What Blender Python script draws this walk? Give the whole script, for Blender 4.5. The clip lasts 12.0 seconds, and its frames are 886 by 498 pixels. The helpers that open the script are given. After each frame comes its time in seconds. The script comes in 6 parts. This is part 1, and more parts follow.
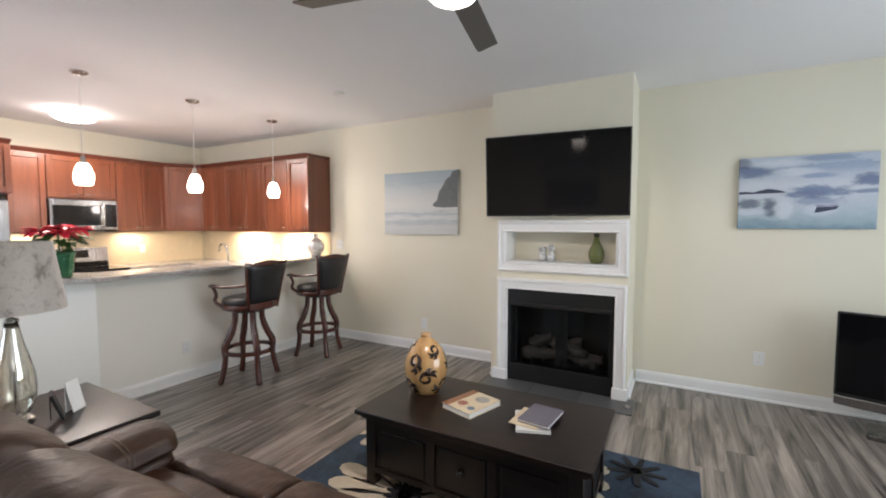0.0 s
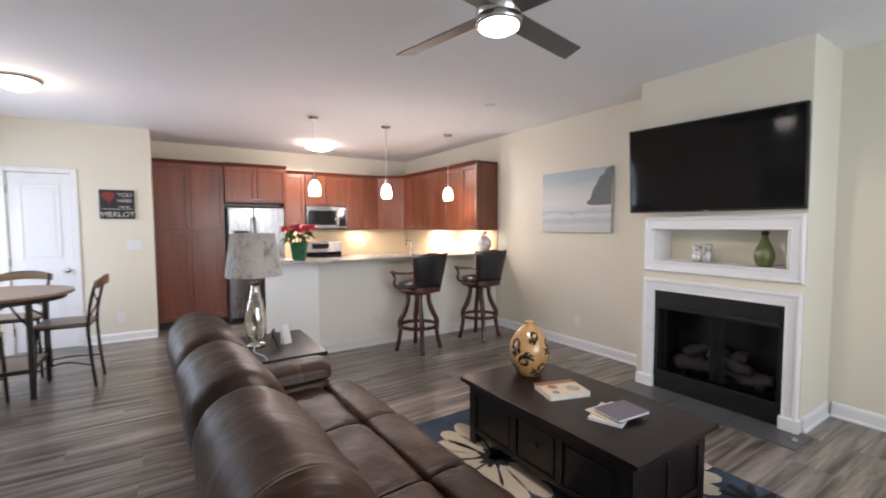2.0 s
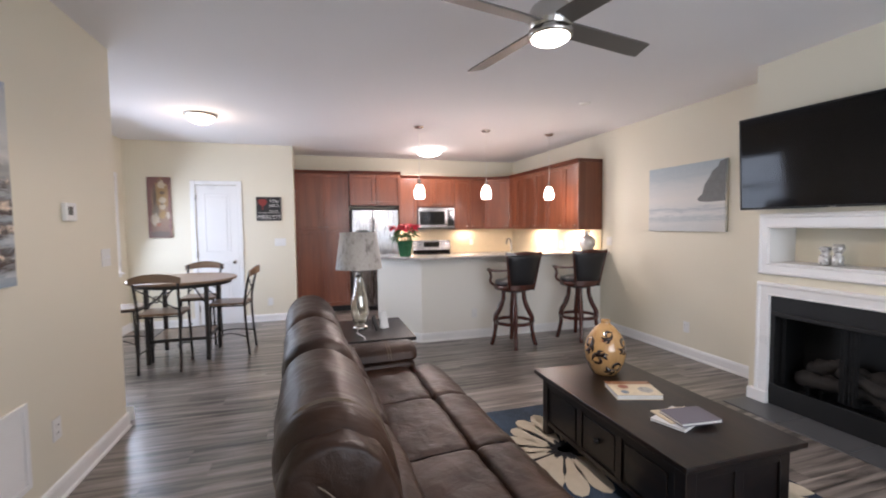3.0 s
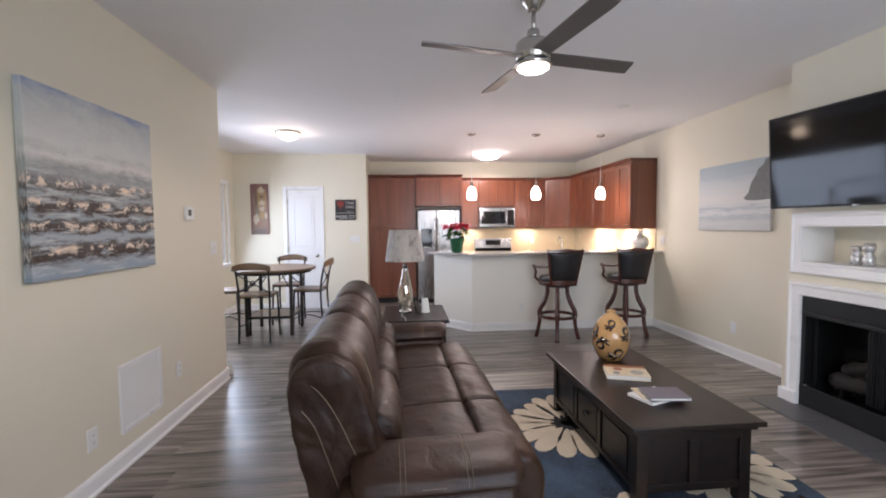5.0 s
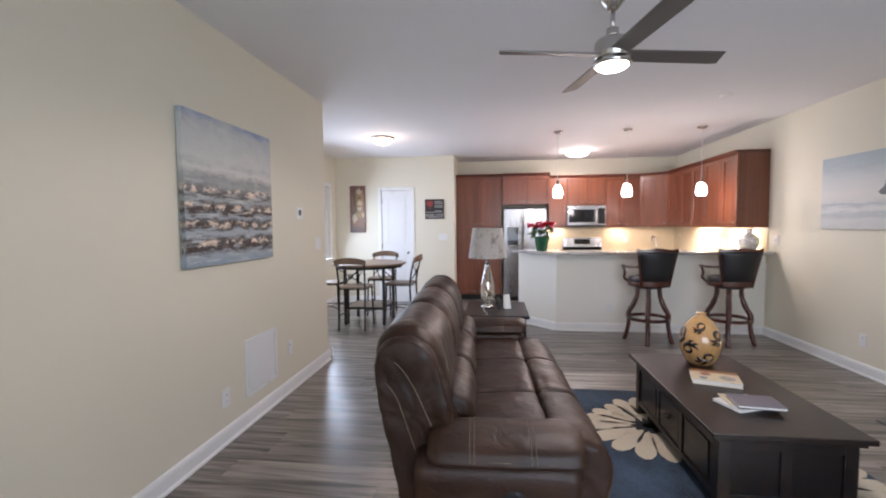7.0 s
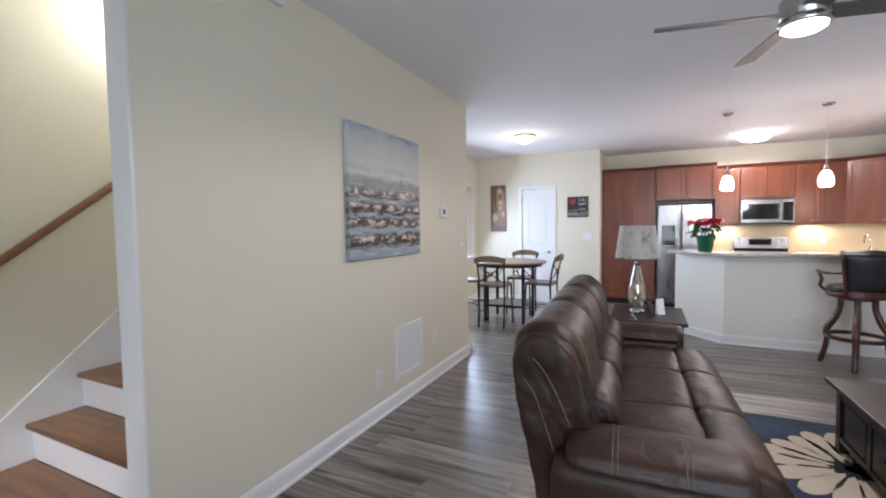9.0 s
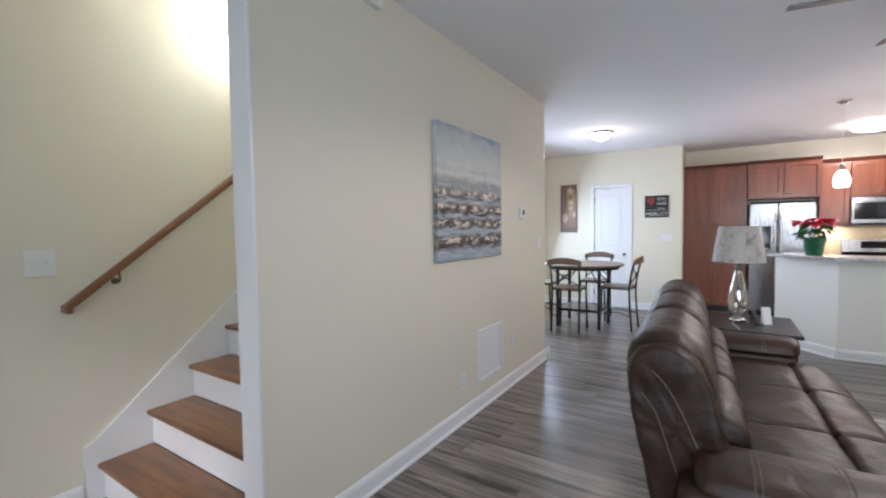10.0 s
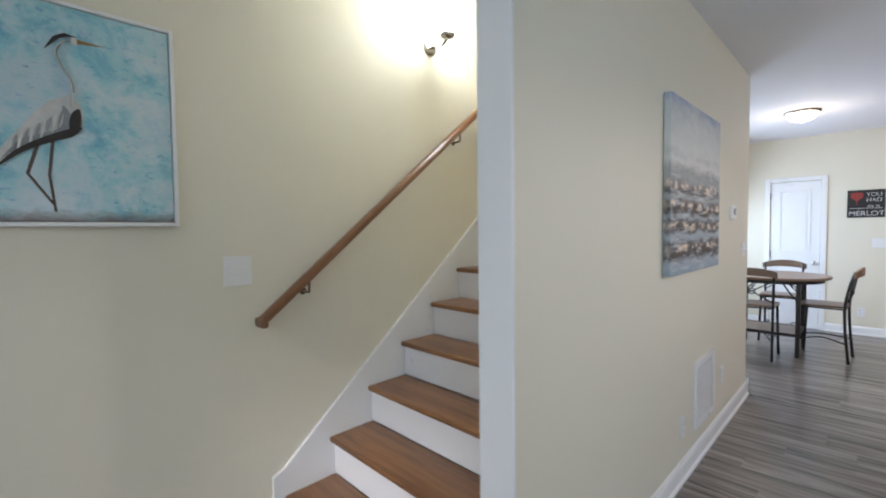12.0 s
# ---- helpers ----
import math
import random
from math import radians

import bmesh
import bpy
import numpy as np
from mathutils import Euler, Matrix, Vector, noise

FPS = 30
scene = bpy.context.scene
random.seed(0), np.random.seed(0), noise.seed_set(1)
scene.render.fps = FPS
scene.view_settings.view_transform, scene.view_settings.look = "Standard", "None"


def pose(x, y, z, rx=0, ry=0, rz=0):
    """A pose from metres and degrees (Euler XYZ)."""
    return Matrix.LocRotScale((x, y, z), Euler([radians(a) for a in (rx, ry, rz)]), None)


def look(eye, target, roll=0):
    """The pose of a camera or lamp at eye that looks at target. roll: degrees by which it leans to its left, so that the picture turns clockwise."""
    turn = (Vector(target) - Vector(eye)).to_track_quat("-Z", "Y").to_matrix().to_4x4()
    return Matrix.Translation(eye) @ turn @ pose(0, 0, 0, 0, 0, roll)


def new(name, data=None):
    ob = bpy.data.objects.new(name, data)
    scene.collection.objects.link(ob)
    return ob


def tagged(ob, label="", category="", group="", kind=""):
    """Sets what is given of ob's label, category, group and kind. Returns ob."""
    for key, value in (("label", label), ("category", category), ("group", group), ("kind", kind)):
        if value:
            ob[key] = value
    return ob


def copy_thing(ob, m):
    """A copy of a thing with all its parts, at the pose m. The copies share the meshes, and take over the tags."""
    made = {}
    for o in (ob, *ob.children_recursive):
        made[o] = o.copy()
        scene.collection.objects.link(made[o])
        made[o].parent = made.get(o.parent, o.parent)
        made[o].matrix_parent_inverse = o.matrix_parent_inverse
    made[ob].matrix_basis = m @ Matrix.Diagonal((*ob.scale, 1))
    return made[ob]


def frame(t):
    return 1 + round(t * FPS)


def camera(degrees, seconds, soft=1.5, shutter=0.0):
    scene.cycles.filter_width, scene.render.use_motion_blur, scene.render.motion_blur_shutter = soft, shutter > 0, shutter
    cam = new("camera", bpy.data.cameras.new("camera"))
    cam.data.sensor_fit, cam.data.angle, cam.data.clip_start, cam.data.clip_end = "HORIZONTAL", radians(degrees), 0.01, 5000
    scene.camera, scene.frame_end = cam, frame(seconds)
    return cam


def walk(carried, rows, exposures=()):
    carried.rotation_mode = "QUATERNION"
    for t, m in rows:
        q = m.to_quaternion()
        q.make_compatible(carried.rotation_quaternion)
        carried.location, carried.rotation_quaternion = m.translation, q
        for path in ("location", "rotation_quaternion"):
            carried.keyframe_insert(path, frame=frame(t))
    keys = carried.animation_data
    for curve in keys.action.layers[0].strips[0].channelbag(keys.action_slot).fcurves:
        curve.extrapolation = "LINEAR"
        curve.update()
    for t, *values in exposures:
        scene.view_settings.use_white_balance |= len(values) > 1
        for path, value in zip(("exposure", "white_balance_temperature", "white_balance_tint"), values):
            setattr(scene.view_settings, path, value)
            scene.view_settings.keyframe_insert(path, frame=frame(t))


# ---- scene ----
cam = camera(92.3, 12.0, 1.9, 0.4)
PATH = [
    (0, (-0.039, -0.035, 1.473), (-1.005, 1.712, 1.356), -0.0),
    (0.5, (0.143, -0.01, 1.485), (-0.98, 1.64, 1.367), -0.1),
    (1, (0.336, 0.062, 1.479), (-1.001, 1.545, 1.358), -0.3),
    (1.5, (0.508, 0.124, 1.463), (-1.037, 1.389, 1.346), -0.3),
    (2, (0.676, 0.146, 1.449), (-0.998, 1.234, 1.336), -0.3),
    (2.5, (0.848, 0.183, 1.467), (-0.962, 1.026, 1.351), -0.5),
    (3, (1.014, 0.322, 1.447), (-0.899, 0.894, 1.336), -0.6),
    (5, (1.592, 0.661, 1.432), (-0.397, 0.842, 1.323), -0.5),
    (5.5, (1.656, 0.685, 1.428), (-0.336, 0.827, 1.32), -0.3),
    (6, (1.714, 0.66, 1.427), (-0.281, 0.763, 1.32), -0.2),
    (6.5, (1.742, 0.69, 1.43), (-0.254, 0.625, 1.318), -0.4),
    (7, (1.755, 0.734, 1.426), (-0.227, 0.495, 1.315), -0.5),
    (9, (1.775, 0.741, 1.405), (-0.027, -0.121, 1.302), -0.8),
    (9.5, (1.796, 0.663, 1.405), (0.053, -0.312, 1.307), -0.8),
    (10, (1.823, 0.525, 1.411), (0.148, -0.564, 1.315), -0.8),
    (10.5, (1.852, 0.393, 1.399), (0.246, -0.796, 1.312), -0.9),
    (11, (1.812, 0.213, 1.39), (0.31, -1.104, 1.301), -1.1),
    (11.5, (1.787, -0.021, 1.405), (0.367, -1.427, 1.323), -0.9),
    (12, (1.829, -0.29, 1.432), (0.421, -1.708, 1.349), -0.7),
]
walk(cam, [(t, look(eye, target, roll)) for t, eye, target, roll in PATH],
     [(0, 0.26, 6400, 17), (3, 0.21, 6350, 23), (6, 0.19, 6230, 23), (9, 0.23, 5930, 19), (12, 0.23, 5830, 16)])

# ---- light and exposure ----
scene.view_settings.exposure = 0.0
world = bpy.data.worlds.new("daylight")
scene.world = world
world.use_nodes = True
sky = world.node_tree.nodes.new("ShaderNodeTexSky")
sky.sky_type, sky.sun_disc = "NISHITA", False
sky.sun_elevation, sky.sun_rotation = radians(32), radians(100)
back = world.node_tree.nodes["Background"]
back.inputs["Strength"].default_value = 0.12
world.node_tree.links.new(sky.outputs["Color"], back.inputs["Color"])
sun = new("sun", bpy.data.lights.new("sun", "SUN"))
sun.data.energy, sun.data.angle, sun.data.color = 1.0, radians(10), (1.0, 0.96, 0.9)
sun.matrix_world = look((20, 8, 14), (0, 0, 0))


def lamp(name, kind, place, watts, colour, size=0.1, target=None, size_y=None):
    data = bpy.data.lights.new(name, kind)
    data.energy, data.color = watts, colour
    if kind == "AREA":
        data.shape, data.size, data.size_y = "RECTANGLE", size, size_y or size
    else:
        data.shadow_soft_size = size
    ob = new(name, data)
    ob.matrix_world = look(place, target) if target else pose(*place)
    return ob


WARM, SOFT, DAY = (1.0, 0.80, 0.56), (1.0, 0.905, 0.79), (0.765, 0.915, 0.975)
# east and entry lamps: daylight added at assumed windows, never in view
east_light = lamp("assumed_window_light_east", "AREA", (2.93, 2.2, 1.45), 47, DAY, 2.6, (0, 2.2, 1.95), 1.7)
lamp("assumed_window_light_entry", "AREA", (2.93, -0.9, 1.45), 6, DAY, 1.2, (0, -0.9, 1.6), 1.7)
east_light.data.spread = radians(140)
lamp("window_light_dining", "AREA", (-4.75, -2.24, 1.5), 47, (0.70, 0.86, 1.0), 1.7, (-4.1, 0.4, 0.45), 1.2)
kitchen_bulb = lamp("kitchen_bulb", "SPOT", (-5.85, 2.15, 2.53), 61, SOFT, 0.12, (-5.85, 2.1501, 0))
kitchen_bulb.data.spot_size, kitchen_bulb.data.spot_blend = radians(176), 0.2
lamp("kitchen_bulb_spill", "POINT", (-5.85, 2.15, 2.44), 6, SOFT, 0.12)
lamp("dining_bulb", "POINT", (-4.28, -0.85, 2.46), 6, WARM, 0.1)
fan_bulb = lamp("fan_bulb", "SPOT", (-0.79, 1.395, 2.262), 66, SOFT, 0.08, (-0.79, 1.3951, 0))
fan_bulb.data.spot_size, fan_bulb.data.spot_blend = radians(176), 0.25
for py in (1.6, 2.51, 3.45):
    lamp("pendant_bulb", "POINT", (-4.27, py, 1.72), 10.5, SOFT, 0.05)
lamp("stair_bulb", "POINT", (0.0, -1.99, 2.82), 20, (0.97, 1.0, 0.88), 0.08)
for ux, uy in ((-5.55, 4.0), (-4.55, 4.0)):
    lamp("under_cabinet_light", "AREA", (ux, uy, 1.352), 15, WARM, 0.5, (ux, uy + 0.02, 0.9), 0.08)
for uy in (1.93, 3.1):
    lamp("under_cabinet_light", "AREA", (-6.7, uy, 1.352), 3, WARM, 0.3, (-6.72, uy, 0.9), 0.08)


# ---- materials ----
def nodes_of(name):
    m = bpy.data.materials.new(name)
    m.use_nodes = True
    t = m.node_tree
    return m, t, t.nodes["Principled BSDF"], t.nodes.new("ShaderNodeNewGeometry").outputs["Position"]


def mixed(t, a, b, fac, mode="MIX"):
    n = t.nodes.new("ShaderNodeMix")
    n.data_type, n.blend_type = "RGBA", mode
    for i, v in ((0, fac), (6, a), (7, b)):
        if isinstance(v, (tuple, list)):
            n.inputs[i].default_value = (*v, 1) if len(v) == 3 else v
        elif isinstance(v, (int, float)):
            n.inputs[i].default_value = v
        else:
            t.links.new(v, n.inputs[i])
    return n.outputs[2]


def scaled(t, vec, s):
    n = t.nodes.new("ShaderNodeMapping")
    n.inputs["Scale"].default_value = s
    t.links.new(vec, n.inputs["Vector"])
    return n.outputs["Vector"]


def noisy(t, vec, scale, detail=4, rough=0.55, distort=0.0):
    n = t.nodes.new("ShaderNodeTexNoise")
    n.inputs["Scale"].default_value, n.inputs["Detail"].default_value = scale, detail
    n.inputs["Roughness"].default_value, n.inputs["Distortion"].default_value = rough, distort
    t.links.new(vec, n.inputs["Vector"])
    return n.outputs["Fac"]


def ramp(t, fac, stops):
    n = t.nodes.new("ShaderNodeValToRGB")
    e = n.color_ramp.elements
    while len(e) < len(stops):
        e.new(0.5)
    for el, (p, c) in zip(e, stops):
        el.position, el.color = p, (*c, 1) if len(c) == 3 else c
    t.links.new(fac, n.inputs["Fac"])
    return n.outputs["Color"]


def bumped(t, shader, height, strength, distance=0.002):
    n = t.nodes.new("ShaderNodeBump")
    n.inputs["Strength"].default_value, n.inputs["Distance"].default_value = strength, distance
    t.links.new(height, n.inputs["Height"])
    t.links.new(n.outputs["Normal"], shader.inputs["Normal"])


def shade(c, f):
    return tuple(min(1, v * f) for v in c)


def plain(name, colour, rough=0.5, metal=0.0, vary=0.12, scale=6, bump=0.15, fine=180, coat=0.0, stretch=(1, 1, 1)):
    """A painted, moulded or metal surface: broad and fine variation of colour, gloss and relief."""
    m, t, b, at = nodes_of(name)
    at = scaled(t, at, stretch)
    broad, grain = noisy(t, at, scale), noisy(t, at, fine, 3)
    c = mixed(t, shade(colour, 1 - vary), shade(colour, 1 + vary), broad)
    c = mixed(t, c, shade(colour, 1 - vary), grain_fac(t, grain, 0.35))
    t.links.new(c, b.inputs["Base Color"])
    r = t.nodes.new("ShaderNodeMapRange")
    r.inputs["To Min"].default_value, r.inputs["To Max"].default_value = max(0.02, rough - 0.08), min(1, rough + 0.08)
    t.links.new(broad, r.inputs["Value"])
    t.links.new(r.outputs["Result"], b.inputs["Roughness"])
    b.inputs["Metallic"].default_value, b.inputs["Coat Weight"].default_value = metal, coat
    if bump:
        bumped(t, b, grain, bump)
    return m


def grain_fac(t, fac, amount):
    n = t.nodes.new("ShaderNodeMath")
    n.operation = "MULTIPLY"
    n.inputs[1].default_value = amount
    t.links.new(fac, n.inputs[0])
    return n.outputs[0]


def wood(name, dark, light, rough=0.35, stretch=(14, 14, 0.9), fine=9, spread=0.35, coat=0.0, bump=0.12, ends=(0.28, 0.72)):
    """Wood with its grain along the axis of least stretch; pieces differ by chance."""
    m, t, b, at = nodes_of(name)
    info = t.nodes.new("ShaderNodeObjectInfo")
    push = t.nodes.new("ShaderNodeVectorMath")
    push.operation = "MULTIPLY_ADD"
    t.links.new(info.outputs["Random"], push.inputs[0])
    push.inputs[1].default_value = (13.7, 7.3, 19.1)
    t.links.new(at, push.inputs[2])
    v = scaled(t, push.outputs["Vector"], stretch)
    g = noisy(t, v, 1.0, 6, 0.6, 0.6)
    f = noisy(t, v, fine, 3, 0.5)
    c = ramp(t, g, [(ends[0], dark), (ends[1], light)])
    c = mixed(t, c, shade(dark, 0.6), grain_fac(t, f, 0.45))
    tone = t.nodes.new("ShaderNodeMapRange")
    tone.inputs["To Min"].default_value, tone.inputs["To Max"].default_value = 1 - spread, 1 + spread
    t.links.new(info.outputs["Random"], tone.inputs["Value"])
    mul = t.nodes.new("ShaderNodeVectorMath")
    mul.operation = "SCALE"
    t.links.new(c, mul.inputs[0])
    t.links.new(tone.outputs["Result"], mul.inputs["Scale"])
    t.links.new(mul.outputs["Vector"], b.inputs["Base Color"])
    b.inputs["Roughness"].default_value, b.inputs["Coat Weight"].default_value = rough, coat
    b.inputs["Coat Roughness"].default_value = 0.2
    bumped(t, b, f, bump, 0.001)
    return m


def glow(name, colour, strength):
    m, t, b, at = nodes_of(name)
    b.inputs["Base Color"].default_value = (*shade(colour, 0.9), 1)
    b.inputs["Emission Color"].default_value = (*colour, 1)
    b.inputs["Emission Strength"].default_value = strength
    b.inputs["Roughness"].default_value = 0.25
    return m


def glass(name, colour, rough=0.02, weight=1.0):
    m, t, b, at = nodes_of(name)
    b.inputs["Base Color"].default_value = (*colour, 1)
    b.inputs["Roughness"].default_value, b.inputs["Transmission Weight"].default_value = rough, weight
    b.inputs["IOR"].default_value = 1.22
    return m


wall_paint = plain("cream_wall_paint", (0.745, 0.70, 0.57), 0.6, vary=0.025, scale=1.3, bump=0.08, fine=260)
ceiling_paint = plain("white_ceiling_paint", (0.83, 0.82, 0.83), 0.8, vary=0.02, scale=1.5, bump=0.15, fine=160)
trim_paint = plain("white_trim_paint", (0.80, 0.80, 0.79), 0.3, vary=0.03, scale=3, bump=0.04)
bar_paint = plain("pale_bar_paint", (0.83, 0.81, 0.745), 0.6, vary=0.025, scale=1.5, bump=0.08, fine=260)
plank_wood = wood("grey_brown_plank", (0.030, 0.024, 0.0205), (0.45, 0.385, 0.34), 0.33, (17, 1.1, 17), 7, 0.22, 0.35, 0.2, (0.34, 0.69))
cherry = wood("cherry_cabinet_wood", (0.130, 0.034, 0.015), (0.265, 0.083, 0.036), 0.30, (12, 12, 0.8), 8, 0.12, 0.2)
crown_wood = wood("dark_cherry_crown_wood", (0.085, 0.020, 0.011), (0.150, 0.038, 0.020), 0.30, (2, 2, 10), 8, 0.12, 0.2)
stool_wood = wood("red_brown_stool_wood", (0.045, 0.011, 0.008), (0.110, 0.030, 0.017), 0.25, (10, 10, 2), 8, 0.1, 0.3)
dark_wood = wood("espresso_wood", (0.0022, 0.0013, 0.0011), (0.019, 0.0082, 0.0050), 0.40, (1.6, 18, 18), 8, 0.25, 0.22, 0.5, (0.36, 0.68))
oak = wood("oak_tread_wood", (0.150, 0.062, 0.020), (0.36, 0.170, 0.062), 0.35, (16, 1.3, 16), 7, 0.15, 0.2, 0.15, (0.34, 0.68))
rail_oak = wood("oak_rail_wood", (0.17, 0.075, 0.030), (0.28, 0.135, 0.060), 0.35, (2, 14, 2), 7, 0.1, 0.2)
table_wood = wood("warm_brown_table_wood", (0.15, 0.088, 0.050), (0.33, 0.215, 0.135), 0.35, (12, 1.2, 12), 7, 0.15, 0.1)
steel = plain("brushed_stainless_steel", (0.28, 0.28, 0.285), 0.26, 1.0, 0.05, 4, 0.02, 90, stretch=(1, 12, 1))
nickel = plain("brushed_nickel", (0.52, 0.50, 0.47), 0.25, 1.0, 0.06, 8, 0.04)
blade_grey = plain("grey_brown_fan_blade", (0.125, 0.110, 0.098), 0.4, 0.0, 0.15, 8, 0.1, 60)
black_gloss = plain("black_glass", (0.008, 0.008, 0.009), 0.07, 0, 0.1, 3, 0)
tv_glass = plain("dark_television_glass", (0.005, 0.005, 0.006), 0.045, 0, 0.1, 3, 0)
tv_glass.node_tree.nodes["Principled BSDF"].inputs["Specular IOR Level"].default_value = 0.24
black_matt = plain("black_metal", (0.012, 0.012, 0.012), 0.45, 0.3, 0.2, 8, 0.1)
dark_iron = plain("dark_bronze_iron", (0.055, 0.052, 0.050), 0.4, 0.8, 0.2, 20, 0.1)
black_leather = plain("black_leather", (0.012, 0.012, 0.014), 0.38, 0, 0.2, 12, 0.3, 350)
plastic = plain("white_plastic", (0.78, 0.78, 0.76), 0.35, 0, 0.02, 4, 0)
slate = plain("grey_slate_tile", (0.095, 0.095, 0.098), 0.4, 0, 0.25, 9, 0.3, 80)
backsplash = plain("cream_backsplash_tile", (0.70, 0.60, 0.42), 0.25, 0, 0.06, 12, 0.05)
paper = plain("white_paper", (0.75, 0.73, 0.68), 0.6, 0, 0.04, 30, 0.05)
canvas_edge = plain("canvas_edge", (0.45, 0.47, 0.48), 0.7, 0, 0.15, 20, 0.2, 400)
log_bark = plain("charred_ceramic_log", (0.030, 0.025, 0.022), 0.85, 0, 0.5, 30, 0.9, 120)
screen_mesh = plain("black_fire_screen", (0.010, 0.010, 0.010), 0.5, 0.4, 0.2, 40, 0.3, 300)
red_bract = plain("red_poinsettia_bract", (0.80, 0.030, 0.075), 0.45, 0, 0.35, 40, 0.2, 200)
green_leaf = plain("green_leaf", (0.035, 0.100, 0.022), 0.45, 0, 0.35, 40, 0.2, 200)
green_foil = plain("green_foil_wrap", (0.035, 0.155, 0.075), 0.25, 0.3, 0.4, 40, 0.6, 60)
green_glass = plain("olive_green_glass", (0.13, 0.15, 0.045), 0.08, 0, 0.2, 8, 0, coat=0.5)
clear_glass = glass("clear_glass", (0.96, 0.97, 0.95))
amber_glass = glass("smoky_amber_glass", (0.97, 0.955, 0.905), 0.03)
lustre = amber_glass.node_tree.nodes["Principled BSDF"]
lustre.inputs["IOR"].default_value, lustre.inputs["Metallic"].default_value = 1.45, 0.20
pane_glass = glass("window_glass", (1, 1, 1), 0.0)
mercury = plain("silver_mercury_glass", (0.62, 0.62, 0.61), 0.28, 0.55, 0.45, 38, 0.6, 60)
lamp_glow = glow("lit_frosted_glass", (1.0, 0.92, 0.80), 12.0)
pendant_glow = glow("lit_white_pendant_glass", (1.0, 0.92, 0.80), 9.0)
sconce_glow = glow("lit_sconce_glass", (0.99, 1.0, 0.86), 34.0)
fan_glow = glow("lit_fan_lens", (1.0, 0.93, 0.80), 8.0)
dining_glow = glow("lit_alabaster_glass", (1.0, 0.86, 0.66), 3.5)
stitch = plain("tan_thread", (0.16, 0.122, 0.084), 0.7, 0, 0.1, 60, 0)
cream_wool = plain("cream_wool_pile", (0.52, 0.45, 0.34), 0.95, 0, 0.15, 22, 0.9, 420)
black_wool = plain("black_wool_pile", (0.010, 0.010, 0.012), 0.95, 0, 0.2, 22, 0.9, 420)
vase_ground = wood("golden_glazed_clay", (0.40, 0.215, 0.075), (0.62, 0.38, 0.165), 0.14, (26, 26, 2), 6, 0.02, 0.6, 0.02)
vase_mark = plain("dark_brown_glaze", (0.022, 0.010, 0.006), 0.12, 0, 0.2, 20, 0, coat=0.5)


def rug_material():
    """Blue pile with worn, streaky light and dark patches."""
    m, t, b, at = nodes_of("navy_blue_wool_pile")
    patch, thread = noisy(t, at, 2.4, 5, 0.6), noisy(t, scaled(t, at, (60, 260, 60)), 1.0, 4, 0.7)
    c = ramp(t, patch, [(0.38, (0.008, 0.013, 0.024)), (0.64, (0.040, 0.070, 0.112))])
    c = mixed(t, c, (0.085, 0.130, 0.185), ramp(t, thread, [(0.50, (0, 0, 0)), (0.68, (0.55, 0.55, 0.55))]))
    c = mixed(t, c, (0.006, 0.009, 0.016), ramp(t, thread, [(0.30, (0.6, 0.6, 0.6)), (0.46, (0, 0, 0))]))
    t.links.new(c, b.inputs["Base Color"])
    b.inputs["Roughness"].default_value = 0.95
    bumped(t, b, thread, 0.8, 0.003)
    return m


navy_wool = rug_material()


def leather_material():
    m, t, b, at = nodes_of("brown_leather")
    broad, mid = noisy(t, at, 3.2, 5, 0.6), noisy(t, at, 16, 4, 0.6, 0.8)
    c = ramp(t, broad, [(0.36, (0.0060, 0.0032, 0.0026)), (0.66, (0.034, 0.0140, 0.0070))])
    c = mixed(t, c, (0.090, 0.039, 0.018), grain_fac(t, mid, 0.27))
    t.links.new(c, b.inputs["Base Color"])
    r = t.nodes.new("ShaderNodeMapRange")
    r.inputs["To Min"].default_value, r.inputs["To Max"].default_value = 0.33, 0.55
    t.links.new(mid, r.inputs["Value"])
    t.links.new(r.outputs["Result"], b.inputs["Roughness"])
    pores = t.nodes.new("ShaderNodeTexVoronoi")
    pores.inputs["Scale"].default_value = 240
    t.links.new(at, pores.inputs["Vector"])
    pleat = noisy(t, scaled(t, at, (2.6, 0.75, 1.0)), 6, 3, 0.5, 1.2)
    where = ramp(t, noisy(t, at, 3.4, 2, 0.5), [(0.46, (0.0, 0.0, 0.0)), (0.62, (0.9, 0.9, 0.9))])
    fold = mixed(t, noisy(t, at, 15, 4, 0.55, 0.7), pleat, where)
    a = t.nodes.new("ShaderNodeBump")
    a.inputs["Strength"].default_value, a.inputs["Distance"].default_value = 0.55, 0.010
    t.links.new(fold, a.inputs["Height"])
    d = t.nodes.new("ShaderNodeBump")
    d.inputs["Strength"].default_value, d.inputs["Distance"].default_value = 0.25, 0.001
    t.links.new(pores.outputs["Distance"], d.inputs["Height"])
    t.links.new(a.outputs["Normal"], d.inputs["Normal"])
    t.links.new(d.outputs["Normal"], b.inputs["Normal"])
    b.inputs["Specular IOR Level"].default_value = 0.36
    return m


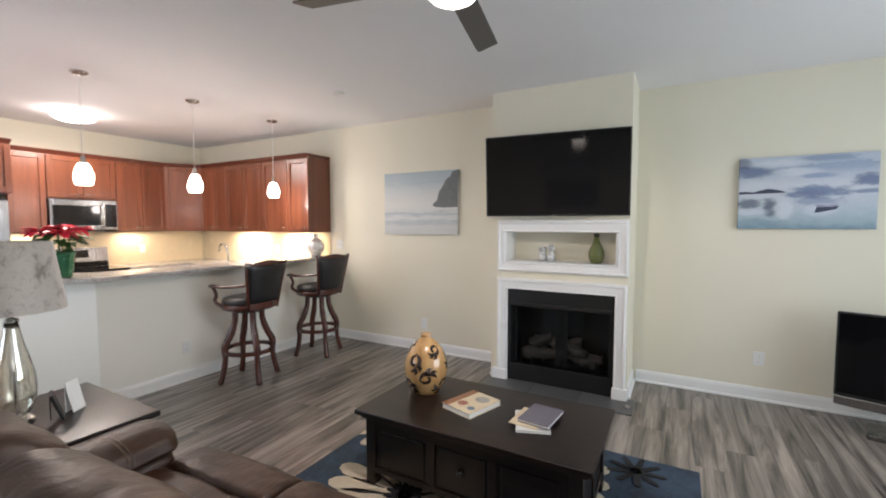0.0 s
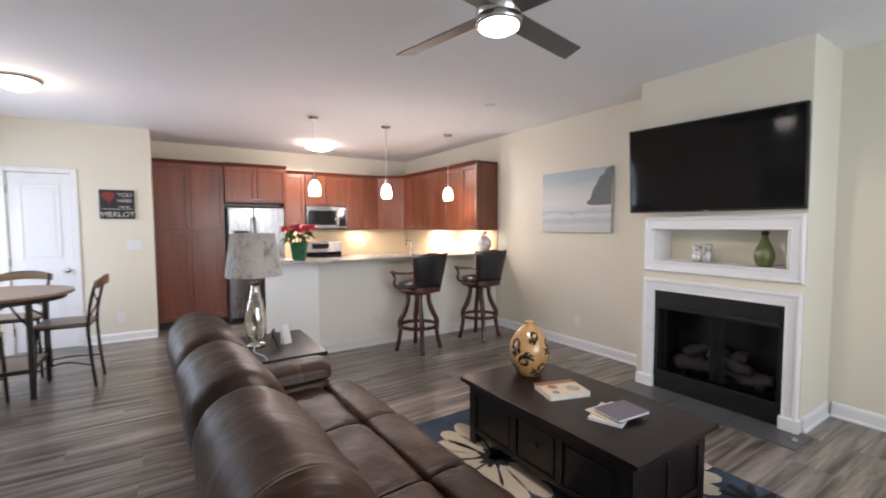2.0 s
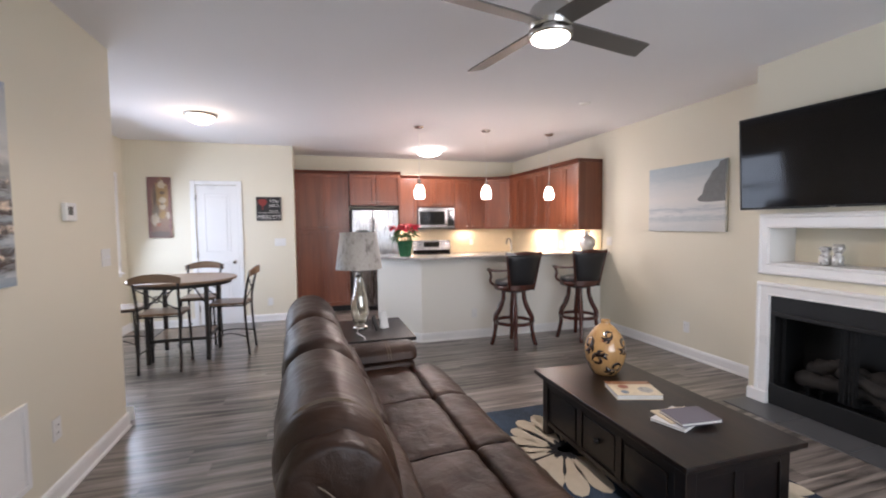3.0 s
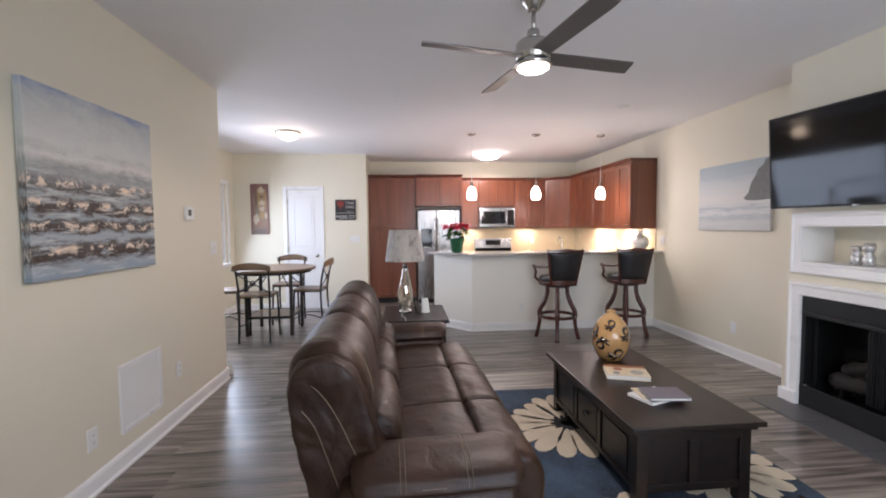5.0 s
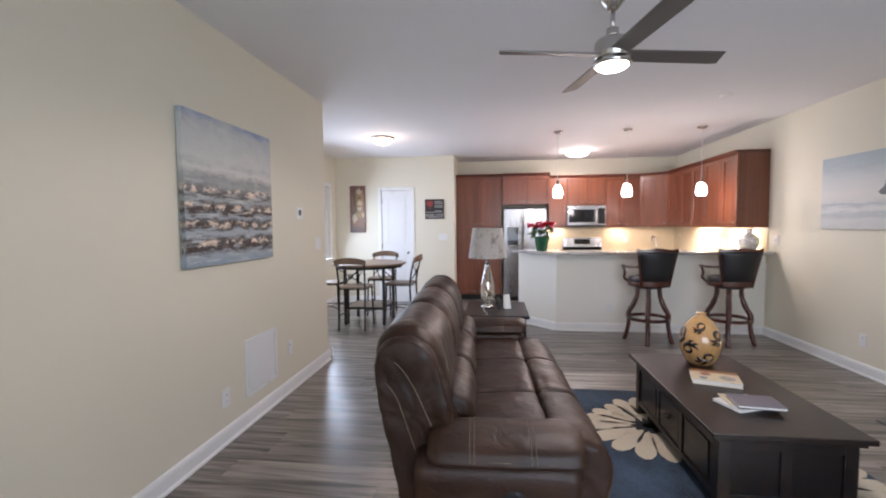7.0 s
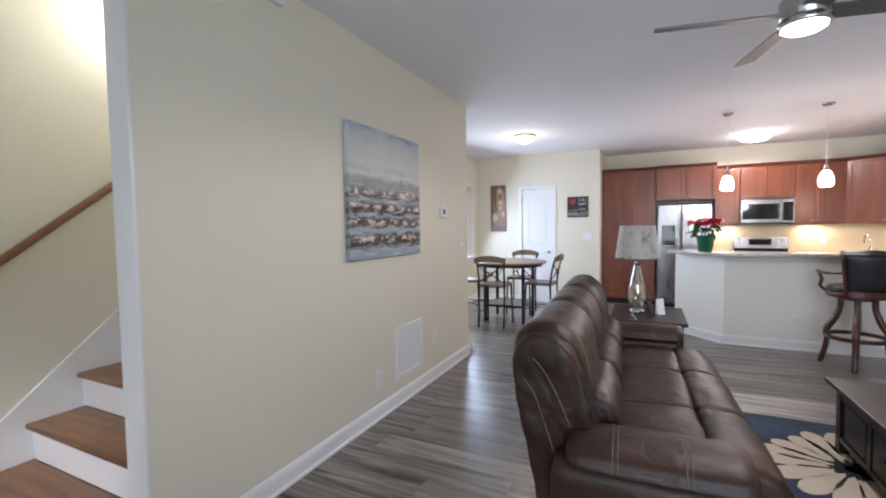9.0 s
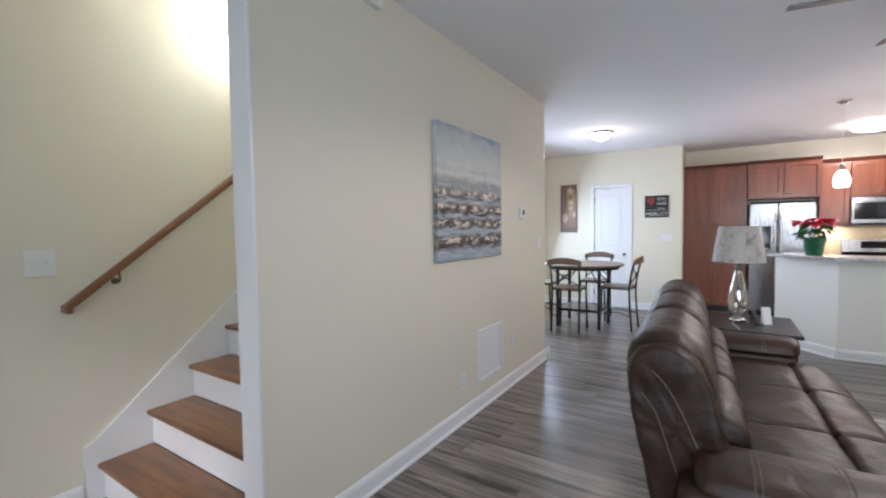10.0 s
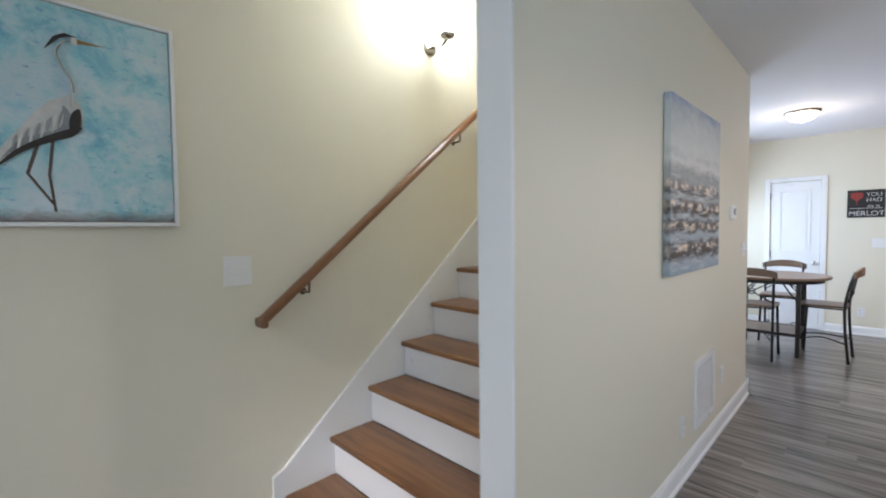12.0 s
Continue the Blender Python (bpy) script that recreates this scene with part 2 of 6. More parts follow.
def granite_material():
    m, t, b, at = nodes_of("speckled_grey_granite")
    v = t.nodes.new("ShaderNodeTexVoronoi")
    v.inputs["Scale"].default_value = 130
    t.links.new(at, v.inputs["Vector"])
    c = ramp(t, v.outputs["Distance"], [(0.15, (0.10, 0.09, 0.085)), (0.45, (0.42, 0.40, 0.38)), (0.8, (0.58, 0.56, 0.53))])
    c = mixed(t, c, (0.16, 0.14, 0.13), ramp(t, noisy(t, at, 14, 5), [(0.52, (0, 0, 0)), (0.68, (0.8, 0.8, 0.8))]))
    t.links.new(c, b.inputs["Base Color"])
    b.inputs["Roughness"].default_value = 0.16
    return m


def shade_material():
    m, t, b, at = nodes_of("silver_grey_velvet_shade")
    n = noisy(t, scaled(t, at, (1, 1, 0.7)), 15, 8, 0.78, 0.2)
    w = noisy(t, scaled(t, at, (1, 1, 5)), 60, 2)
    c = ramp(t, n, [(0.38, (0.13, 0.12, 0.105)), (0.47, (0.34, 0.325, 0.30)), (0.56, (0.40, 0.385, 0.355)), (0.66, (0.24, 0.225, 0.20))])
    c = mixed(t, c, (0.42, 0.40, 0.37), grain_fac(t, w, 0.3))
    t.links.new(c, b.inputs["Base Color"])
    b.inputs["Roughness"].default_value, b.inputs["Sheen Weight"].default_value = 0.6, 0.3
    bumped(t, b, w, 0.2)
    return m


def surf_material():
    """Bands of grey surf: dark brown rows broken by tan daubs under a pale sky."""
    m, t, b, at = nodes_of("surf_painting")
    gen = t.nodes.new("ShaderNodeTexCoord").outputs["Generated"]
    sep = t.nodes.new("ShaderNodeSeparateXYZ")
    t.links.new(gen, sep.inputs[0])

    def term(a, mul, add):
        n = t.nodes.new("ShaderNodeMath")
        n.operation = "MULTIPLY_ADD"
        t.links.new(a, n.inputs[0])
        n.inputs[1].default_value = mul
        if isinstance(add, (int, float)):
            n.inputs[2].default_value = add
        else:
            t.links.new(add, n.inputs[2])
        return n.outputs[0]
    wob = noisy(t, scaled(t, gen, (2.2, 2.2, 5.0)), 2.4, 6, 0.7, 0.4)
    z = term(wob, 0.14, term(sep.outputs["Z"], 1.0, -0.07))
    sky = ramp(t, z, [(0.0, (0.26, 0.33, 0.40)), (0.10, (0.40, 0.44, 0.47)), (0.30, (0.33, 0.38, 0.42)), (0.50, (0.36, 0.38, 0.38)), (0.60, (0.27, 0.28, 0.27)), (0.645, (0.66, 0.64, 0.60)), (0.68, (0.46, 0.47, 0.45)), (0.72, (0.60, 0.60, 0.57)), (0.84, (0.55, 0.565, 0.55)), (0.95, (0.47, 0.50, 0.52)), (1.0, (0.28, 0.34, 0.50))])
    rows = ramp(t, z, [(0.06, (0, 0, 0)), (0.10, (1, 1, 1)), (0.18, (0.9, 0.9, 0.9)), (0.205, (0, 0, 0)), (0.225, (0, 0, 0)), (0.25, (1, 1, 1)), (0.30, (0.9, 0.9, 0.9)), (0.325, (0, 0, 0)), (0.35, (1, 1, 1)), (0.41, (0.9, 0.9, 0.9)), (0.44, (0, 0, 0)), (0.47, (0.9, 0.9, 0.9)), (0.52, (0.5, 0.5, 0.5)), (0.56, (0, 0, 0))])
    patch = ramp(t, noisy(t, scaled(t, gen, (2.6, 2.6, 9.0)), 1.9, 6, 0.7), [(0.36, (0, 0, 0)), (0.46, (1, 1, 1))])
    c = mixed(t, sky, (0.040, 0.021, 0.011), mixed(t, rows, patch, 1.0, "MULTIPLY"))
    streak = ramp(t, noisy(t, scaled(t, gen, (2.0, 2.0, 16.0)), 2.4, 5, 0.7), [(0.57, (0, 0, 0)), (0.74, (0.55, 0.55, 0.55))])
    low = ramp(t, sep.outputs["Z"], [(0.55, (1, 1, 1)), (0.68, (0, 0, 0))])
    c = mixed(t, c, (0.18, 0.26, 0.33), mixed(t, streak, low, 1.0, "MULTIPLY"))
    rows2 = ramp(t, z, [(0.115, (0, 0, 0)), (0.145, (1, 1, 1)), (0.175, (0, 0, 0)), (0.25, (0, 0, 0)), (0.28, (1, 1, 1)), (0.30, (0, 0, 0)), (0.365, (0, 0, 0)), (0.39, (1, 1, 1)), (0.42, (0, 0, 0)), (0.48, (0, 0, 0)), (0.51, (1, 1, 1)), (0.55, (0, 0, 0))])
    daub = ramp(t, noisy(t, scaled(t, gen, (1.0, 1.0, 0.9)), 11, 5, 0.7, 0.5), [(0.50, (0, 0, 0)), (0.53, (1, 1, 1))])
    white = ramp(t, noisy(t, scaled(t, gen, (1.6, 1.6, 13.0)), 2.1, 6, 0.7), [(0.54, (0, 0, 0)), (0.66, (0.65, 0.65, 0.65))])
    c = mixed(t, c, (0.62, 0.65, 0.64), mixed(t, white, low, 1.0, "MULTIPLY"))
    c = mixed(t, c, (0.86, 0.70, 0.55), mixed(t, rows2, daub, 1.0, "MULTIPLY"))
    mist = ramp(t, noisy(t, scaled(t, gen, (1.6, 1.6, 3.2)), 2.6, 8, 0.7, 0.3), [(0.44, (0, 0, 0)), (0.62, (0.75, 0.75, 0.75))])
    high = ramp(t, sep.outputs["Z"], [(0.50, (0, 0, 0)), (0.66, (1, 1, 1))])
    c = mixed(t, c, (0.62, 0.64, 0.60), mixed(t, mist, high, 1.0, "MULTIPLY"))
    down = ramp(t, noisy(t, scaled(t, gen, (14.0, 14.0, 1.6)), 1.6, 5, 0.7), [(0.52, (0, 0, 0)), (0.72, (0.16, 0.16, 0.16))])
    c = mixed(t, c, (0.30, 0.37, 0.43), down)
    t.links.new(c, b.inputs["Base Color"])
    b.inputs["Roughness"].default_value = 0.55
    bumped(t, b, noisy(t, scaled(t, gen, (3, 3, 6)), 12, 4, 0.6), 0.5, 0.004)
    return m


def mottled_material():
    """Teal and blue dabs with cloudy white, over a brown shore."""
    m, t, b, at = nodes_of("teal_painting")
    gen = t.nodes.new("ShaderNodeTexCoord").outputs["Generated"]
    sep = t.nodes.new("ShaderNodeSeparateXYZ")
    t.links.new(gen, sep.inputs[0])
    big = noisy(t, scaled(t, gen, (1, 1, 1.0)), 3.2, 8, 0.72, 0.3)
    c = ramp(t, big, [(0.30, (0.12, 0.36, 0.52)), (0.42, (0.24, 0.52, 0.62)), (0.50, (0.38, 0.64, 0.68)), (0.58, (0.56, 0.68, 0.72)), (0.72, (0.26, 0.55, 0.65))])
    dab = noisy(t, scaled(t, gen, (1, 1, 2.2)), 15, 5, 0.7)
    c = mixed(t, c, (0.10, 0.30, 0.55), ramp(t, dab, [(0.58, (0, 0, 0)), (0.66, (0.7, 0.7, 0.7))]))
    pale = noisy(t, scaled(t, gen, (1.2, 1.2, 1.3)), 4.2, 9, 0.75, 0.4)
    c = mixed(t, c, (0.66, 0.73, 0.76), ramp(t, pale, [(0.49, (0, 0, 0)), (0.62, (0.82, 0.82, 0.82))]))
    add = t.nodes.new("ShaderNodeMath")
    add.operation = "MULTIPLY_ADD"
    t.links.new(dab, add.inputs[0])
    add.inputs[1].default_value = 0.10
    t.links.new(sep.outputs["Z"], add.inputs[2])
    c = mixed(t, c, (0.17, 0.115, 0.10), ramp(t, add.outputs[0], [(0.05, (0.9, 0.9, 0.9)), (0.11, (0, 0, 0))]))
    t.links.new(c, b.inputs["Base Color"])
    b.inputs["Roughness"].default_value = 0.55
    bumped(t, b, dab, 0.4, 0.003)
    return m


dark_wood.node_tree.nodes["Principled BSDF"].inputs["Specular IOR Level"].default_value = 0.38
leather, granite, velvet = leather_material(), granite_material(), shade_material()


def painting_material(name, stops, streak=(2.0, 9.0), warp=0.25, daub=None, daub_band=(0.1, 0.5), daub_at=0.58, scale=26):
    """A canvas in bands of colour from bottom to top, with brush streaks and daubs of thick paint."""
    m, t, b, at = nodes_of(name)
    gen = t.nodes.new("ShaderNodeTexCoord").outputs["Generated"]
    sep = t.nodes.new("ShaderNodeSeparateXYZ")
    t.links.new(gen, sep.inputs[0])
    s = noisy(t, scaled(t, gen, (streak[0], streak[0], streak[1])), 2.2, 6, 0.65, 0.5)
    add = t.nodes.new("ShaderNodeMath")
    add.operation = "MULTIPLY_ADD"
    t.links.new(s, add.inputs[0])
    add.inputs[1].default_value = warp
    t.links.new(sep.outputs["Z"], add.inputs[2])
    off = t.nodes.new("ShaderNodeMath")
    off.operation = "SUBTRACT"
    t.links.new(add.outputs[0], off.inputs[0])
    off.inputs[1].default_value = warp / 2
    c = ramp(t, off.outputs[0], stops)
    rough_paint = noisy(t, scaled(t, gen, (3, 3, 5)), 9, 5, 0.6)
    c = mixed(t, c, (0.62, 0.64, 0.66), ramp(t, rough_paint, [(0.50, (0, 0, 0)), (0.78, (0.45, 0.45, 0.45))]))
    if daub:
        spots = ramp(t, noisy(t, scaled(t, gen, (1.0, 1.0, 1.6)), scale, 3, 0.6), [(daub_at, (0, 0, 0)), (daub_at + 0.05, (1, 1, 1))])
        lo, hi = daub_band
        band = ramp(t, sep.outputs["Z"], [(lo, (0, 0, 0)), (lo + 0.04, (1, 1, 1)), (hi - 0.04, (1, 1, 1)), (hi, (0, 0, 0))])
        rows = ramp(t, noisy(t, scaled(t, gen, (0.4, 0.4, 9.0)), 1.0, 1), [(0.45, (0, 0, 0)), (0.55, (1, 1, 1))])
        c = mixed(t, c, daub, mixed(t, mixed(t, spots, band, 1.0, "MULTIPLY"), rows, 1.0, "MULTIPLY"))
    t.links.new(c, b.inputs["Base Color"])
    b.inputs["Roughness"].default_value = 0.6
    bumped(t, b, rough_paint, 0.5, 0.003)
    return m


# ---- shapes ----
def thing(name, place, label, category, group="", turn=0, kind=""):
    ob = new(name)
    ob.matrix_basis = pose(*place, 0, 0, turn)
    return tagged(ob, label, category, group, kind)


def part(name, bm, material, parent=None, label="", smooth=False):
    """Links a bmesh as one mesh object under a thing or part."""
    bmesh.ops.recalc_face_normals(bm, faces=bm.faces)
    me = bpy.data.meshes.new(name)
    if smooth:
        for f in bm.faces:
            f.smooth = True
    bm.to_mesh(me)
    bm.free()
    me.materials.append(material)
    ob = new(name, me)
    if parent is not None:
        ob.parent = parent
    if label:
        ob["label"] = label
    return ob


def structure(name, bm, material, label="", category="", smooth=False):
    return tagged(part(name, bm, material, None, "", smooth), label, category, "", "structure")


def box(bm, x0, x1, y0, y1, z0, z1, bevel=0.0, seg=2, m=None):
    mat = Matrix.LocRotScale(((x0 + x1) / 2, (y0 + y1) / 2, (z0 + z1) / 2), None, (abs(x1 - x0), abs(y1 - y0), abs(z1 - z0)))
    made = bmesh.ops.create_cube(bm, size=1, matrix=(m @ mat) if m else mat)["verts"]
    if bevel:
        bmesh.ops.bevel(bm, geom=list({e for v in made for e in v.link_edges}), offset=bevel, segments=seg, profile=0.5, affect="EDGES", clamp_overlap=True)
    return bm


def boxed(x0, x1, y0, y1, z0, z1, bevel=0.003, seg=2):
    return box(bmesh.new(), x0, x1, y0, y1, z0, z1, bevel, seg)


def slabs(*bounds):
    bm = bmesh.new()
    for b in bounds:
        box(bm, *b)
    return bm


def rings(bm, loops, caps=True, closed=False):
    """Skins a row of loops of equal length."""
    vs = [[bm.verts.new(p) for p in loop] for loop in loops]
    n = len(vs[0])
    pairs = list(zip(vs, vs[1:])) + ([(vs[-1], vs[0])] if closed else [])
    for a, b in pairs:
        for i in range(n):
            bm.faces.new((a[i], a[(i + 1) % n], b[(i + 1) % n], b[i]))
    if caps and not closed:
        bm.faces.new(vs[0][::-1])
        bm.faces.new(vs[-1])
    return bm


def lathe(profile, seg=32, centre=(0, 0, 0), caps=True, bm=None):
    cx, cy, cz = centre
    loops = [[(cx + r * math.cos(2 * math.pi * i / seg), cy + r * math.sin(2 * math.pi * i / seg), cz + z) for i in range(seg)] for r, z in profile]
    return rings(bm or bmesh.new(), loops, caps)


def tube(points, radius, seg=8, bm=None, closed=False, flat=1.0):
    """A round bar along points; radius may be a list. flat squeezes it sideways."""
    pts = [Vector(p) for p in points]
    n = len(pts)
    loops, up = [], Vector((0, 0, 1))
    for i, p in enumerate(pts):
        a, b = (pts[(i - 1) % n], pts[(i + 1) % n]) if closed else (pts[max(0, i - 1)], pts[min(n - 1, i + 1)])
        d = (b - a).normalized()
        if abs(d.dot(up)) > 0.98:
            up = Vector((1, 0, 0)) if abs(d.x) < 0.9 else Vector((0, 1, 0))
        s = d.cross(up).normalized()
        u = s.cross(d).normalized()
        r = radius[i] if isinstance(radius, (list, tuple)) else radius
        loops.append([p + s * (r * math.cos(2 * math.pi * k / seg)) + u * (r * flat * math.sin(2 * math.pi * k / seg)) for k in range(seg)])
    return rings(bm or bmesh.new(), loops, True, closed)


def curve(points, steps=6):
    """A smooth run of points through the given ones."""
    p = [Vector(q) for q in points]
    p = [p[0] * 2 - p[1]] + p + [p[-1] * 2 - p[-2]]
    out = []
    for i in range(1, len(p) - 2):
        for k in range(steps):
            t = k / steps
            a, b, c, d = p[i - 1], p[i], p[i + 1], p[i + 2]
            out.append(0.5 * (2 * b + (c - a) * t + (2 * a - 5 * b + 4 * c - d) * t * t + (3 * b - a - 3 * c + d) * t ** 3))
    return out + [p[-2]]


def puffed(profile, a, b, rounding=0.06, steps=7, axis="x", swell=0.0, bm=None):
    """A closed outline drawn along an axis, its ends rounded off like upholstery. The outline is in (y, z) for x, in (x, z) for y."""
    n = len(profile)
    cu, cv = sum(p[0] for p in profile) / n, sum(p[1] for p in profile) / n
    size = max(max(abs(p[0] - cu), abs(p[1] - cv)) for p in profile)
    stations = [(a + rounding * (1 - math.cos(k / steps * math.pi / 2)), 1 - rounding / size * (1 - math.sin(k / steps * math.pi / 2))) for k in range(steps + 1)]
    stations = [(a, stations[0][1] * q) for q in (0.06, 0.3, 0.55, 0.8)] + stations
    middle = [(a + rounding + (b - a - 2 * rounding) * k / 8, 1 + swell * math.sin(math.pi * k / 8)) for k in range(1, 8)]
    stations = stations + middle + [(a + b - s, f) for s, f in stations[::-1]]
    loops = []
    for s, f in stations:
        uv = [(cu + (u - cu) * f, cv + (v - cv) * f) for u, v in profile]
        loops.append([(s, u, v) if axis == "x" else (u, s, v) for u, v in uv])
    return rings(bm or bmesh.new(), loops)


def smooth_loop(points, steps=5):
    """A closed smooth outline through a few points."""
    n = len(points)
    p = [Vector((*q, 0)) for q in points]
    out = []
    for i in range(n):
        a, b, c, d = p[i - 1], p[i], p[(i + 1) % n], p[(i + 2) % n]
        for k in range(steps):
            t = k / steps
            v = 0.5 * (2 * b + (c - a) * t + (2 * a - 5 * b + 4 * c - d) * t * t + (3 * b - a - 3 * c + d) * t ** 3)
            out.append((v.x, v.y))
    return out


def pillow(cx, cy, cz, sx, sy, sz, e=0.45, nu=20, nv=12, bm=None):
    """A stuffed cushion: a box with swollen, rounded faces."""
    def p(v, k):
        return math.copysign(abs(v) ** k, v)
    loops = []
    for j in range(1, nv):
        b = -math.pi / 2 + math.pi * j / nv
        loops.append([(cx + sx / 2 * p(math.cos(b), e) * p(math.cos(2 * math.pi * i / nu), e), cy + sy / 2 * p(math.cos(b), e) * p(math.sin(2 * math.pi * i / nu), e), cz + sz / 2 * p(math.sin(b), 0.75)) for i in range(nu)])
    return rings(bm or bmesh.new(), loops)


def prism(outline, z0, z1, bevel=0.0, bm=None):
    bm = bm or bmesh.new()
    rings(bm, [[(x, y, z0) for x, y in outline], [(x, y, z1) for x, y in outline]])
    if bevel:
        bmesh.ops.bevel(bm, geom=[e for e in bm.edges if e.calc_length() > 3 * bevel], offset=bevel, segments=2, profile=0.5, affect="EDGES")
    return bm


def disc(cx, cy, r, n=32):
    return [(cx + r * math.cos(2 * math.pi * i / n), cy + r * math.sin(2 * math.pi * i / n)) for i in range(n)]


# ---- structure ----
H = 2.69
SOUTH, NORTH, EAST_WALL, WEST = -2.23, 4.15, 3.0, -6.85
floor = structure("floor", slabs((-7.0, 3.15, -2.38, 4.45, -0.12, -0.012)), black_matt, "grey-brown wood plank floor through the whole storey", "floor")
structure("ceiling", slabs((-7.0, 3.15, -1.15, 4.45, H, H + 0.14), (-7.0, -2.55, -2.38, -1.15, H, H + 0.14), (0.95, 3.15, -2.38, -1.15, H, H + 0.14)), ceiling_paint, "white painted ceiling", "ceiling")
structure("ceiling_stairwell", slabs((-2.8, 1.2, -2.5, -0.9, 5.2, 5.3)), ceiling_paint, "white ceiling over the stairs", "ceiling")
structure("wall_north", slabs((-7.0, -1.0, NORTH, NORTH + 0.3, 0, H), (-1.0, 3.15, NORTH + 0.15, NORTH + 0.3, 0, H)), wall_paint, "cream painted wall", "wall")
# south wall with the dining window
WX0, WX1, WZ0, WZ1 = -5.70, -3.8, 0.85, 2.14
structure("wall_south", slabs((-6.0, WX0, SOUTH - 0.15, SOUTH, 0, H), (WX1, -2.67, SOUTH - 0.15, SOUTH, 0, H), (WX0, WX1, SOUTH - 0.15, SOUTH, 0, WZ0), (WX0, WX1, SOUTH - 0.15, SOUTH, WZ1, H),
                             (-2.67, 0.95, SOUTH - 0.15, SOUTH, 0, 5.2), (0.95, 3.15, SOUTH - 0.15, SOUTH, 0, H)), wall_paint, "cream painted wall beside the stairs", "wall")
# west walls: dining with its door, the return beside the pantry, the kitchen
DY0, DY1, DZ = -1.345, -0.785, 2.075
DX = -5.997
structure("wall_west_dining", slabs((DX - 0.13, DX, SOUTH - 0.15, DY0, 0, H), (DX - 0.13, DX, DY1, 0.012, 0, H), (DX - 0.13, DX, DY0, DY1, DZ, H)), wall_paint, "cream painted dining wall", "wall")
structure("wall_return", slabs((-7.0, DX - 0.13, -0.12, 0.012, 0, H)), wall_paint, "cream painted wall beside the pantry", "wall")
structure("wall_west_kitchen", slabs((WEST - 0.15, WEST, 0.012, NORTH, 0, H)), wall_paint, "cream painted kitchen wall", "wall")
# stair wall, closed end of the stairs, upper walls of the stairwell
SX = 0.815
structure("wall_stair", slabs((-2.430, SX - 0.012, -1.15, -1.03, 0, H)), wall_paint, "cream painted wall with a white end", "wall")
structure("wall_stair_end", slabs((-2.550, -2.430, SOUTH, -1.03, 0, H)), wall_paint, "cream painted wall", "wall")
structure("wall_stairwell_upper", slabs((-2.67, 1.07, -1.15, -1.03, H + 0.14, 5.2), (0.95, 1.07, SOUTH, -1.15, H + 0.14, 5.2), (-2.67, -2.55, SOUTH, -1.03, H + 0.14, 5.2)), wall_paint, "cream painted stairwell wall", "wall")
structure("trim", boxed(SX - 0.012, SX, -1.156, -1.024, 0, H, 0.002), trim_paint, "white painted wall end", "trim")
# east wall, out of sight behind the walk; its two windows are assumed
EAST = [(0.9, 3.5, 0.6, 2.3), (-1.5, -0.3, 0.6, 2.3)]
structure("wall_east", slabs((3.0, 3.15, SOUTH, -1.5, 0, H), (3.0, 3.15, -0.3, 0.9, 0, H), (3.0, 3.15, 3.5, 4.3, 0, H), (3.0, 3.15, 0.9, 3.5, 0, 0.6), (3.0, 3.15, 0.9, 3.5, 2.3, H),
                            (3.0, 3.15, -1.5, -0.3, 0, 0.6), (3.0, 3.15, -1.5, -0.3, 2.3, H)), wall_paint, "cream painted wall with assumed windows", "wall")


def window(name, axis, at, a0, a1, z0, z1, inward, bars):
    """A white sash window in a wall across x or y."""
    w = thing(name, (0, 0, 0), "white framed sash window letting in daylight", "window", kind="structure")

    def slab(d0, d1, u0, u1, w0, w1, bm=None, bev=0.004):
        lo, hi = sorted((at - inward * d0, at - inward * d1))
        return box(bm or bmesh.new(), *((lo, hi, u0, u1) if axis == "x" else (u0, u1, lo, hi)), w0, w1, bev)
    fr = bmesh.new()
    for u0, u1, w0, w1 in ((a0, a0 + 0.05, z0, z1), (a1 - 0.05, a1, z0, z1), (a0 + 0.05, a1 - 0.05, z0, z0 + 0.05), (a0 + 0.05, a1 - 0.05, z1 - 0.05, z1)):
        slab(0.03, 0.10, u0, u1, w0, w1, fr)
    part("window_frame", fr, trim_paint, w)
    cas = bmesh.new()
    for u0, u1, w0, w1 in ((a0 - 0.06, a0, z0 - 0.06, z1 + 0.06), (a1, a1 + 0.06, z0 - 0.06, z1 + 0.06), (a0, a1, z1, z1 + 0.06), (a0, a1, z0 - 0.06, z0)):
        slab(-0.018, 0.0, u0, u1, w0, w1, cas)
    part("casing", cas, trim_paint, w)
    part("window_sill", slab(-0.05, 0.03, a0 - 0.08, a1 + 0.08, z0 - 0.022, z0), trim_paint, w)
    mid = (z0 + z1) / 2
    part("meeting_rail", slab(0.045, 0.09, a0 + 0.05, a1 - 0.05, mid - 0.02, mid + 0.02), trim_paint, w)
    for k in range(1, bars):
        u = a0 + (a1 - a0) * k / bars
        part("mullion", slab(0.045, 0.09, u - 0.03, u + 0.03, z0 + 0.05, z1 - 0.05), trim_paint, w)
    for w0, w1 in ((z0 + 0.05, mid - 0.02), (mid + 0.02, z1 - 0.05)):
        pane = part("pane", slab(0.062, 0.068, a0 + 0.05, a1 - 0.05, w0, w1, None, 0), pane_glass, w)
        pane.visible_shadow = False
    return w


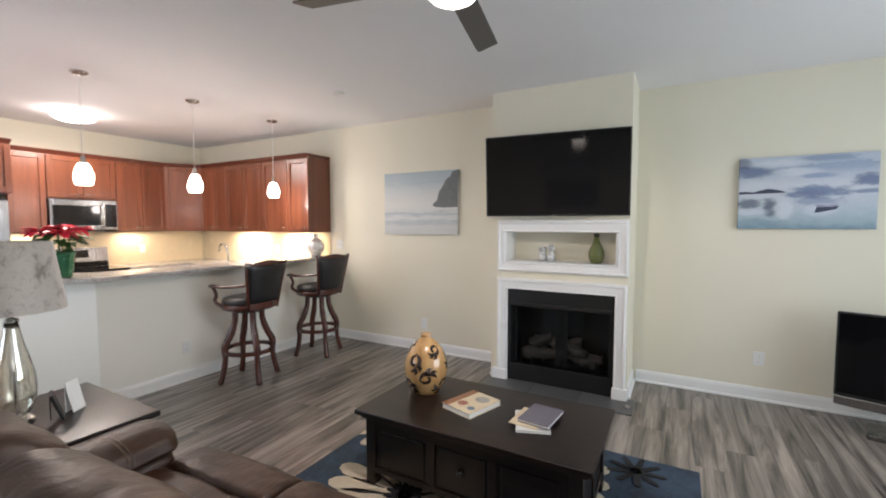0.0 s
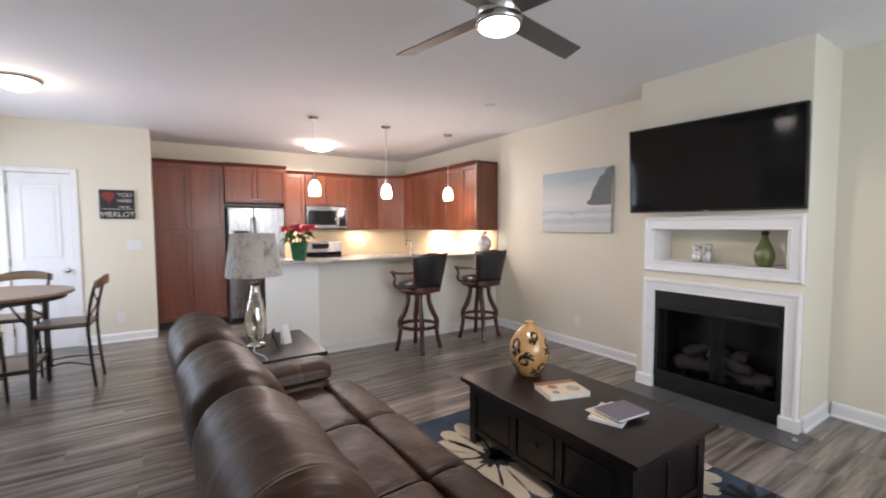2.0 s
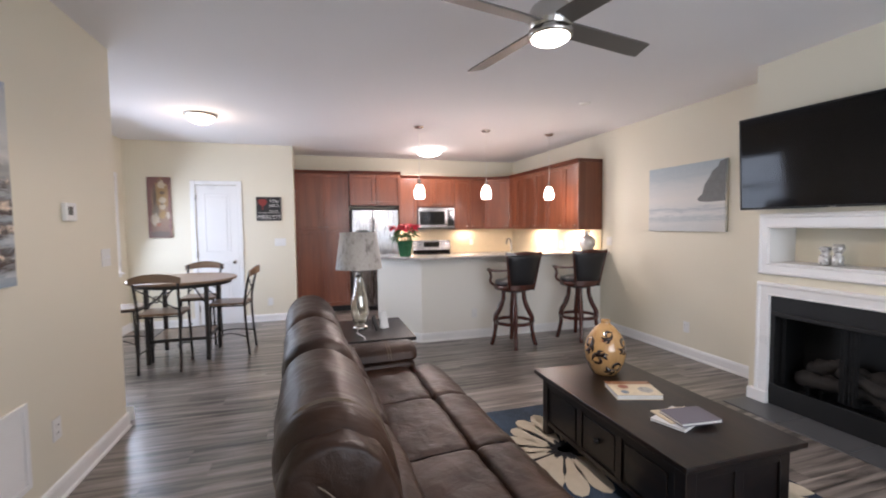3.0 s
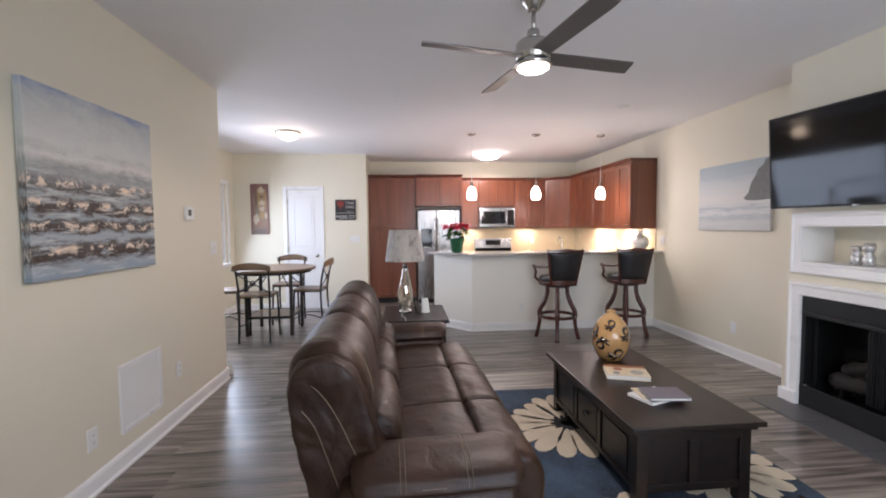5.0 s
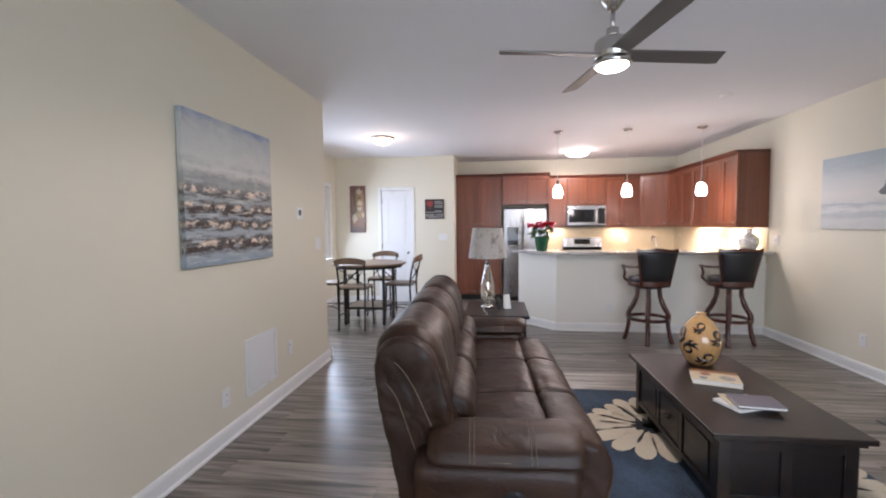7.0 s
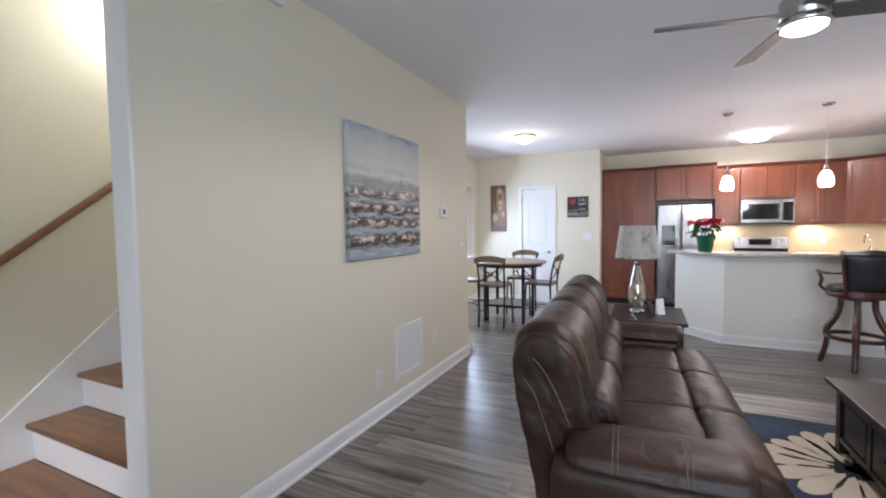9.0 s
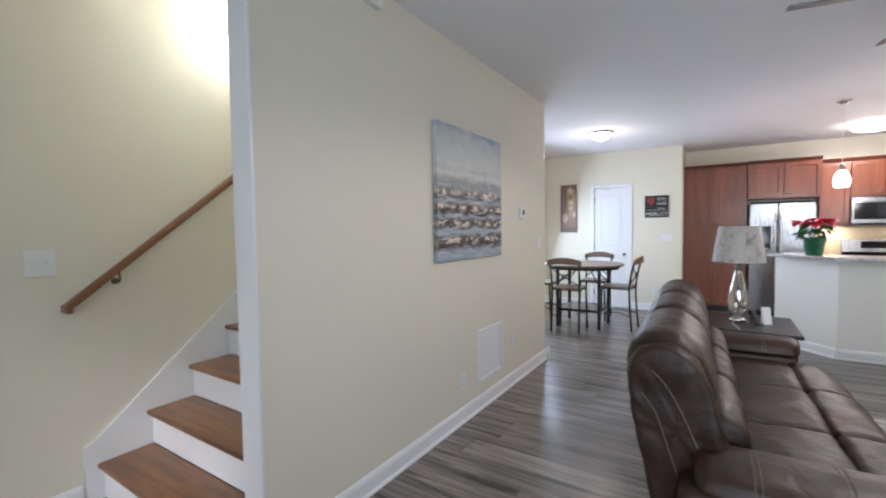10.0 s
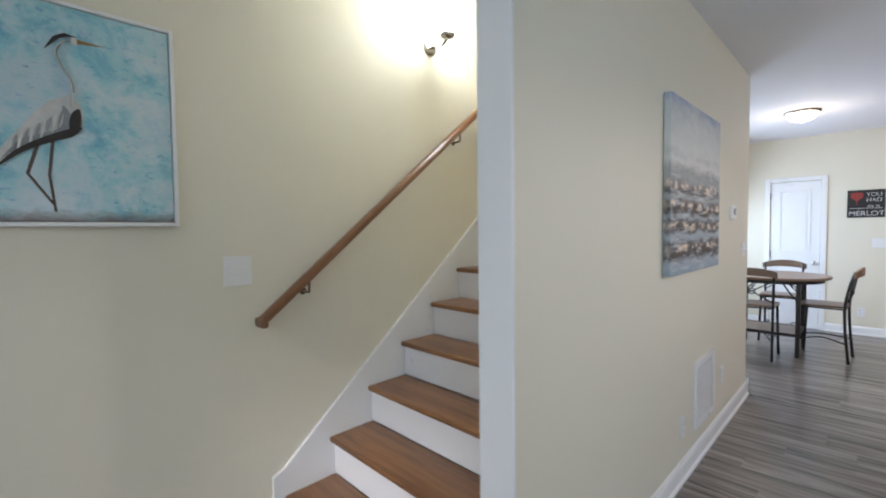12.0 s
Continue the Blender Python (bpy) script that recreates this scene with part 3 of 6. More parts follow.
window("window_1", "y", SOUTH, WX0, WX1, WZ0, WZ1, 1, 2)
# the two east windows are assumed, added out of view for daylight
window("assumed_window_2", "x", 3.0, 0.9, 3.5, 0.6, 2.3, -1, 3)
window("assumed_window_3", "x", 3.0, -1.5, -0.3, 0.6, 2.3, -1, 1)
ground = bmesh.new()
box(ground, -60, 60, -60, 60, -0.6, -0.5)
structure("ground", ground, plain("winter_lawn", (0.09, 0.10, 0.05), 0.9, 0, 0.3, 2, 0.4, 30), "grass outside the windows", "ground")

# chimney breast with the firebox and niche openings
CX0, CX1, CY = -1.60, -0.385, 3.755
FX0, FX1, FZ0, FZ1 = -1.43, -0.487, 0.035, 0.868
NX0, NX1, NZ0, NZ1 = -1.459, -0.475, 1.117, 1.398
structure("chimney_breast", slabs((CX0, FX0, CY, NORTH, 0, FZ1), (FX1, CX1, CY, NORTH + 0.15, 0, FZ1), (FX0, FX1, CY, NORTH, 0, FZ0), (CX0, CX1, CY, NORTH, FZ1, NZ0),
                                 (CX0, NX0, CY, NORTH, NZ0, NZ1), (NX1, CX1, CY, NORTH + 0.15, NZ0, NZ1), (NX0, NX1, 4.02, NORTH, NZ0, NZ1), (CX0, CX1, CY, NORTH, NZ1, H),
                                 (-1.0, CX1, NORTH, NORTH + 0.15, FZ1, NZ0), (-1.0, CX1, NORTH, NORTH + 0.15, NZ1, H)), wall_paint, "cream chimney breast with a niche over the fireplace", "chimney breast")


def picture_frame_boards(name, x0, x1, z0, z1, o, y, depth, parent, steps=((0.0, 1.0), (0.02, 0.55))):
    """Four mitred boards round an opening, stepped like moulding."""
    ox0, ox1, oz0, oz1 = o
    prof = ((0, 0.0005), (0, depth * 0.7), (0.06, depth + 0.008), (0.14, depth + 0.012), (0.26, depth + 0.010), (0.32, depth), (0.84, depth - 0.002), (0.90, depth + 0.004), (0.97, depth), (1, depth * 0.7), (1, 0.0005))
    corners = ((ox0, oz0, x0, z0), (ox0, oz1, x0, z1), (ox1, oz1, x1, z1), (ox1, oz0, x1, z0))
    for k in range(4):
        a, b = corners[k], corners[(k + 1) % 4]
        if k == 3 and z0 - oz0 < 0.005:
            continue
        bm = rings(bmesh.new(), [[(c[0] + (c[2] - c[0]) * f, y - d, c[1] + (c[3] - c[1]) * f) for f, d in prof] for c in (a, b)])
        part(name, bm, trim_paint, parent)


surround = thing("fireplace_surround", (0, 0, 0), "white painted wood fireplace surround", "surround", kind="structure")
picture_frame_boards("board", FX0, FX1, 0.0, FZ1, (-1.532, -0.392, 0.0, 0.972), CY, 0.030, surround)
for bx0, bx1 in ((-1.575, -1.425), (-0.495, -0.375)):
    part("plinth", boxed(bx0, bx1, CY - 0.055, CY - 0.0005, 0, 0.10, 0.006), trim_paint, surround)
niche = thing("niche_frame", (0, 0, 0), "white painted frame round a wall niche", "frame", kind="structure")
picture_frame_boards("board", NX0, NX1, NZ0, NZ1, (-1.532, -0.389, 1.035, 1.512), CY, 0.022, niche)
nb = slabs((NX0, NX1, CY - 0.02, 4.018, NZ0, NZ0 + 0.012))
part("shelf", nb, trim_paint, niche)
for sx in (NX0, NX1 - 0.012):
    part("cheek", boxed(sx, sx + 0.012, CY - 0.02, 4.018, NZ0 + 0.012, NZ1, 0.001), trim_paint, niche)
hearth = thing("hearth", (0, 0, 0), "flush dark grey slate hearth on the floor", "hearth", kind="structure")
for k in range(3):
    hx = -1.575 + k * 0.422
    part("tile", boxed(hx + 0.002, hx + 0.418, 3.45, CY - 0.002, -0.01, 0.009, 0.003), slate, hearth)

fireplace = thing("gas_fireplace", (0, 0, 0), "black metal gas fireplace with ceramic logs", "fireplace")
for b in ((FX0, FX0 + 0.02, 3.80, 4.12, FZ0, FZ1), (FX1 - 0.02, FX1, 3.80, 4.12, FZ0, FZ1), (FX0, FX1, 4.10, 4.13, FZ0, FZ1), (FX0, FX1, 3.80, 4.12, FZ0, FZ0 + 0.03), (FX0, FX1, 3.80, 4.12, FZ1 - 0.03, FZ1)):
    part("firebox_panel", box(bmesh.new(), *b), black_matt, fireplace)
part("hood", box(box(bmesh.new(), FX0, FX1, CY - 0.012, 3.80, FZ1 - 0.125, FZ1 - 0.002, 0.004), FX0 + 0.02, FX1 - 0.02, CY - 0.035, CY - 0.012, FZ1 - 0.155, FZ1 - 0.120, 0.008), black_matt, fireplace)
part("lower_panel", boxed(FX0 + 0.001, FX1 - 0.001, CY - 0.016, CY - 0.001, 0.0095, FZ0 + 0.135, 0.004), black_matt, fireplace)
for sx in (FX0, FX1 - 0.035):
    part("side_trim", boxed(sx, sx + 0.035, CY - 0.010, 3.80, FZ0 + 0.135, FZ1 - 0.125, 0.003), black_matt, fireplace)
part("screen_rod", tube([(FX0 + 0.035, 3.80, FZ1 - 0.15), (FX1 - 0.035, 3.80, FZ1 - 0.15)], 0.006), black_matt, fireplace)
for cx in (-1.40, -0.99, -0.93, -0.53):
    pleats = bmesh.new()
    for k in range(4):
        tube([(cx + k * 0.012, 3.805 + 0.008 * (k % 2), FZ0 + 0.14), (cx + k * 0.012, 3.805 + 0.008 * (k % 2), FZ1 - 0.15)], 0.006, 5, pleats)
    part("mesh_curtain", pleats, screen_mesh, fireplace)
random.seed(5)
for lx, ly, lz, ang, ln, r in ((-1.13, 3.93, 0.245, 18, 0.44, 0.060), (-0.83, 3.95, 0.245, -22, 0.42, 0.066), (-1.02, 3.99, 0.35, 8, 0.46, 0.052), (-0.90, 3.90, 0.335, -34, 0.36, 0.048), (-1.16, 3.96, 0.36, 48, 0.30, 0.046), (-0.70, 3.93, 0.235, 30, 0.24, 0.048)):
    pts = []
    for k in range(9):
        s = (k / 8 - 0.5) * ln
        pts.append((lx + s * math.cos(radians(ang)) , ly + random.uniform(-0.008, 0.008) - 0.15 * s * math.sin(radians(ang)), lz + s * math.sin(radians(ang)) * 0.45 + random.uniform(-0.008, 0.008)))
    part("log", tube(pts, [r * random.uniform(0.72, 1.20) for _ in pts], 9), log_bark, fireplace, "charred ceramic log", True)
for k in range(6):
    part("grate_bar", tube([(-1.25 + k * 0.12, 3.86, 0.19), (-1.25 + k * 0.12, 4.06, 0.17)], 0.008, 6), black_matt, fireplace)
for gx in (-1.25, -0.65):
    for gy in (3.90, 4.04):
        part("grate_leg", box(bmesh.new(), gx - 0.008, gx + 0.008, gy, gy + 0.016, 0.065, 0.185), black_matt, fireplace)


# ---- baseboards, casing, door ----
def baseboard(x0, y0, x1, y1, side):
    """A moulded skirting along a wall from one end to the other; side turns it to the room."""
    a, b = Vector((x0, y0, 0)), Vector((x1, y1, 0))
    d = (b - a).normalized()
    n = Vector((-d.y, d.x, 0)) * side
    prof = [(0.0005, 0), (0.028, 0), (0.028, 0.012), (0.016, 0.02), (0.016, 0.082), (0.012, 0.097), (0.006, 0.107), (0.0005, 0.109)]
    bm = rings(bmesh.new(), [[p + n * u + Vector((0, 0, v)) for u, v in prof] for p in (a, b)])
    structure("baseboard", bm, trim_paint, "white moulded baseboard", "baseboard")


baseboard(-4.06, NORTH, CX0 - 0.002, NORTH, -1)
baseboard(CX1 + 0.03, NORTH + 0.15, 2.99, NORTH + 0.15, -1)
baseboard(CX1, CY + 0.03, CX1, NORTH + 0.13, -1)
baseboard(CX0, CY + 0.03, CX0, NORTH - 0.02, 1)
baseboard(-2.565, -1.03, SX - 0.013, -1.03, 1)
baseboard(-2.674, -1.03, -2.674, SOUTH, -1)
baseboard(DX, SOUTH, DX, DY0 - 0.065, -1)
baseboard(DX, DY1 + 0.065, DX, 0.010, -1)
baseboard(-5.97, SOUTH, -2.70, SOUTH, 1)
baseboard(1.05, SOUTH, 2.99, SOUTH, 1)
baseboard(3.0, SOUTH + 0.03, 3.0, 4.27, 1)

door = thing("door_1", (DX, DY0, 0), "white two-panel interior door, closed", "door", kind="structure")
W = DY1 - DY0
slab = boxed(-0.041, -0.006, 0.003, W - 0.003, 0.006, DZ - 0.004, 0.002)
part("slab", slab, trim_paint, door)
for z0, z1 in ((0.24, 0.94), (1.08, DZ - 0.13)):
    bm = bmesh.new()
    for u0, u1, w0, w1 in ((0.105, 0.125, z0, z1), (W - 0.125, W - 0.105, z0, z1), (0.125, W - 0.125, z0, z0 + 0.02), (0.125, W - 0.125, z1 - 0.02, z1)):
        box(bm, -0.0055, 0.001, u0, u1, w0, w1, 0.003)
    part("panel_moulding", bm, trim_paint, door)
    part("panel", boxed(-0.0055, -0.001, 0.150, W - 0.150, z0 + 0.045, z1 - 0.045, 0.002), trim_paint, door)
for y0, y1, z0, z1 in ((-0.062, -0.001, 0, DZ + 0.06), (W + 0.001, W + 0.062, 0, DZ + 0.06), (-0.001, W + 0.001, DZ + 0.002, DZ + 0.06)):
    part("casing", boxed(0.0005, 0.017, y0, y1, z0, z1, 0.005), trim_paint, door)
knob = part("door_knob", lathe([(0.026, 0), (0.026, 0.006), (0.010, 0.010), (0.010, 0.032), (0.022, 0.040), (0.027, 0.052), (0.020, 0.064), (0.002, 0.066)], 20), nickel, door, "satin nickel knob", True)
knob.matrix_basis = pose(-0.0055, W - 0.06, 0.93, 0, 90, 0)
for hz in (0.25, 1.05, 1.88):
    part("hinge", tube([(0.004, 0.004, hz - 0.045), (0.004, 0.004, hz + 0.045)], 0.008, 8), nickel, door)

# ---- stairs ----
RISE, RUN, STEPS = 0.1985, 0.2375, 13
stairs = thing("staircase", (0, 0, 0), "oak stair treads with white risers against the wall", "stairs", kind="structure")
for k in range(STEPS):
    xn, z = 0.99 - RUN * k, RISE * (k + 1)
    part("tread", boxed(xn - RUN - 0.03, xn, SOUTH + 0.018, -1.152, z - 0.027, z, 0.008), oak, stairs)
    part("riser", boxed(xn - 0.046, xn - 0.03, SOUTH + 0.018, -1.153, z - RISE, z - 0.027, 0.001), trim_paint, stairs)
sk = bmesh.new()
top = RISE * STEPS
rings(sk, [[(x, y, z) for x, z in ((1.04, 0.0), (1.04, 0.300), (0.985, 0.325), (0.99 - RUN * STEPS, top + 0.36), (0.99 - RUN * STEPS, top - 0.35), (0.6, 0.0))] for y in (SOUTH + 0.001, SOUTH + 0.017)])
part("skirt_board", sk, trim_paint, stairs)


# ---- living room ----
def crumpled(bm, amount=0.008, size=8.0, cuts=1):
    """Upholstery that has been sat in: finer mesh, uneven by a smooth noise."""
    bmesh.ops.subdivide_edges(bm, edges=bm.edges[:], cuts=cuts, use_grid_fill=True, smooth=0.0)
    bm.normal_update()
    for v in bm.verts:
        v.co += v.normal * amount * (noise.noise(v.co * size) + 0.5 * noise.noise(v.co * size * 2.7))
    return bm


def sofa():
    s = thing("reclining_sofa", (-1.0, -0.035, 0), "brown leather three-seat reclining sofa with tan stitching", "sofa", turn=2.3)
    L = 1.175
    part("base", boxed(-L + 0.06, L - 0.06, 0.42, 1.02, 0.06, 0.30, 0.03, 3), leather, s)
    for fx in (-1.04, 1.04):
        for fy in (0.46, 0.98):
            part("foot", lathe([(0.028, 0), (0.034, 0.06)], 12, (fx, fy, 0)), black_matt, s)
    seat_w = 0.604
    for k in range(3):
        c = (k - 1) * seat_w
        a, b = c - seat_w / 2 + 0.004, c + seat_w / 2 - 0.004
        seat = smooth_loop([(0.48, 0.27), (0.48, 0.425), (0.62, 0.440), (0.86, 0.455), (0.995, 0.445), (1.005, 0.37), (0.98, 0.26)], 5)
        part("seat_cushion", crumpled(puffed(seat, a, b, 0.045, 6, "x", 0.03)), leather, s, "", True)
        lip = smooth_loop([(1.005, 0.33), (1.007, 0.440), (1.06, 0.462), (1.175, 0.452), (1.250, 0.385), (1.262, 0.27), (1.225, 0.13), (1.12, 0.10), (1.02, 0.14)], 5)
        part("footrest", crumpled(puffed(lip, a, b, 0.04, 6, "x", 0.02)), leather, s, "", True)
        a2, b2 = (-1.000 if k == 0 else a - 0.002), (1.000 if k == 2 else b + 0.002)
        back_p = smooth_loop([(0.39, 0.42), (0.56, 0.44), (0.585, 0.52), (0.545, 0.63), (0.530, 0.73), (0.510, 0.835), (0.465, 0.932), (0.37, 0.988), (0.275, 0.975), (0.212, 0.90), (0.206, 0.79), (0.252, 0.60), (0.30, 0.42)], 4)
        cushion = part("back_cushion", crumpled(puffed(back_p, a2, b2, 0.095, 8, "x", 0.015), 0.0065), leather, s, "", True)
        lum = smooth_loop([(0.49, 0.44), (0.62, 0.445), (0.645, 0.53), (0.615, 0.63), (0.52, 0.66), (0.47, 0.55)], 5)
        part("lumbar_cushion", crumpled(puffed(lum, a + 0.015, b - 0.015, 0.05, 6, "x", 0.03)), leather, s, "", True)
        cu, cv = sum(p[0] for p in back_p) / len(back_p), sum(p[1] for p in back_p) / len(back_p)
        for xs in ((a2 + 0.105, a2 + 0.118) if k == 0 else ()) + ((b2 - 0.118, b2 - 0.105) if k == 2 else ()):
            arc = [(xs, cu + (u - cu) * 1.006, cv + (v - cv) * 1.006) for u, v in back_p if v > 0.70]
            part("stitching", tube(arc, 0.0017, 5), stitch, cushion, "tan stitching")
    shell = smooth_loop([(0.37, 0.06), (0.44, 0.06), (0.43, 0.40), (0.34, 0.70), (0.29, 0.86), (0.262, 0.88), (0.236, 0.83), (0.256, 0.65), (0.325, 0.30)], 5)
    part("back_shell", puffed(shell, -L + 0.22, L - 0.22, 0.03, 5, "x"), leather, s, "", True)
    for e in (-1, 1):
        wing = smooth_loop([(0.350, 0.10), (0.55, 0.12), (0.575, 0.44), (0.545, 0.62), (0.515, 0.76), (0.470, 0.880), (0.385, 0.952), (0.285, 0.945), (0.222, 0.875), (0.212, 0.78), (0.245, 0.60), (0.298, 0.36)], 5)
        w = part("back_wing", crumpled(puffed(wing, *sorted((e * 0.88, e * 1.038)), 0.050, 7, "x"), 0.009, 10.0), leather, s, "", True)
        for line in (((1.003, 0.222, 0.865), (1.030, 0.275, 0.868), (1.043, 0.345, 0.815), (1.044, 0.405, 0.715), (1.044, 0.455, 0.600), (1.043, 0.505, 0.500)),
                     ((1.006, 0.222, 0.765), (1.032, 0.262, 0.762), (1.044, 0.315, 0.700), (1.044, 0.355, 0.590), (1.044, 0.395, 0.470), (1.043, 0.425, 0.380))):
            part("stitching", tube(curve([(e * x, y, z) for x, y, z in line], 6), 0.0022, 5), stitch, w, "tan stitching")
        x0, x1 = sorted((e * 0.900, e * 1.175))
        side = [(x0 + 0.015, 0.07), (x1 - 0.02, 0.07), (x1 - 0.01, 0.3), (x1 - 0.015, 0.48), (x0 + 0.02, 0.48), (x0 + 0.01, 0.3)]
        sd_ = part("arm_side", puffed(smooth_loop(side, 4), 0.40, 1.065, 0.05, 6, "y"), leather, s, "", True)
        for yy in (0.63, 0.648, 0.865, 0.883):
            part("stitching", tube([(e * 1.1675, yy, 0.14), (e * 1.169, yy, 0.30), (e * 1.1645, yy, 0.45)], 0.0017, 5), stitch, sd_, "tan stitching")
        pad = smooth_loop([(x0 - 0.005, 0.520), (x0 + 0.006, 0.560), (x0 + 0.08, 0.584), (x1 - 0.10, 0.582), (x1 - 0.022, 0.556), (x1 + 0.006, 0.525), (x1 - 0.008, 0.482), (x0 + 0.025, 0.475)], 5)
        arm = part("arm_pad", crumpled(puffed(pad, 0.45, 1.085, 0.065, 8, "y", 0.015), 0.004), leather, s, "", True)
        cu, cv = sum(p[0] for p in pad) / len(pad), sum(p[1] for p in pad) / len(pad)
        ring = [(cu + (u - cu) * 1.022, cv + (v - cv) * 1.022) for u, v in pad]
        upper = sorted([p for p in ring if p[1] > 0.505], key=lambda p: p[0])
        for yy in (0.625, 0.643, 0.865, 0.883):
            part("stitching", tube([(u, yy, v) for u, v in upper], 0.0017, 5), stitch, arm, "tan stitching")
        for zz, off in ((0.512, 1.187),):
            line = [(e * (off - 0.006 * abs(k - 5) / 5 - (0.02 if k in (0, 10) else 0)), 0.51 + 0.51 * k / 10, zz) for k in range(11)]
            part("stitching", tube(line, 0.0017, 5), stitch, arm, "tan stitching")
    lever = part("recliner_latch", lathe([(0.045, 0), (0.045, 0.008), (0.025, 0.014)], 16), black_matt, s)
    lever.matrix_basis = pose(1.166, 0.80, 0.36, 0, 90, 0)
    return s


sofa()


def coffee_table():
    t = thing("coffee_table", (-0.955, 2.10, 0), "espresso-stained wooden coffee table trunk with drawers", "coffee table")
    hx, hy = 0.636, 0.350
    part("tabletop", boxed(-hx, hx, -hy, hy, 0.416, 0.443, 0.004), dark_wood, t)
    part("top_moulding", boxed(-hx + 0.025, hx - 0.025, -hy + 0.025, hy - 0.025, 0.393, 0.416, 0.004), dark_wood, t)
    bx, by = hx - 0.045, hy - 0.045
    part("carcass", boxed(-bx + 0.012, bx - 0.012, -by + 0.012, by - 0.012, 0.085, 0.393, 0.002), dark_wood, t)
    for sx in (-1, 1):
        for sy in (-1, 1):
            x0, x1 = sorted((sx * bx, sx * (bx - 0.06)))
            y0, y1 = sorted((sy * by, sy * (by - 0.06)))
            part("leg", boxed(x0, x1, y0, y1, 0, 0.393, 0.003), dark_wood, t)
    for sy in (-1, 1):
        y0, y1 = sorted((sy * (by - 0.012), sy * (by - 0.002)))
        part("rail", boxed(-bx + 0.06, bx - 0.06, y0, y1, 0.345, 0.393, 0.002), dark_wood, t)
        part("apron", boxed(-bx + 0.06, bx - 0.06, y0, y1, 0.085, 0.115, 0.002), dark_wood, t)
        for mx in (-0.17, 0.17):
            part("stile", boxed(mx - 0.022, mx + 0.022, y0, y1, 0.115, 0.345, 0.002), dark_wood, t)
        for px in (-0.35, 0.0, 0.35):
            y2, y3 = sorted((sy * (by - 0.012), sy * (by - 0.006)))
            d = part("drawer_front", boxed(px - 0.135, px + 0.135, y2, y3, 0.13, 0.33, 0.004), dark_wood, t)
            if px == 0.0:
                part("pull", lathe([(0.012, -0.012), (0.016, 0.0), (0.012, 0.012)], 10, (px, sy * (by + 0.008), 0.24)), dark_iron, d, "dark metal pull")
    for sx in (-1, 1):
        x0, x1 = sorted((sx * (bx - 0.012), sx * (bx - 0.002)))
        part("rail", boxed(x0, x1, -by + 0.06, by - 0.06, 0.345, 0.393, 0.002), dark_wood, t)
        part("apron", boxed(x0, x1, -by + 0.06, by - 0.06, 0.085, 0.125, 0.002), dark_wood, t)
        part("stile", boxed(x0, x1, -0.025, 0.025, 0.125, 0.345, 0.002), dark_wood, t)


coffee_table()


def rug():
    r = thing("area_rug", (-0.92, 2.06, 0), "navy wool rug with large cream flowers", "rug")
    part("rug_body", boxed(-1.03, 1.03, -0.76, 0.76, 0.0, 0.012, 0.004), navy_wool, r)
    random.seed(11)
    flowers = ((-0.37, -0.26, 0.47, 17), (0.86, -0.40, 0.44, 16), (0.20, 0.36, 0.45, 16), (-0.82, 0.36, 0.34, 13))
    for fx, fy, rad, n in flowers:
        petals, dark = bmesh.new(), bmesh.new()
        for k in range(n):
            a = 2 * math.pi * k / n + random.uniform(-0.06, 0.06)
            ln, wd = rad * random.uniform(0.85, 1.08), rad * 0.17
            ca, sa = math.cos(a), math.sin(a)
            rim = []
            for q in range(14):
                u = q / 14 * 2 * math.pi
                along = rad * 0.17 + (ln - rad * 0.17) * (0.5 - 0.5 * math.cos(u)) 
                wide = wd * math.sin(u) * (0.35 + 0.75 * (0.5 - 0.5 * math.cos(u)))
                x, y = fx + along * ca - wide * sa, fy + along * sa + wide * ca
                rim.append((max(-1.02, min(1.02, x)), max(-0.75, min(0.75, y))))
            prism(rim, 0.0122, 0.0165, 0, petals)
            if k % 2:
                b = a + math.pi / n
                cb, sb = math.cos(b), math.sin(b)
                ln *= 0.9
                tip = [(fx + d * cb - w * sb, fy + d * sb + w * cb) for d, w in ((rad * 0.15, -0.004), (ln * 0.6, -0.011), (ln * 0.72, 0), (ln * 0.6, 0.011), (rad * 0.15, 0.004))]
                tip = [(max(-1.02, min(1.02, x)), max(-0.75, min(0.75, y))) for x, y in tip]
                part("petal_line", prism(tip, 0.0122, 0.0172), black_wool, r, "black line between petals")
        for k in range(12):
            a = 2 * math.pi * k / 12
            prism([(fx + d * math.cos(a + o), fy + d * math.sin(a + o)) for d, o in ((0.02, -1.2), (rad * 0.22, -0.12), (rad * 0.26, 0), (rad * 0.22, 0.12), (0.02, 1.2))], 0.0122, 0.0186, 0, dark)
        if fx == 0.20:
            small = bmesh.new()
            for k in range(9):
                a = 2 * math.pi * k / 9
                prism([(0.70 + d * math.cos(a + o), 0.58 + d * math.sin(a + o)) for d, o in ((0.02, -1.0), (0.10, -0.17), (0.15, -0.10), (0.165, 0.0), (0.15, 0.10), (0.10, 0.17), (0.02, 1.0))], 0.0168, 0.0195, 0, small)
            part("small_flower", small, black_wool, r, "small black flower")
        part("flower_petals", petals, cream_wool, r, "cream flower petals")
        part("flower_heart", dark, black_wool, r, "black flower centre")


rug()


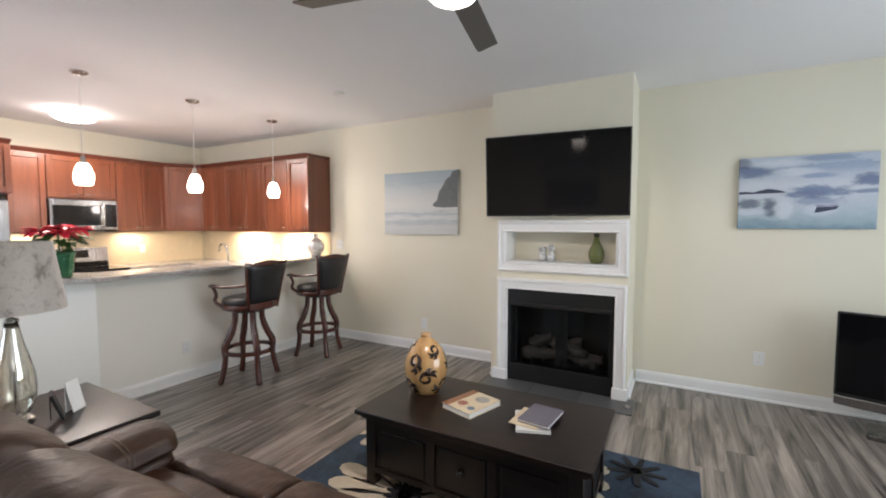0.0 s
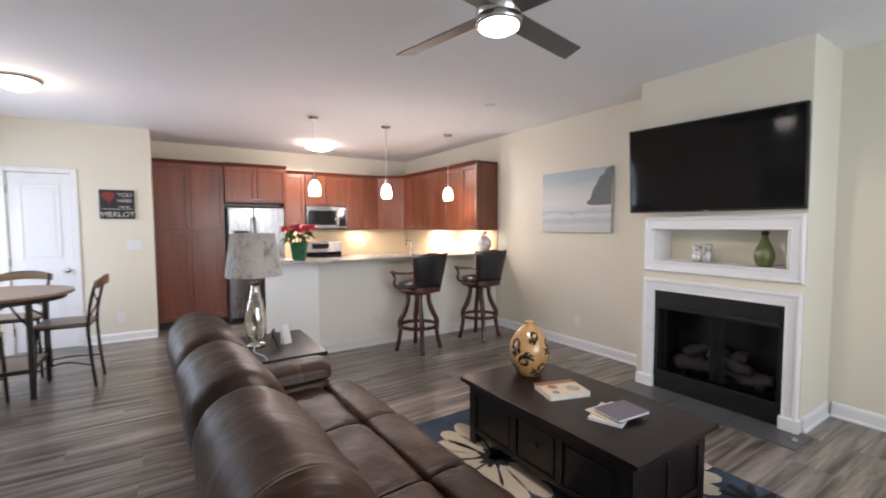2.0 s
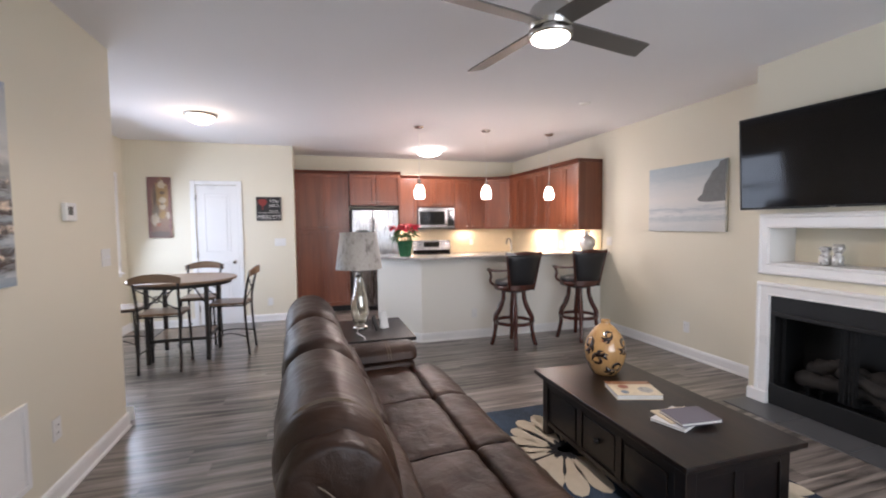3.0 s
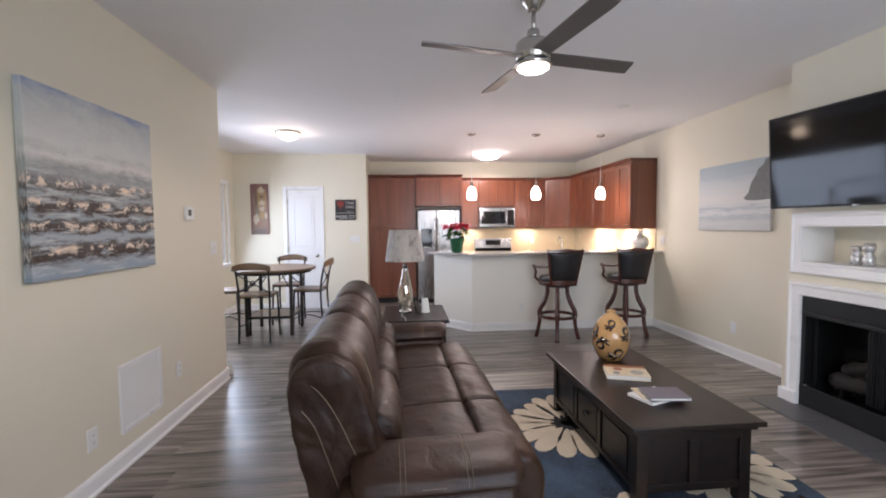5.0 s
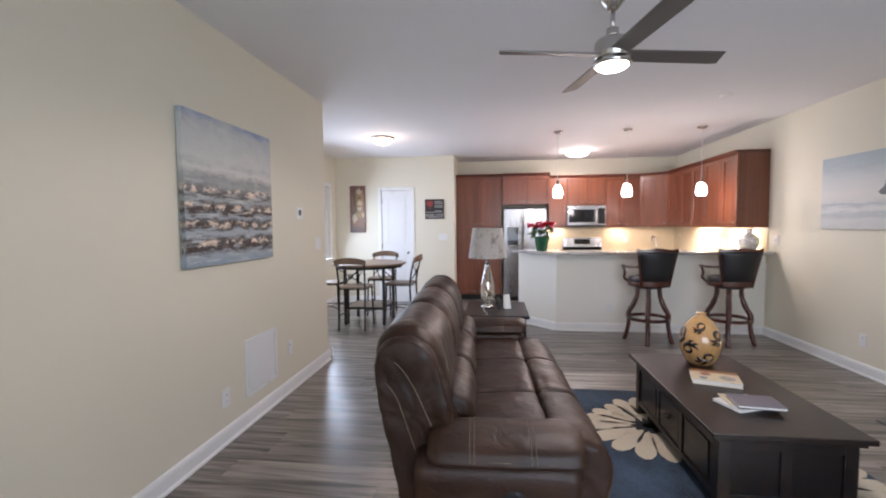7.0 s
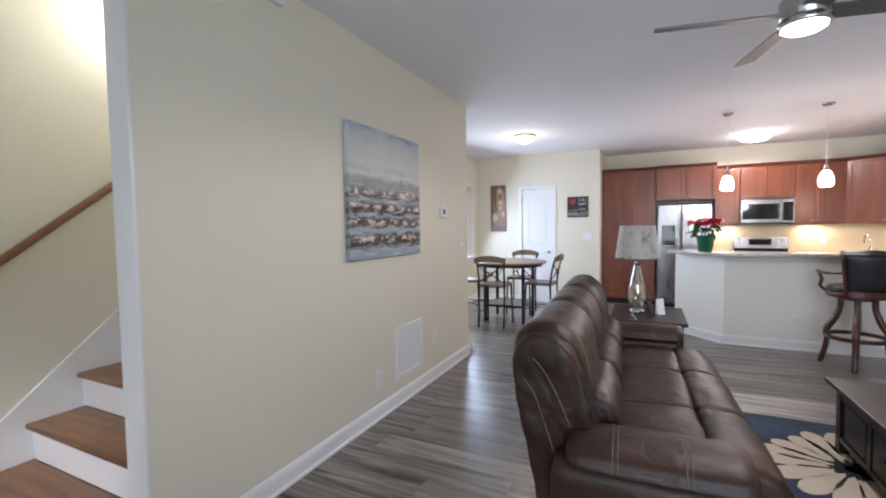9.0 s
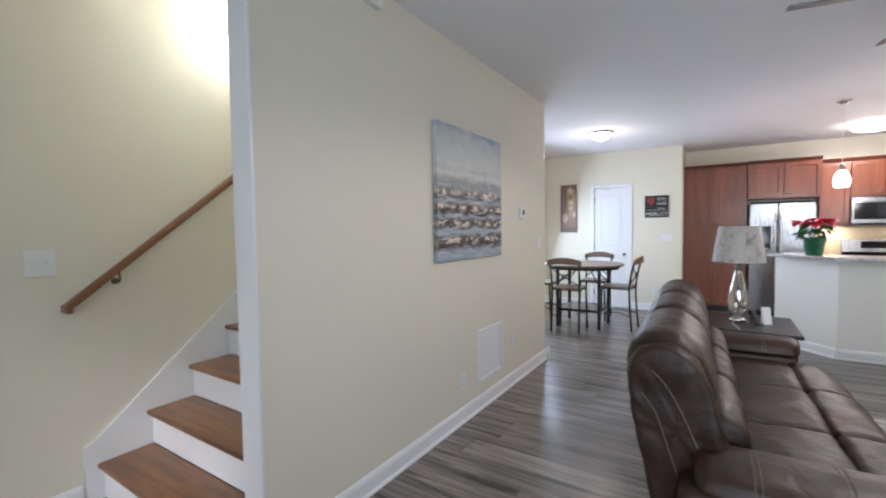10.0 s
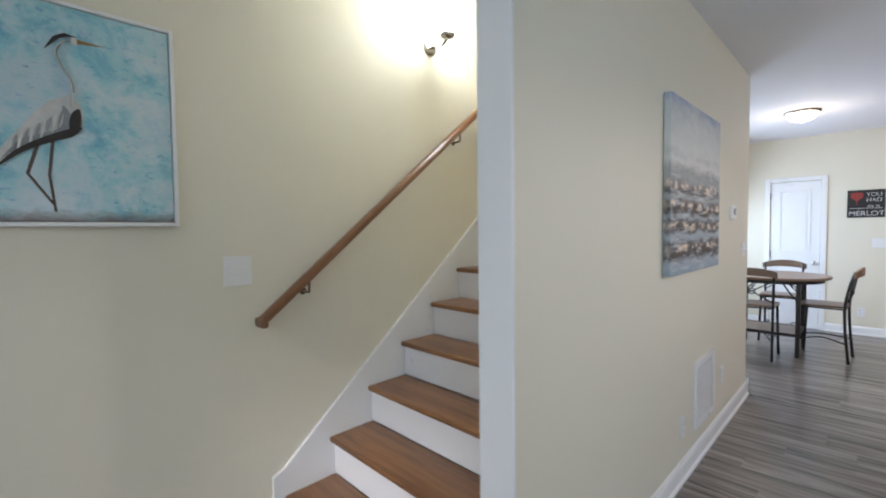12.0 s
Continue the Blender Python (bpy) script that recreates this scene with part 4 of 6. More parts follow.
def floral_vase():
    v = thing("ceramic_vase", (-1.375, 2.165, 0.443), "round golden ceramic vase with dark brown scroll leaves", "vase")
    prof = [(0.060, 0), (0.080, 0.006), (0.104, 0.045), (0.124, 0.095), (0.133, 0.145), (0.131, 0.185), (0.119, 0.230), (0.096, 0.275), (0.066, 0.312), (0.043, 0.330), (0.032, 0.338), (0.029, 0.350), (0.036, 0.360), (0.029, 0.362), (0.019, 0.348)]
    part("body", lathe(prof, 40), vase_ground, v, "", True)

    def radius(z):
        for (r0, z0), (r1, z1) in zip(prof, prof[1:]):
            if z0 <= z <= z1:
                return r0 + (r1 - r0) * (z - z0) / max(1e-6, z1 - z0)
        return 0.05
    def ribbon(bm, a0, zc, turn, size, pts, widths):
        """A painted stroke lying on the glaze; pts run in the plane of the motif."""
        ct, st = math.cos(turn), math.sin(turn)
        line = curve([(u, v, 0) for u, v in pts], 5)
        loops, n = [], len(line)
        for i, p in enumerate(line):
            d = (line[min(i + 1, n - 1)] - line[max(i - 1, 0)]).normalized()
            f = i / (n - 1) * (len(widths) - 1)
            k = min(int(f), len(widths) - 2)
            w = widths[k] + (widths[k + 1] - widths[k]) * (f - k)
            loop = []
            for side, lift in ((-1, 0.0009), (1, 0.0009), (1, -0.001), (-1, -0.001)):
                u, v = (p.x - d.y * side * w) * size, (p.y + d.x * side * w) * size
                u, v = u * ct - v * st, u * st + v * ct
                z = min(0.325, max(0.015, zc + v))
                r = radius(z) + lift
                a = a0 + u / max(0.05, r)
                loop.append((r * math.cos(a), r * math.sin(a), z))
            loops.append(loop)
        rings(bm, loops)
    random.seed(3)
    for k in range(12):
        a0, zc = k * 2 * math.pi / 12 + random.uniform(-0.12, 0.12), (0.07, 0.215, 0.13, 0.275)[k % 4]
        turn, size = random.uniform(0, 6.28), (0.055 if zc < 0.25 else 0.040)
        bm = bmesh.new()
        ribbon(bm, a0, zc, turn, size, ((-0.9, -0.15), (-0.35, 0.42), (0.3, 0.40), (0.85, -0.05), (1.05, -0.55)), (0.03, 0.22, 0.29, 0.20, 0.02))
        ribbon(bm, a0, zc, turn, size, ((-0.75, -0.05), (-0.40, -0.45), (0.10, -0.50), (0.30, -0.15), (0.05, 0.05)), (0.05, 0.17, 0.20, 0.15, 0.04))
        ribbon(bm, a0, zc, turn, size, ((0.15, 0.40), (0.50, 0.72), (1.00, 0.62)), (0.14, 0.20, 0.02))
        ribbon(bm, a0, zc, turn, size, ((0.55, 0.20), (0.98, 0.28), (1.35, 0.02)), (0.12, 0.18, 0.02))
        part("scroll_leaf", bm, vase_mark, v, "dark brown painted leaf", True)


floral_vase()


def book(name, x, y, z, w, d, h, turn, cover, label):
    b = thing(name, (x, y, z), label, "book", "books on the coffee table", turn)
    part("page_block", boxed(-w / 2 + 0.004, w / 2 - 0.003, -d / 2 + 0.003, d / 2 - 0.003, 0.003, h - 0.003, 0.001), paper, b)
    part("front_cover", boxed(-w / 2, w / 2, -d / 2, d / 2, h - 0.003, h, 0.001), cover, b)
    part("back_cover", boxed(-w / 2, w / 2, -d / 2, d / 2, 0, 0.003, 0.001), cover, b)
    return b


cover_cream = plain("printed_cream_cover", (0.62, 0.52, 0.36), 0.3, 0, 0.25, 40, 0)
cover_brown = plain("brown_cover_band", (0.26, 0.11, 0.05), 0.3, 0, 0.1, 20, 0)
cover_slate = plain("slate_purple_cover", (0.125, 0.115, 0.145), 0.45, 0, 0.1, 20, 0.1)
cover_white = plain("white_cover", (0.62, 0.62, 0.62), 0.35, 0, 0.05, 20, 0)
atlas = book("picture_book", -1.035, 2.10, 0.4435, 0.21, 0.26, 0.030, -18, cover_cream, "cream picture book with a brown band and a photograph")
part("title_band", boxed(-0.105, -0.058, -0.13, 0.13, 0.0301, 0.0307, 0), cover_brown, atlas, "brown band")
for px, py, pr, pm in ((0.03, 0.06, 0.042, "grey"), (-0.02, -0.05, 0.030, "red"), (0.06, -0.07, 0.022, "blue")):
    cm = plain(pm + "_printed_picture", {"grey": (0.32, 0.31, 0.29), "red": (0.30, 0.10, 0.07), "blue": (0.12, 0.17, 0.24)}[pm], 0.3, 0, 0.4, 60, 0)
    part("printed_picture", prism(disc(px, py, pr, 20), 0.0301, 0.0306), cm, atlas)
book("booklet", -0.675, 2.07, 0.4435, 0.17, 0.23, 0.014, 20, cover_white, "thin white booklet under another book")
book("floral_booklet", -0.69, 2.085, 0.4580, 0.15, 0.21, 0.006, -4, cover_cream, "thin cream patterned booklet")
book("hardcover_book", -0.64, 2.11, 0.4645, 0.165, 0.225, 0.017, -6, cover_slate, "slate purple hardcover book on top of a pile")


def television(name, m, w, h, label, silver):
    t = thing(name, (0, 0, 0), label, "television")
    t.matrix_basis = m
    part("case", boxed(-w / 2, w / 2, 0.0, 0.045, -h / 2, h / 2, 0.006), black_matt, t)
    part("bezel", picture_ring(w, h, 0.012, 0.014), black_matt, t)
    part("screen", boxed(-w / 2 + 0.013, w / 2 - 0.013, -0.004, -0.0005, -h / 2 + 0.016, h / 2 - 0.013, 0), tv_glass, t, "dark glass screen")
    return t


def picture_ring(w, h, b, deep):
    bm = bmesh.new()
    for x0, x1, z0, z1 in ((-w / 2, -w / 2 + b, -h / 2, h / 2), (w / 2 - b, w / 2, -h / 2, h / 2), (-w / 2 + b, w / 2 - b, h / 2 - b, h / 2), (-w / 2 + b, w / 2 - b, -h / 2, -h / 2 + b + 0.004)):
        box(bm, x0, x1, -deep / 2, 0.0005, z0, z1, 0.002)
    return bm


tv = television("wall_television", pose(-0.985, 3.64, 1.895, 3.5, 0, 5.6), 1.21, 0.705, "large black flat-screen television tilted on the chimney breast", False)
part("brand_mark", boxed(-0.02, 0.02, -0.009, -0.0075, -0.350, -0.344, 0), nickel, tv, "small silver mark")
arm = bmesh.new()
box(arm, -0.2, 0.2, 0.046, 0.058, -0.15, 0.15, 0.003)
box(arm, -0.03, 0.03, 0.058, 0.085, -0.03, 0.03, 0.003)
part("wall_bracket", arm, black_matt, tv)
tv2 = television("floor_television", pose(1.40, 3.86, 0.545, 0, 0, -18), 0.88, 0.60, "black flat television on a low silver foot on the floor", True)
part("speaker_bar", boxed(-0.44, 0.44, -0.012, 0.06, -0.375, -0.302, 0.012), steel, tv2, "silver lower bar")
part("neck", boxed(-0.10, 0.10, 0.02, 0.05, -0.50, -0.37, 0.01), black_matt, tv2)
part("foot", boxed(-0.26, 0.26, -0.10, 0.15, -0.545, -0.50, 0.012), steel, tv2, "silver foot")


# ---- pictures ----
def canvas(name, face, u0, u1, z0, z1, wall, paint, label, depth=0.035, edge=None):
    """A stretched canvas. face: the way it looks, +y, -y or +x; u runs along the wall."""
    c = thing(name, (0, 0, 0), label, "painting")
    if face == "+x":
        front = box(bmesh.new(), wall + 0.004, wall + depth, u0, u1, z0, z1, 0.003)
        stretch = box(bmesh.new(), wall + 0.001, wall + 0.0038, u0 + 0.01, u1 - 0.01, z0 + 0.01, z1 - 0.01)
    else:
        s = 1 if face == "+y" else -1
        ys = sorted((wall + s * 0.004, wall + s * depth))
        front = box(bmesh.new(), u0, u1, *ys, z0, z1, 0.003)
        stretch = box(bmesh.new(), u0 + 0.01, u1 - 0.01, *sorted((wall + s * 0.001, wall + s * 0.0038)), z0 + 0.01, z1 - 0.01)
    part("canvas", front, paint, c)
    part("stretcher", stretch, canvas_edge, c)
    return c


beach = painting_material("beach_painting", [(0.0, (0.52, 0.54, 0.53)), (0.12, (0.60, 0.61, 0.60)), (0.20, (0.44, 0.49, 0.51)), (0.26, (0.66, 0.67, 0.66)), (0.33, (0.42, 0.47, 0.50)), (0.38, (0.64, 0.65, 0.63)), (0.48, (0.68, 0.67, 0.64)), (0.7, (0.58, 0.61, 0.61)), (0.85, (0.44, 0.51, 0.54)), (1.0, (0.40, 0.48, 0.52))], (1.3, 7), 0.26)
cliff_paint = plain("dark_cliff_paint", (0.165, 0.178, 0.182), 0.6, 0, 0.4, 18, 0.3, 60)
b = canvas("beach_painting", "-y", -3.134, -2.150, 1.355, 2.066, NORTH, beach, "canvas painting of a pale beach with a dark cliff")
cl = bmesh.new()
rings(cl, [[(x, y, z) for x, z in ((-2.151, 1.66), (-2.33, 1.655), (-2.44, 1.665), (-2.47, 1.69), (-2.41, 1.74), (-2.385, 1.83), (-2.33, 1.90), (-2.30, 1.96), (-2.235, 2.00), (-2.22, 2.045), (-2.151, 2.062))] for y in (NORTH - 0.0375, NORTH - 0.0353)])
part("painted_cliff", cl, cliff_paint, b)
def fade(t, value, full, none, strength):
    n = t.nodes.new("ShaderNodeMapRange")
    n.interpolation_type = "SMOOTHSTEP"
    for key, v in (("From Min", full), ("From Max", none), ("To Min", strength), ("To Max", 0.0)):
        n.inputs[key].default_value = v
    t.links.new(value, n.inputs["Value"])
    return n.outputs["Result"]


def soft_shapes(name, ground, shapes, axis="X", blur=0.16, grain=8.0):
    """A canvas of soft-edged blots on a ground of bands: each blot is (across, up, half width, half height, colour, strength)."""
    m, t, b, at = nodes_of(name)
    gen = t.nodes.new("ShaderNodeTexCoord").outputs["Generated"]
    sep = t.nodes.new("ShaderNodeSeparateXYZ")
    t.links.new(gen, sep.inputs[0])
    flat = t.nodes.new("ShaderNodeCombineXYZ")
    t.links.new(sep.outputs[axis], flat.inputs["X"])
    t.links.new(sep.outputs["Z"], flat.inputs["Y"])
    cloud, fine = noisy(t, scaled(t, flat.outputs[0], (1.0, 1.5, 1.0)), grain, 8, 0.68), noisy(t, flat.outputs[0], grain * 5, 4, 0.6)

    def plus(a, k, c):
        n = t.nodes.new("ShaderNodeMath")
        n.operation = "MULTIPLY_ADD"
        t.links.new(a, n.inputs[0])
        n.inputs[1].default_value = k
        t.links.new(c, n.inputs[2])
        return n.outputs[0]
    up = plus(cloud, 0.24, sep.outputs["Z"])
    c = ramp(t, up, [(p + 0.12, col) for p, col in ground])
    for u, v, ru, rv, colour, strength in shapes:
        d = t.nodes.new("ShaderNodeVectorMath")
        d.operation = "MULTIPLY_ADD"
        t.links.new(flat.outputs[0], d.inputs[0])
        d.inputs[1].default_value, d.inputs[2].default_value = (1 / ru, 1 / rv, 0), (-u / ru, -v / rv, 0)
        ln = t.nodes.new("ShaderNodeVectorMath")
        ln.operation = "LENGTH"
        t.links.new(d.outputs["Vector"], ln.inputs[0])
        k = plus(cloud, 2.2, ln.outputs["Value"])
        c = mixed(t, c, colour, fade(t, k, 2.05 - blur * 2.5, 2.05 + blur * 2.5, strength))
    c = mixed(t, c, (0.10, 0.11, 0.13), grain_fac(t, fine, 0.16))
    t.links.new(c, b.inputs["Base Color"])
    b.inputs["Roughness"].default_value = 0.6
    bumped(t, b, fine, 0.3, 0.002)
    return m


INDIGO, SLATE_BLUE, PALE = (0.055, 0.070, 0.125), (0.16, 0.215, 0.36), (0.66, 0.69, 0.74)
lake = soft_shapes("lake_painting", [(0.0, (0.17, 0.27, 0.34)), (0.10, (0.34, 0.44, 0.50)), (0.25, (0.46, 0.54, 0.60)), (0.45, (0.58, 0.62, 0.68)), (0.62, (0.62, 0.65, 0.70)), (0.80, (0.42, 0.48, 0.58)), (0.92, (0.30, 0.37, 0.50)), (1.0, (0.48, 0.54, 0.62))], [
    (0.10, 0.80, 0.16, 0.09, (0.12, 0.16, 0.28), 0.85), (0.02, 0.92, 0.08, 0.08, INDIGO, 0.6), (0.66, 0.95, 0.20, 0.04, (0.18, 0.24, 0.38), 0.7), (0.45, 0.78, 0.16, 0.05, PALE, 0.8), (0.30, 0.90, 0.20, 0.06, PALE, 0.7), (0.60, 0.72, 0.12, 0.035, (0.26, 0.33, 0.50), 0.8), (0.95, 0.64, 0.12, 0.08, (0.11, 0.15, 0.28), 0.85), (0.75, 0.86, 0.20, 0.08, (0.32, 0.39, 0.53), 0.6),
    (0.08, 0.35, 0.10, 0.075, INDIGO, 0.75), (0.25, 0.30, 0.06, 0.13, INDIGO, 0.8), (0.58, 0.38, 0.18, 0.06, (0.26, 0.31, 0.45), 0.75), (0.36, 0.28, 0.07, 0.14, PALE, 0.8), (0.62, 0.26, 0.12, 0.08, PALE, 0.6), (0.10, 0.24, 0.14, 0.05, PALE, 0.6),
    (0.60, 0.50, 0.21, 0.085, SLATE_BLUE, 0.9), (0.52, 0.47, 0.14, 0.05, (0.17, 0.21, 0.34), 0.7), (0.95, 0.50, 0.12, 0.03, SLATE_BLUE, 0.8), (0.15, 0.09, 0.22, 0.05, (0.20, 0.31, 0.38), 0.6)])
lk = canvas("lake_painting", "-y", 0.39, 1.24, 1.435, 2.01, NORTH + 0.15, lake, "canvas painting of a misty blue lake with a boat")
hill = plain("indigo_hill_paint", (0.045, 0.055, 0.095), 0.6, 0, 0.4, 18, 0.3, 60)
for pts in (((0.392, 1.716), (0.70, 1.722), (0.68, 1.736), (0.62, 1.752), (0.585, 1.757), (0.54, 1.746), (0.49, 1.730), (0.44, 1.738), (0.392, 1.735)), ((0.880, 1.562), (0.905, 1.562), (1.010, 1.588), (1.022, 1.612), (0.985, 1.606), (0.893, 1.604))):
    part("painted_shape", rings(bmesh.new(), [[(x, y, z) for x, z in pts] for y in (NORTH + 0.1130, NORTH + 0.1147)]), hill, lk)
part("painted_rail", rings(bmesh.new(), [[(x, y, z) for x, z in ((0.880, 1.618), (0.893, 1.606), (0.985, 1.608), (1.022, 1.614), (1.000, 1.622), (0.960, 1.616), (0.905, 1.622))] for y in (NORTH + 0.1130, NORTH + 0.1147)]), plain("lilac_boat_paint", (0.30, 0.29, 0.40), 0.6, 0, 0.3, 18, 0.3, 60), lk)
surf = surf_material()
canvas("surf_painting", "+y", -1.400, -0.452, 1.192, 2.104, -1.03, surf, "large canvas of grey surf with tan daubs", 0.04)
teal = mottled_material()
hr = canvas("wading_bird_painting", "+y", 1.40, 2.19, 1.480, 2.195, SOUTH, teal, "blue and teal canvas with a plain pale wading-bird shape", 0.03)
fr = bmesh.new()
for x0, x1, z0, z1 in ((1.384, 1.398, 1.464, 2.211), (2.192, 2.206, 1.464, 2.211), (1.398, 2.192, 2.197, 2.211), (1.398, 2.192, 1.464, 1.478)):
    box(fr, x0, x1, SOUTH + 0.001, SOUTH + 0.036, z0, z1, 0.003)
part("frame", fr, trim_paint, hr, "thin white frame")
feather = plain("pale_feather_paint", (0.66, 0.65, 0.62), 0.6, 0, 0.3, 30, 0.4, 70)
dark_paint = plain("umber_paint", (0.035, 0.028, 0.026), 0.6, 0, 0.3, 30, 0.3, 70)


white_daub = plain("white_daub_paint", (0.74, 0.73, 0.70), 0.6, 0, 0.2, 40, 0.4, 70)
grey_daub = plain("grey_daub_paint", (0.34, 0.35, 0.36), 0.6, 0, 0.4, 40, 0.4, 70)
umber_leg = plain("brown_leg_paint", (0.11, 0.075, 0.06), 0.6, 0, 0.3, 40, 0.3, 70)


def daubed(name, pts, mm, off):
    y = SOUTH + 0.0302 + off
    part(name, rings(bmesh.new(), [[(x, yy, z) for x, z in pts] for yy in (y, y + 0.0012)]), mm, hr)


daubed("painted_shape", smooth_loop([(1.690, 1.905), (1.660, 1.855), (1.664, 1.805), (1.690, 1.770), (1.738, 1.745), (1.799, 1.712), (1.872, 1.650), (1.866, 1.700), (1.816, 1.779), (1.782, 1.829), (1.747, 1.872), (1.712, 1.893)], 4), feather, 0)
daubed("painted_wing", smooth_loop([(1.712, 1.868), (1.690, 1.835), (1.688, 1.800), (1.722, 1.762), (1.772, 1.744), (1.830, 1.705), (1.862, 1.672), (1.822, 1.735), (1.775, 1.762), (1.730, 1.785), (1.712, 1.815)], 4), grey_daub, 0.0014)
random.seed(21)
for k in range(9):
    x, z = 1.712 + 0.014 * k, 1.850 - 0.012 * k
    daubed("painted_feather", smooth_loop([(x, z), (x + 0.010, z - 0.022), (x + 0.016, z - 0.062 - random.uniform(0, 0.02)), (x + 0.004, z - 0.030)], 3), white_daub if k % 2 else grey_daub, 0.003 + 0.0002 * k)
daubed("painted_streak", smooth_loop([(1.664, 1.800), (1.690, 1.766), (1.750, 1.738), (1.812, 1.700), (1.876, 1.644), (1.832, 1.702), (1.770, 1.750), (1.702, 1.788)], 4), dark_paint, 0.0060)
daubed("painted_breast", smooth_loop([(1.668, 1.858), (1.688, 1.846), (1.698, 1.806), (1.690, 1.772), (1.668, 1.798)], 4), dark_paint, 0.0075)
neck = bmesh.new()
spine = curve([(1.690, 0, 1.865), (1.687, 0, 1.925), (1.694, 0, 1.960), (1.713, 0, 1.997), (1.725, 0, 2.035), (1.714, 0, 2.066), (1.690, 0, 2.086), (1.668, 0, 2.088)], 5)
tube([(p.x, SOUTH + 0.032, p.z) for p in spine], [0.026 - 0.011 * min(1, k / 14) for k in range(len(spine))], 6, neck, flat=0.12)
part("painted_neck", neck, feather, hr)
stripe = bmesh.new()
tube([(p.x - 0.004, SOUTH + 0.0345, p.z) for p in spine[4:26]], 0.0028, 5, stripe)
part("painted_neck_line", stripe, grey_daub, hr)
daubed("painted_beak", [(1.680, 2.096), (1.593, 2.090), (1.680, 2.078)], plain("ochre_paint", (0.30, 0.17, 0.06), 0.6), 0)
daubed("painted_crest", [(1.668, 2.100), (1.700, 2.106), (1.728, 2.088), (1.752, 2.040), (1.738, 2.055), (1.712, 2.086), (1.690, 2.096)], dark_paint, 0.004)
for pts in (((1.770, 1.735), (1.799, 1.634), (1.742, 1.540), (1.748, 1.536), (1.808, 1.634), (1.781, 1.735)), ((1.735, 1.750), (1.748, 1.633), (1.737, 1.513), (1.744, 1.513), (1.756, 1.633), (1.744, 1.750))):
    daubed("painted_leg", pts, umber_leg, 0)
CREAM, OCHRE, MAUVE, GREY_BROWN = (0.62, 0.55, 0.42), (0.46, 0.31, 0.13), (0.24, 0.12, 0.12), (0.16, 0.13, 0.11)
wine = soft_shapes("still_life_painting", [(0.0, (0.20, 0.12, 0.10)), (0.3, (0.34, 0.23, 0.16)), (0.6, (0.36, 0.24, 0.18)), (1.0, (0.22, 0.11, 0.10))], [
    (0.62, 0.70, 0.34, 0.26, OCHRE, 0.7), (0.08, 0.5, 0.09, 0.5, MAUVE, 0.8), (0.95, 0.5, 0.07, 0.5, MAUVE, 0.7), (0.32, 0.62, 0.07, 0.26, GREY_BROWN, 0.9), (0.34, 0.44, 0.14, 0.14, (0.27, 0.24, 0.19), 0.9),
    (0.62, 0.88, 0.16, 0.07, CREAM, 0.9), (0.64, 0.74, 0.12, 0.03, GREY_BROWN, 0.8), (0.64, 0.62, 0.15, 0.06, CREAM, 0.9), (0.64, 0.51, 0.13, 0.05, CREAM, 0.8), (0.62, 0.56, 0.05, 0.03, GREY_BROWN, 0.7),
    (0.30, 0.30, 0.18, 0.10, CREAM, 0.9), (0.62, 0.38, 0.15, 0.07, OCHRE, 0.9), (0.86, 0.37, 0.09, 0.06, CREAM, 0.8), (0.45, 0.22, 0.12, 0.03, (0.40, 0.16, 0.09), 0.8), (0.5, 0.06, 0.45, 0.05, GREY_BROWN, 0.8)], "Y", 0.06, 9.0)
canvas("still_life_painting", "+x", -1.943, -1.650, 1.310, 2.173, DX, wine, "narrow canvas of bottles and fruit in browns and cream", 0.03)

sign = thing("wall_sign", (DX, -0.349, 1.545), "black wooden sign with white lettering and a red wine glass", "sign")
part("board", boxed(0.001, 0.022, -0.176, 0.176, 0, 0.358, 0.003), plain("black_board", (0.018, 0.017, 0.017), 0.55, 0, 0.3, 20, 0.2), sign)
chalk = plain("chalk_white_paint", (0.62, 0.60, 0.57), 0.7, 0, 0.1, 60, 0.1)


def lettering(text, size, y, z, material, parent):
    data = bpy.data.curves.new("words", "FONT")
    data.body, data.size, data.extrude, data.align_x = text, size, 0.0006, "CENTER"
    tmp = bpy.data.objects.new("words", data)
    scene.collection.objects.link(tmp)
    me = bpy.data.meshes.new_from_object(tmp.evaluated_get(bpy.context.evaluated_depsgraph_get()))
    bpy.data.objects.remove(tmp)
    me.materials.append(material)
    ob = new("lettering", me)
    ob.parent = parent
    ob.matrix_basis = pose(0.0235, y, z, 90, 0, 90)
    return ob


for word, size, y, z in (("MERLOT", 0.088, 0.005, 0.025), ("YOU", 0.068, 0.075, 0.275), ("HAD", 0.068, 0.075, 0.205), ("me at", 0.05, 0.07, 0.135)):
    lettering(word, size, y, z, chalk, sign)
red = plain("brick_red_paint", (0.25, 0.030, 0.022), 0.6, 0, 0.2, 40, 0.1)
part("painted_glass", rings(bmesh.new(), [[(x, -0.085 + u, v) for u, v in smooth_loop([(-0.005, 0.17), (0.005, 0.17), (0.008, 0.215), (0.055, 0.26), (0.058, 0.31), (0.035, 0.325), (-0.035, 0.325), (-0.058, 0.31), (-0.055, 0.26), (-0.008, 0.215)], 3)] for x in (0.0222, 0.0235)]), red, sign)
part("painted_rule", boxed(0.0222, 0.0235, -0.15, 0.15, 0.118, 0.124, 0), chalk, sign)


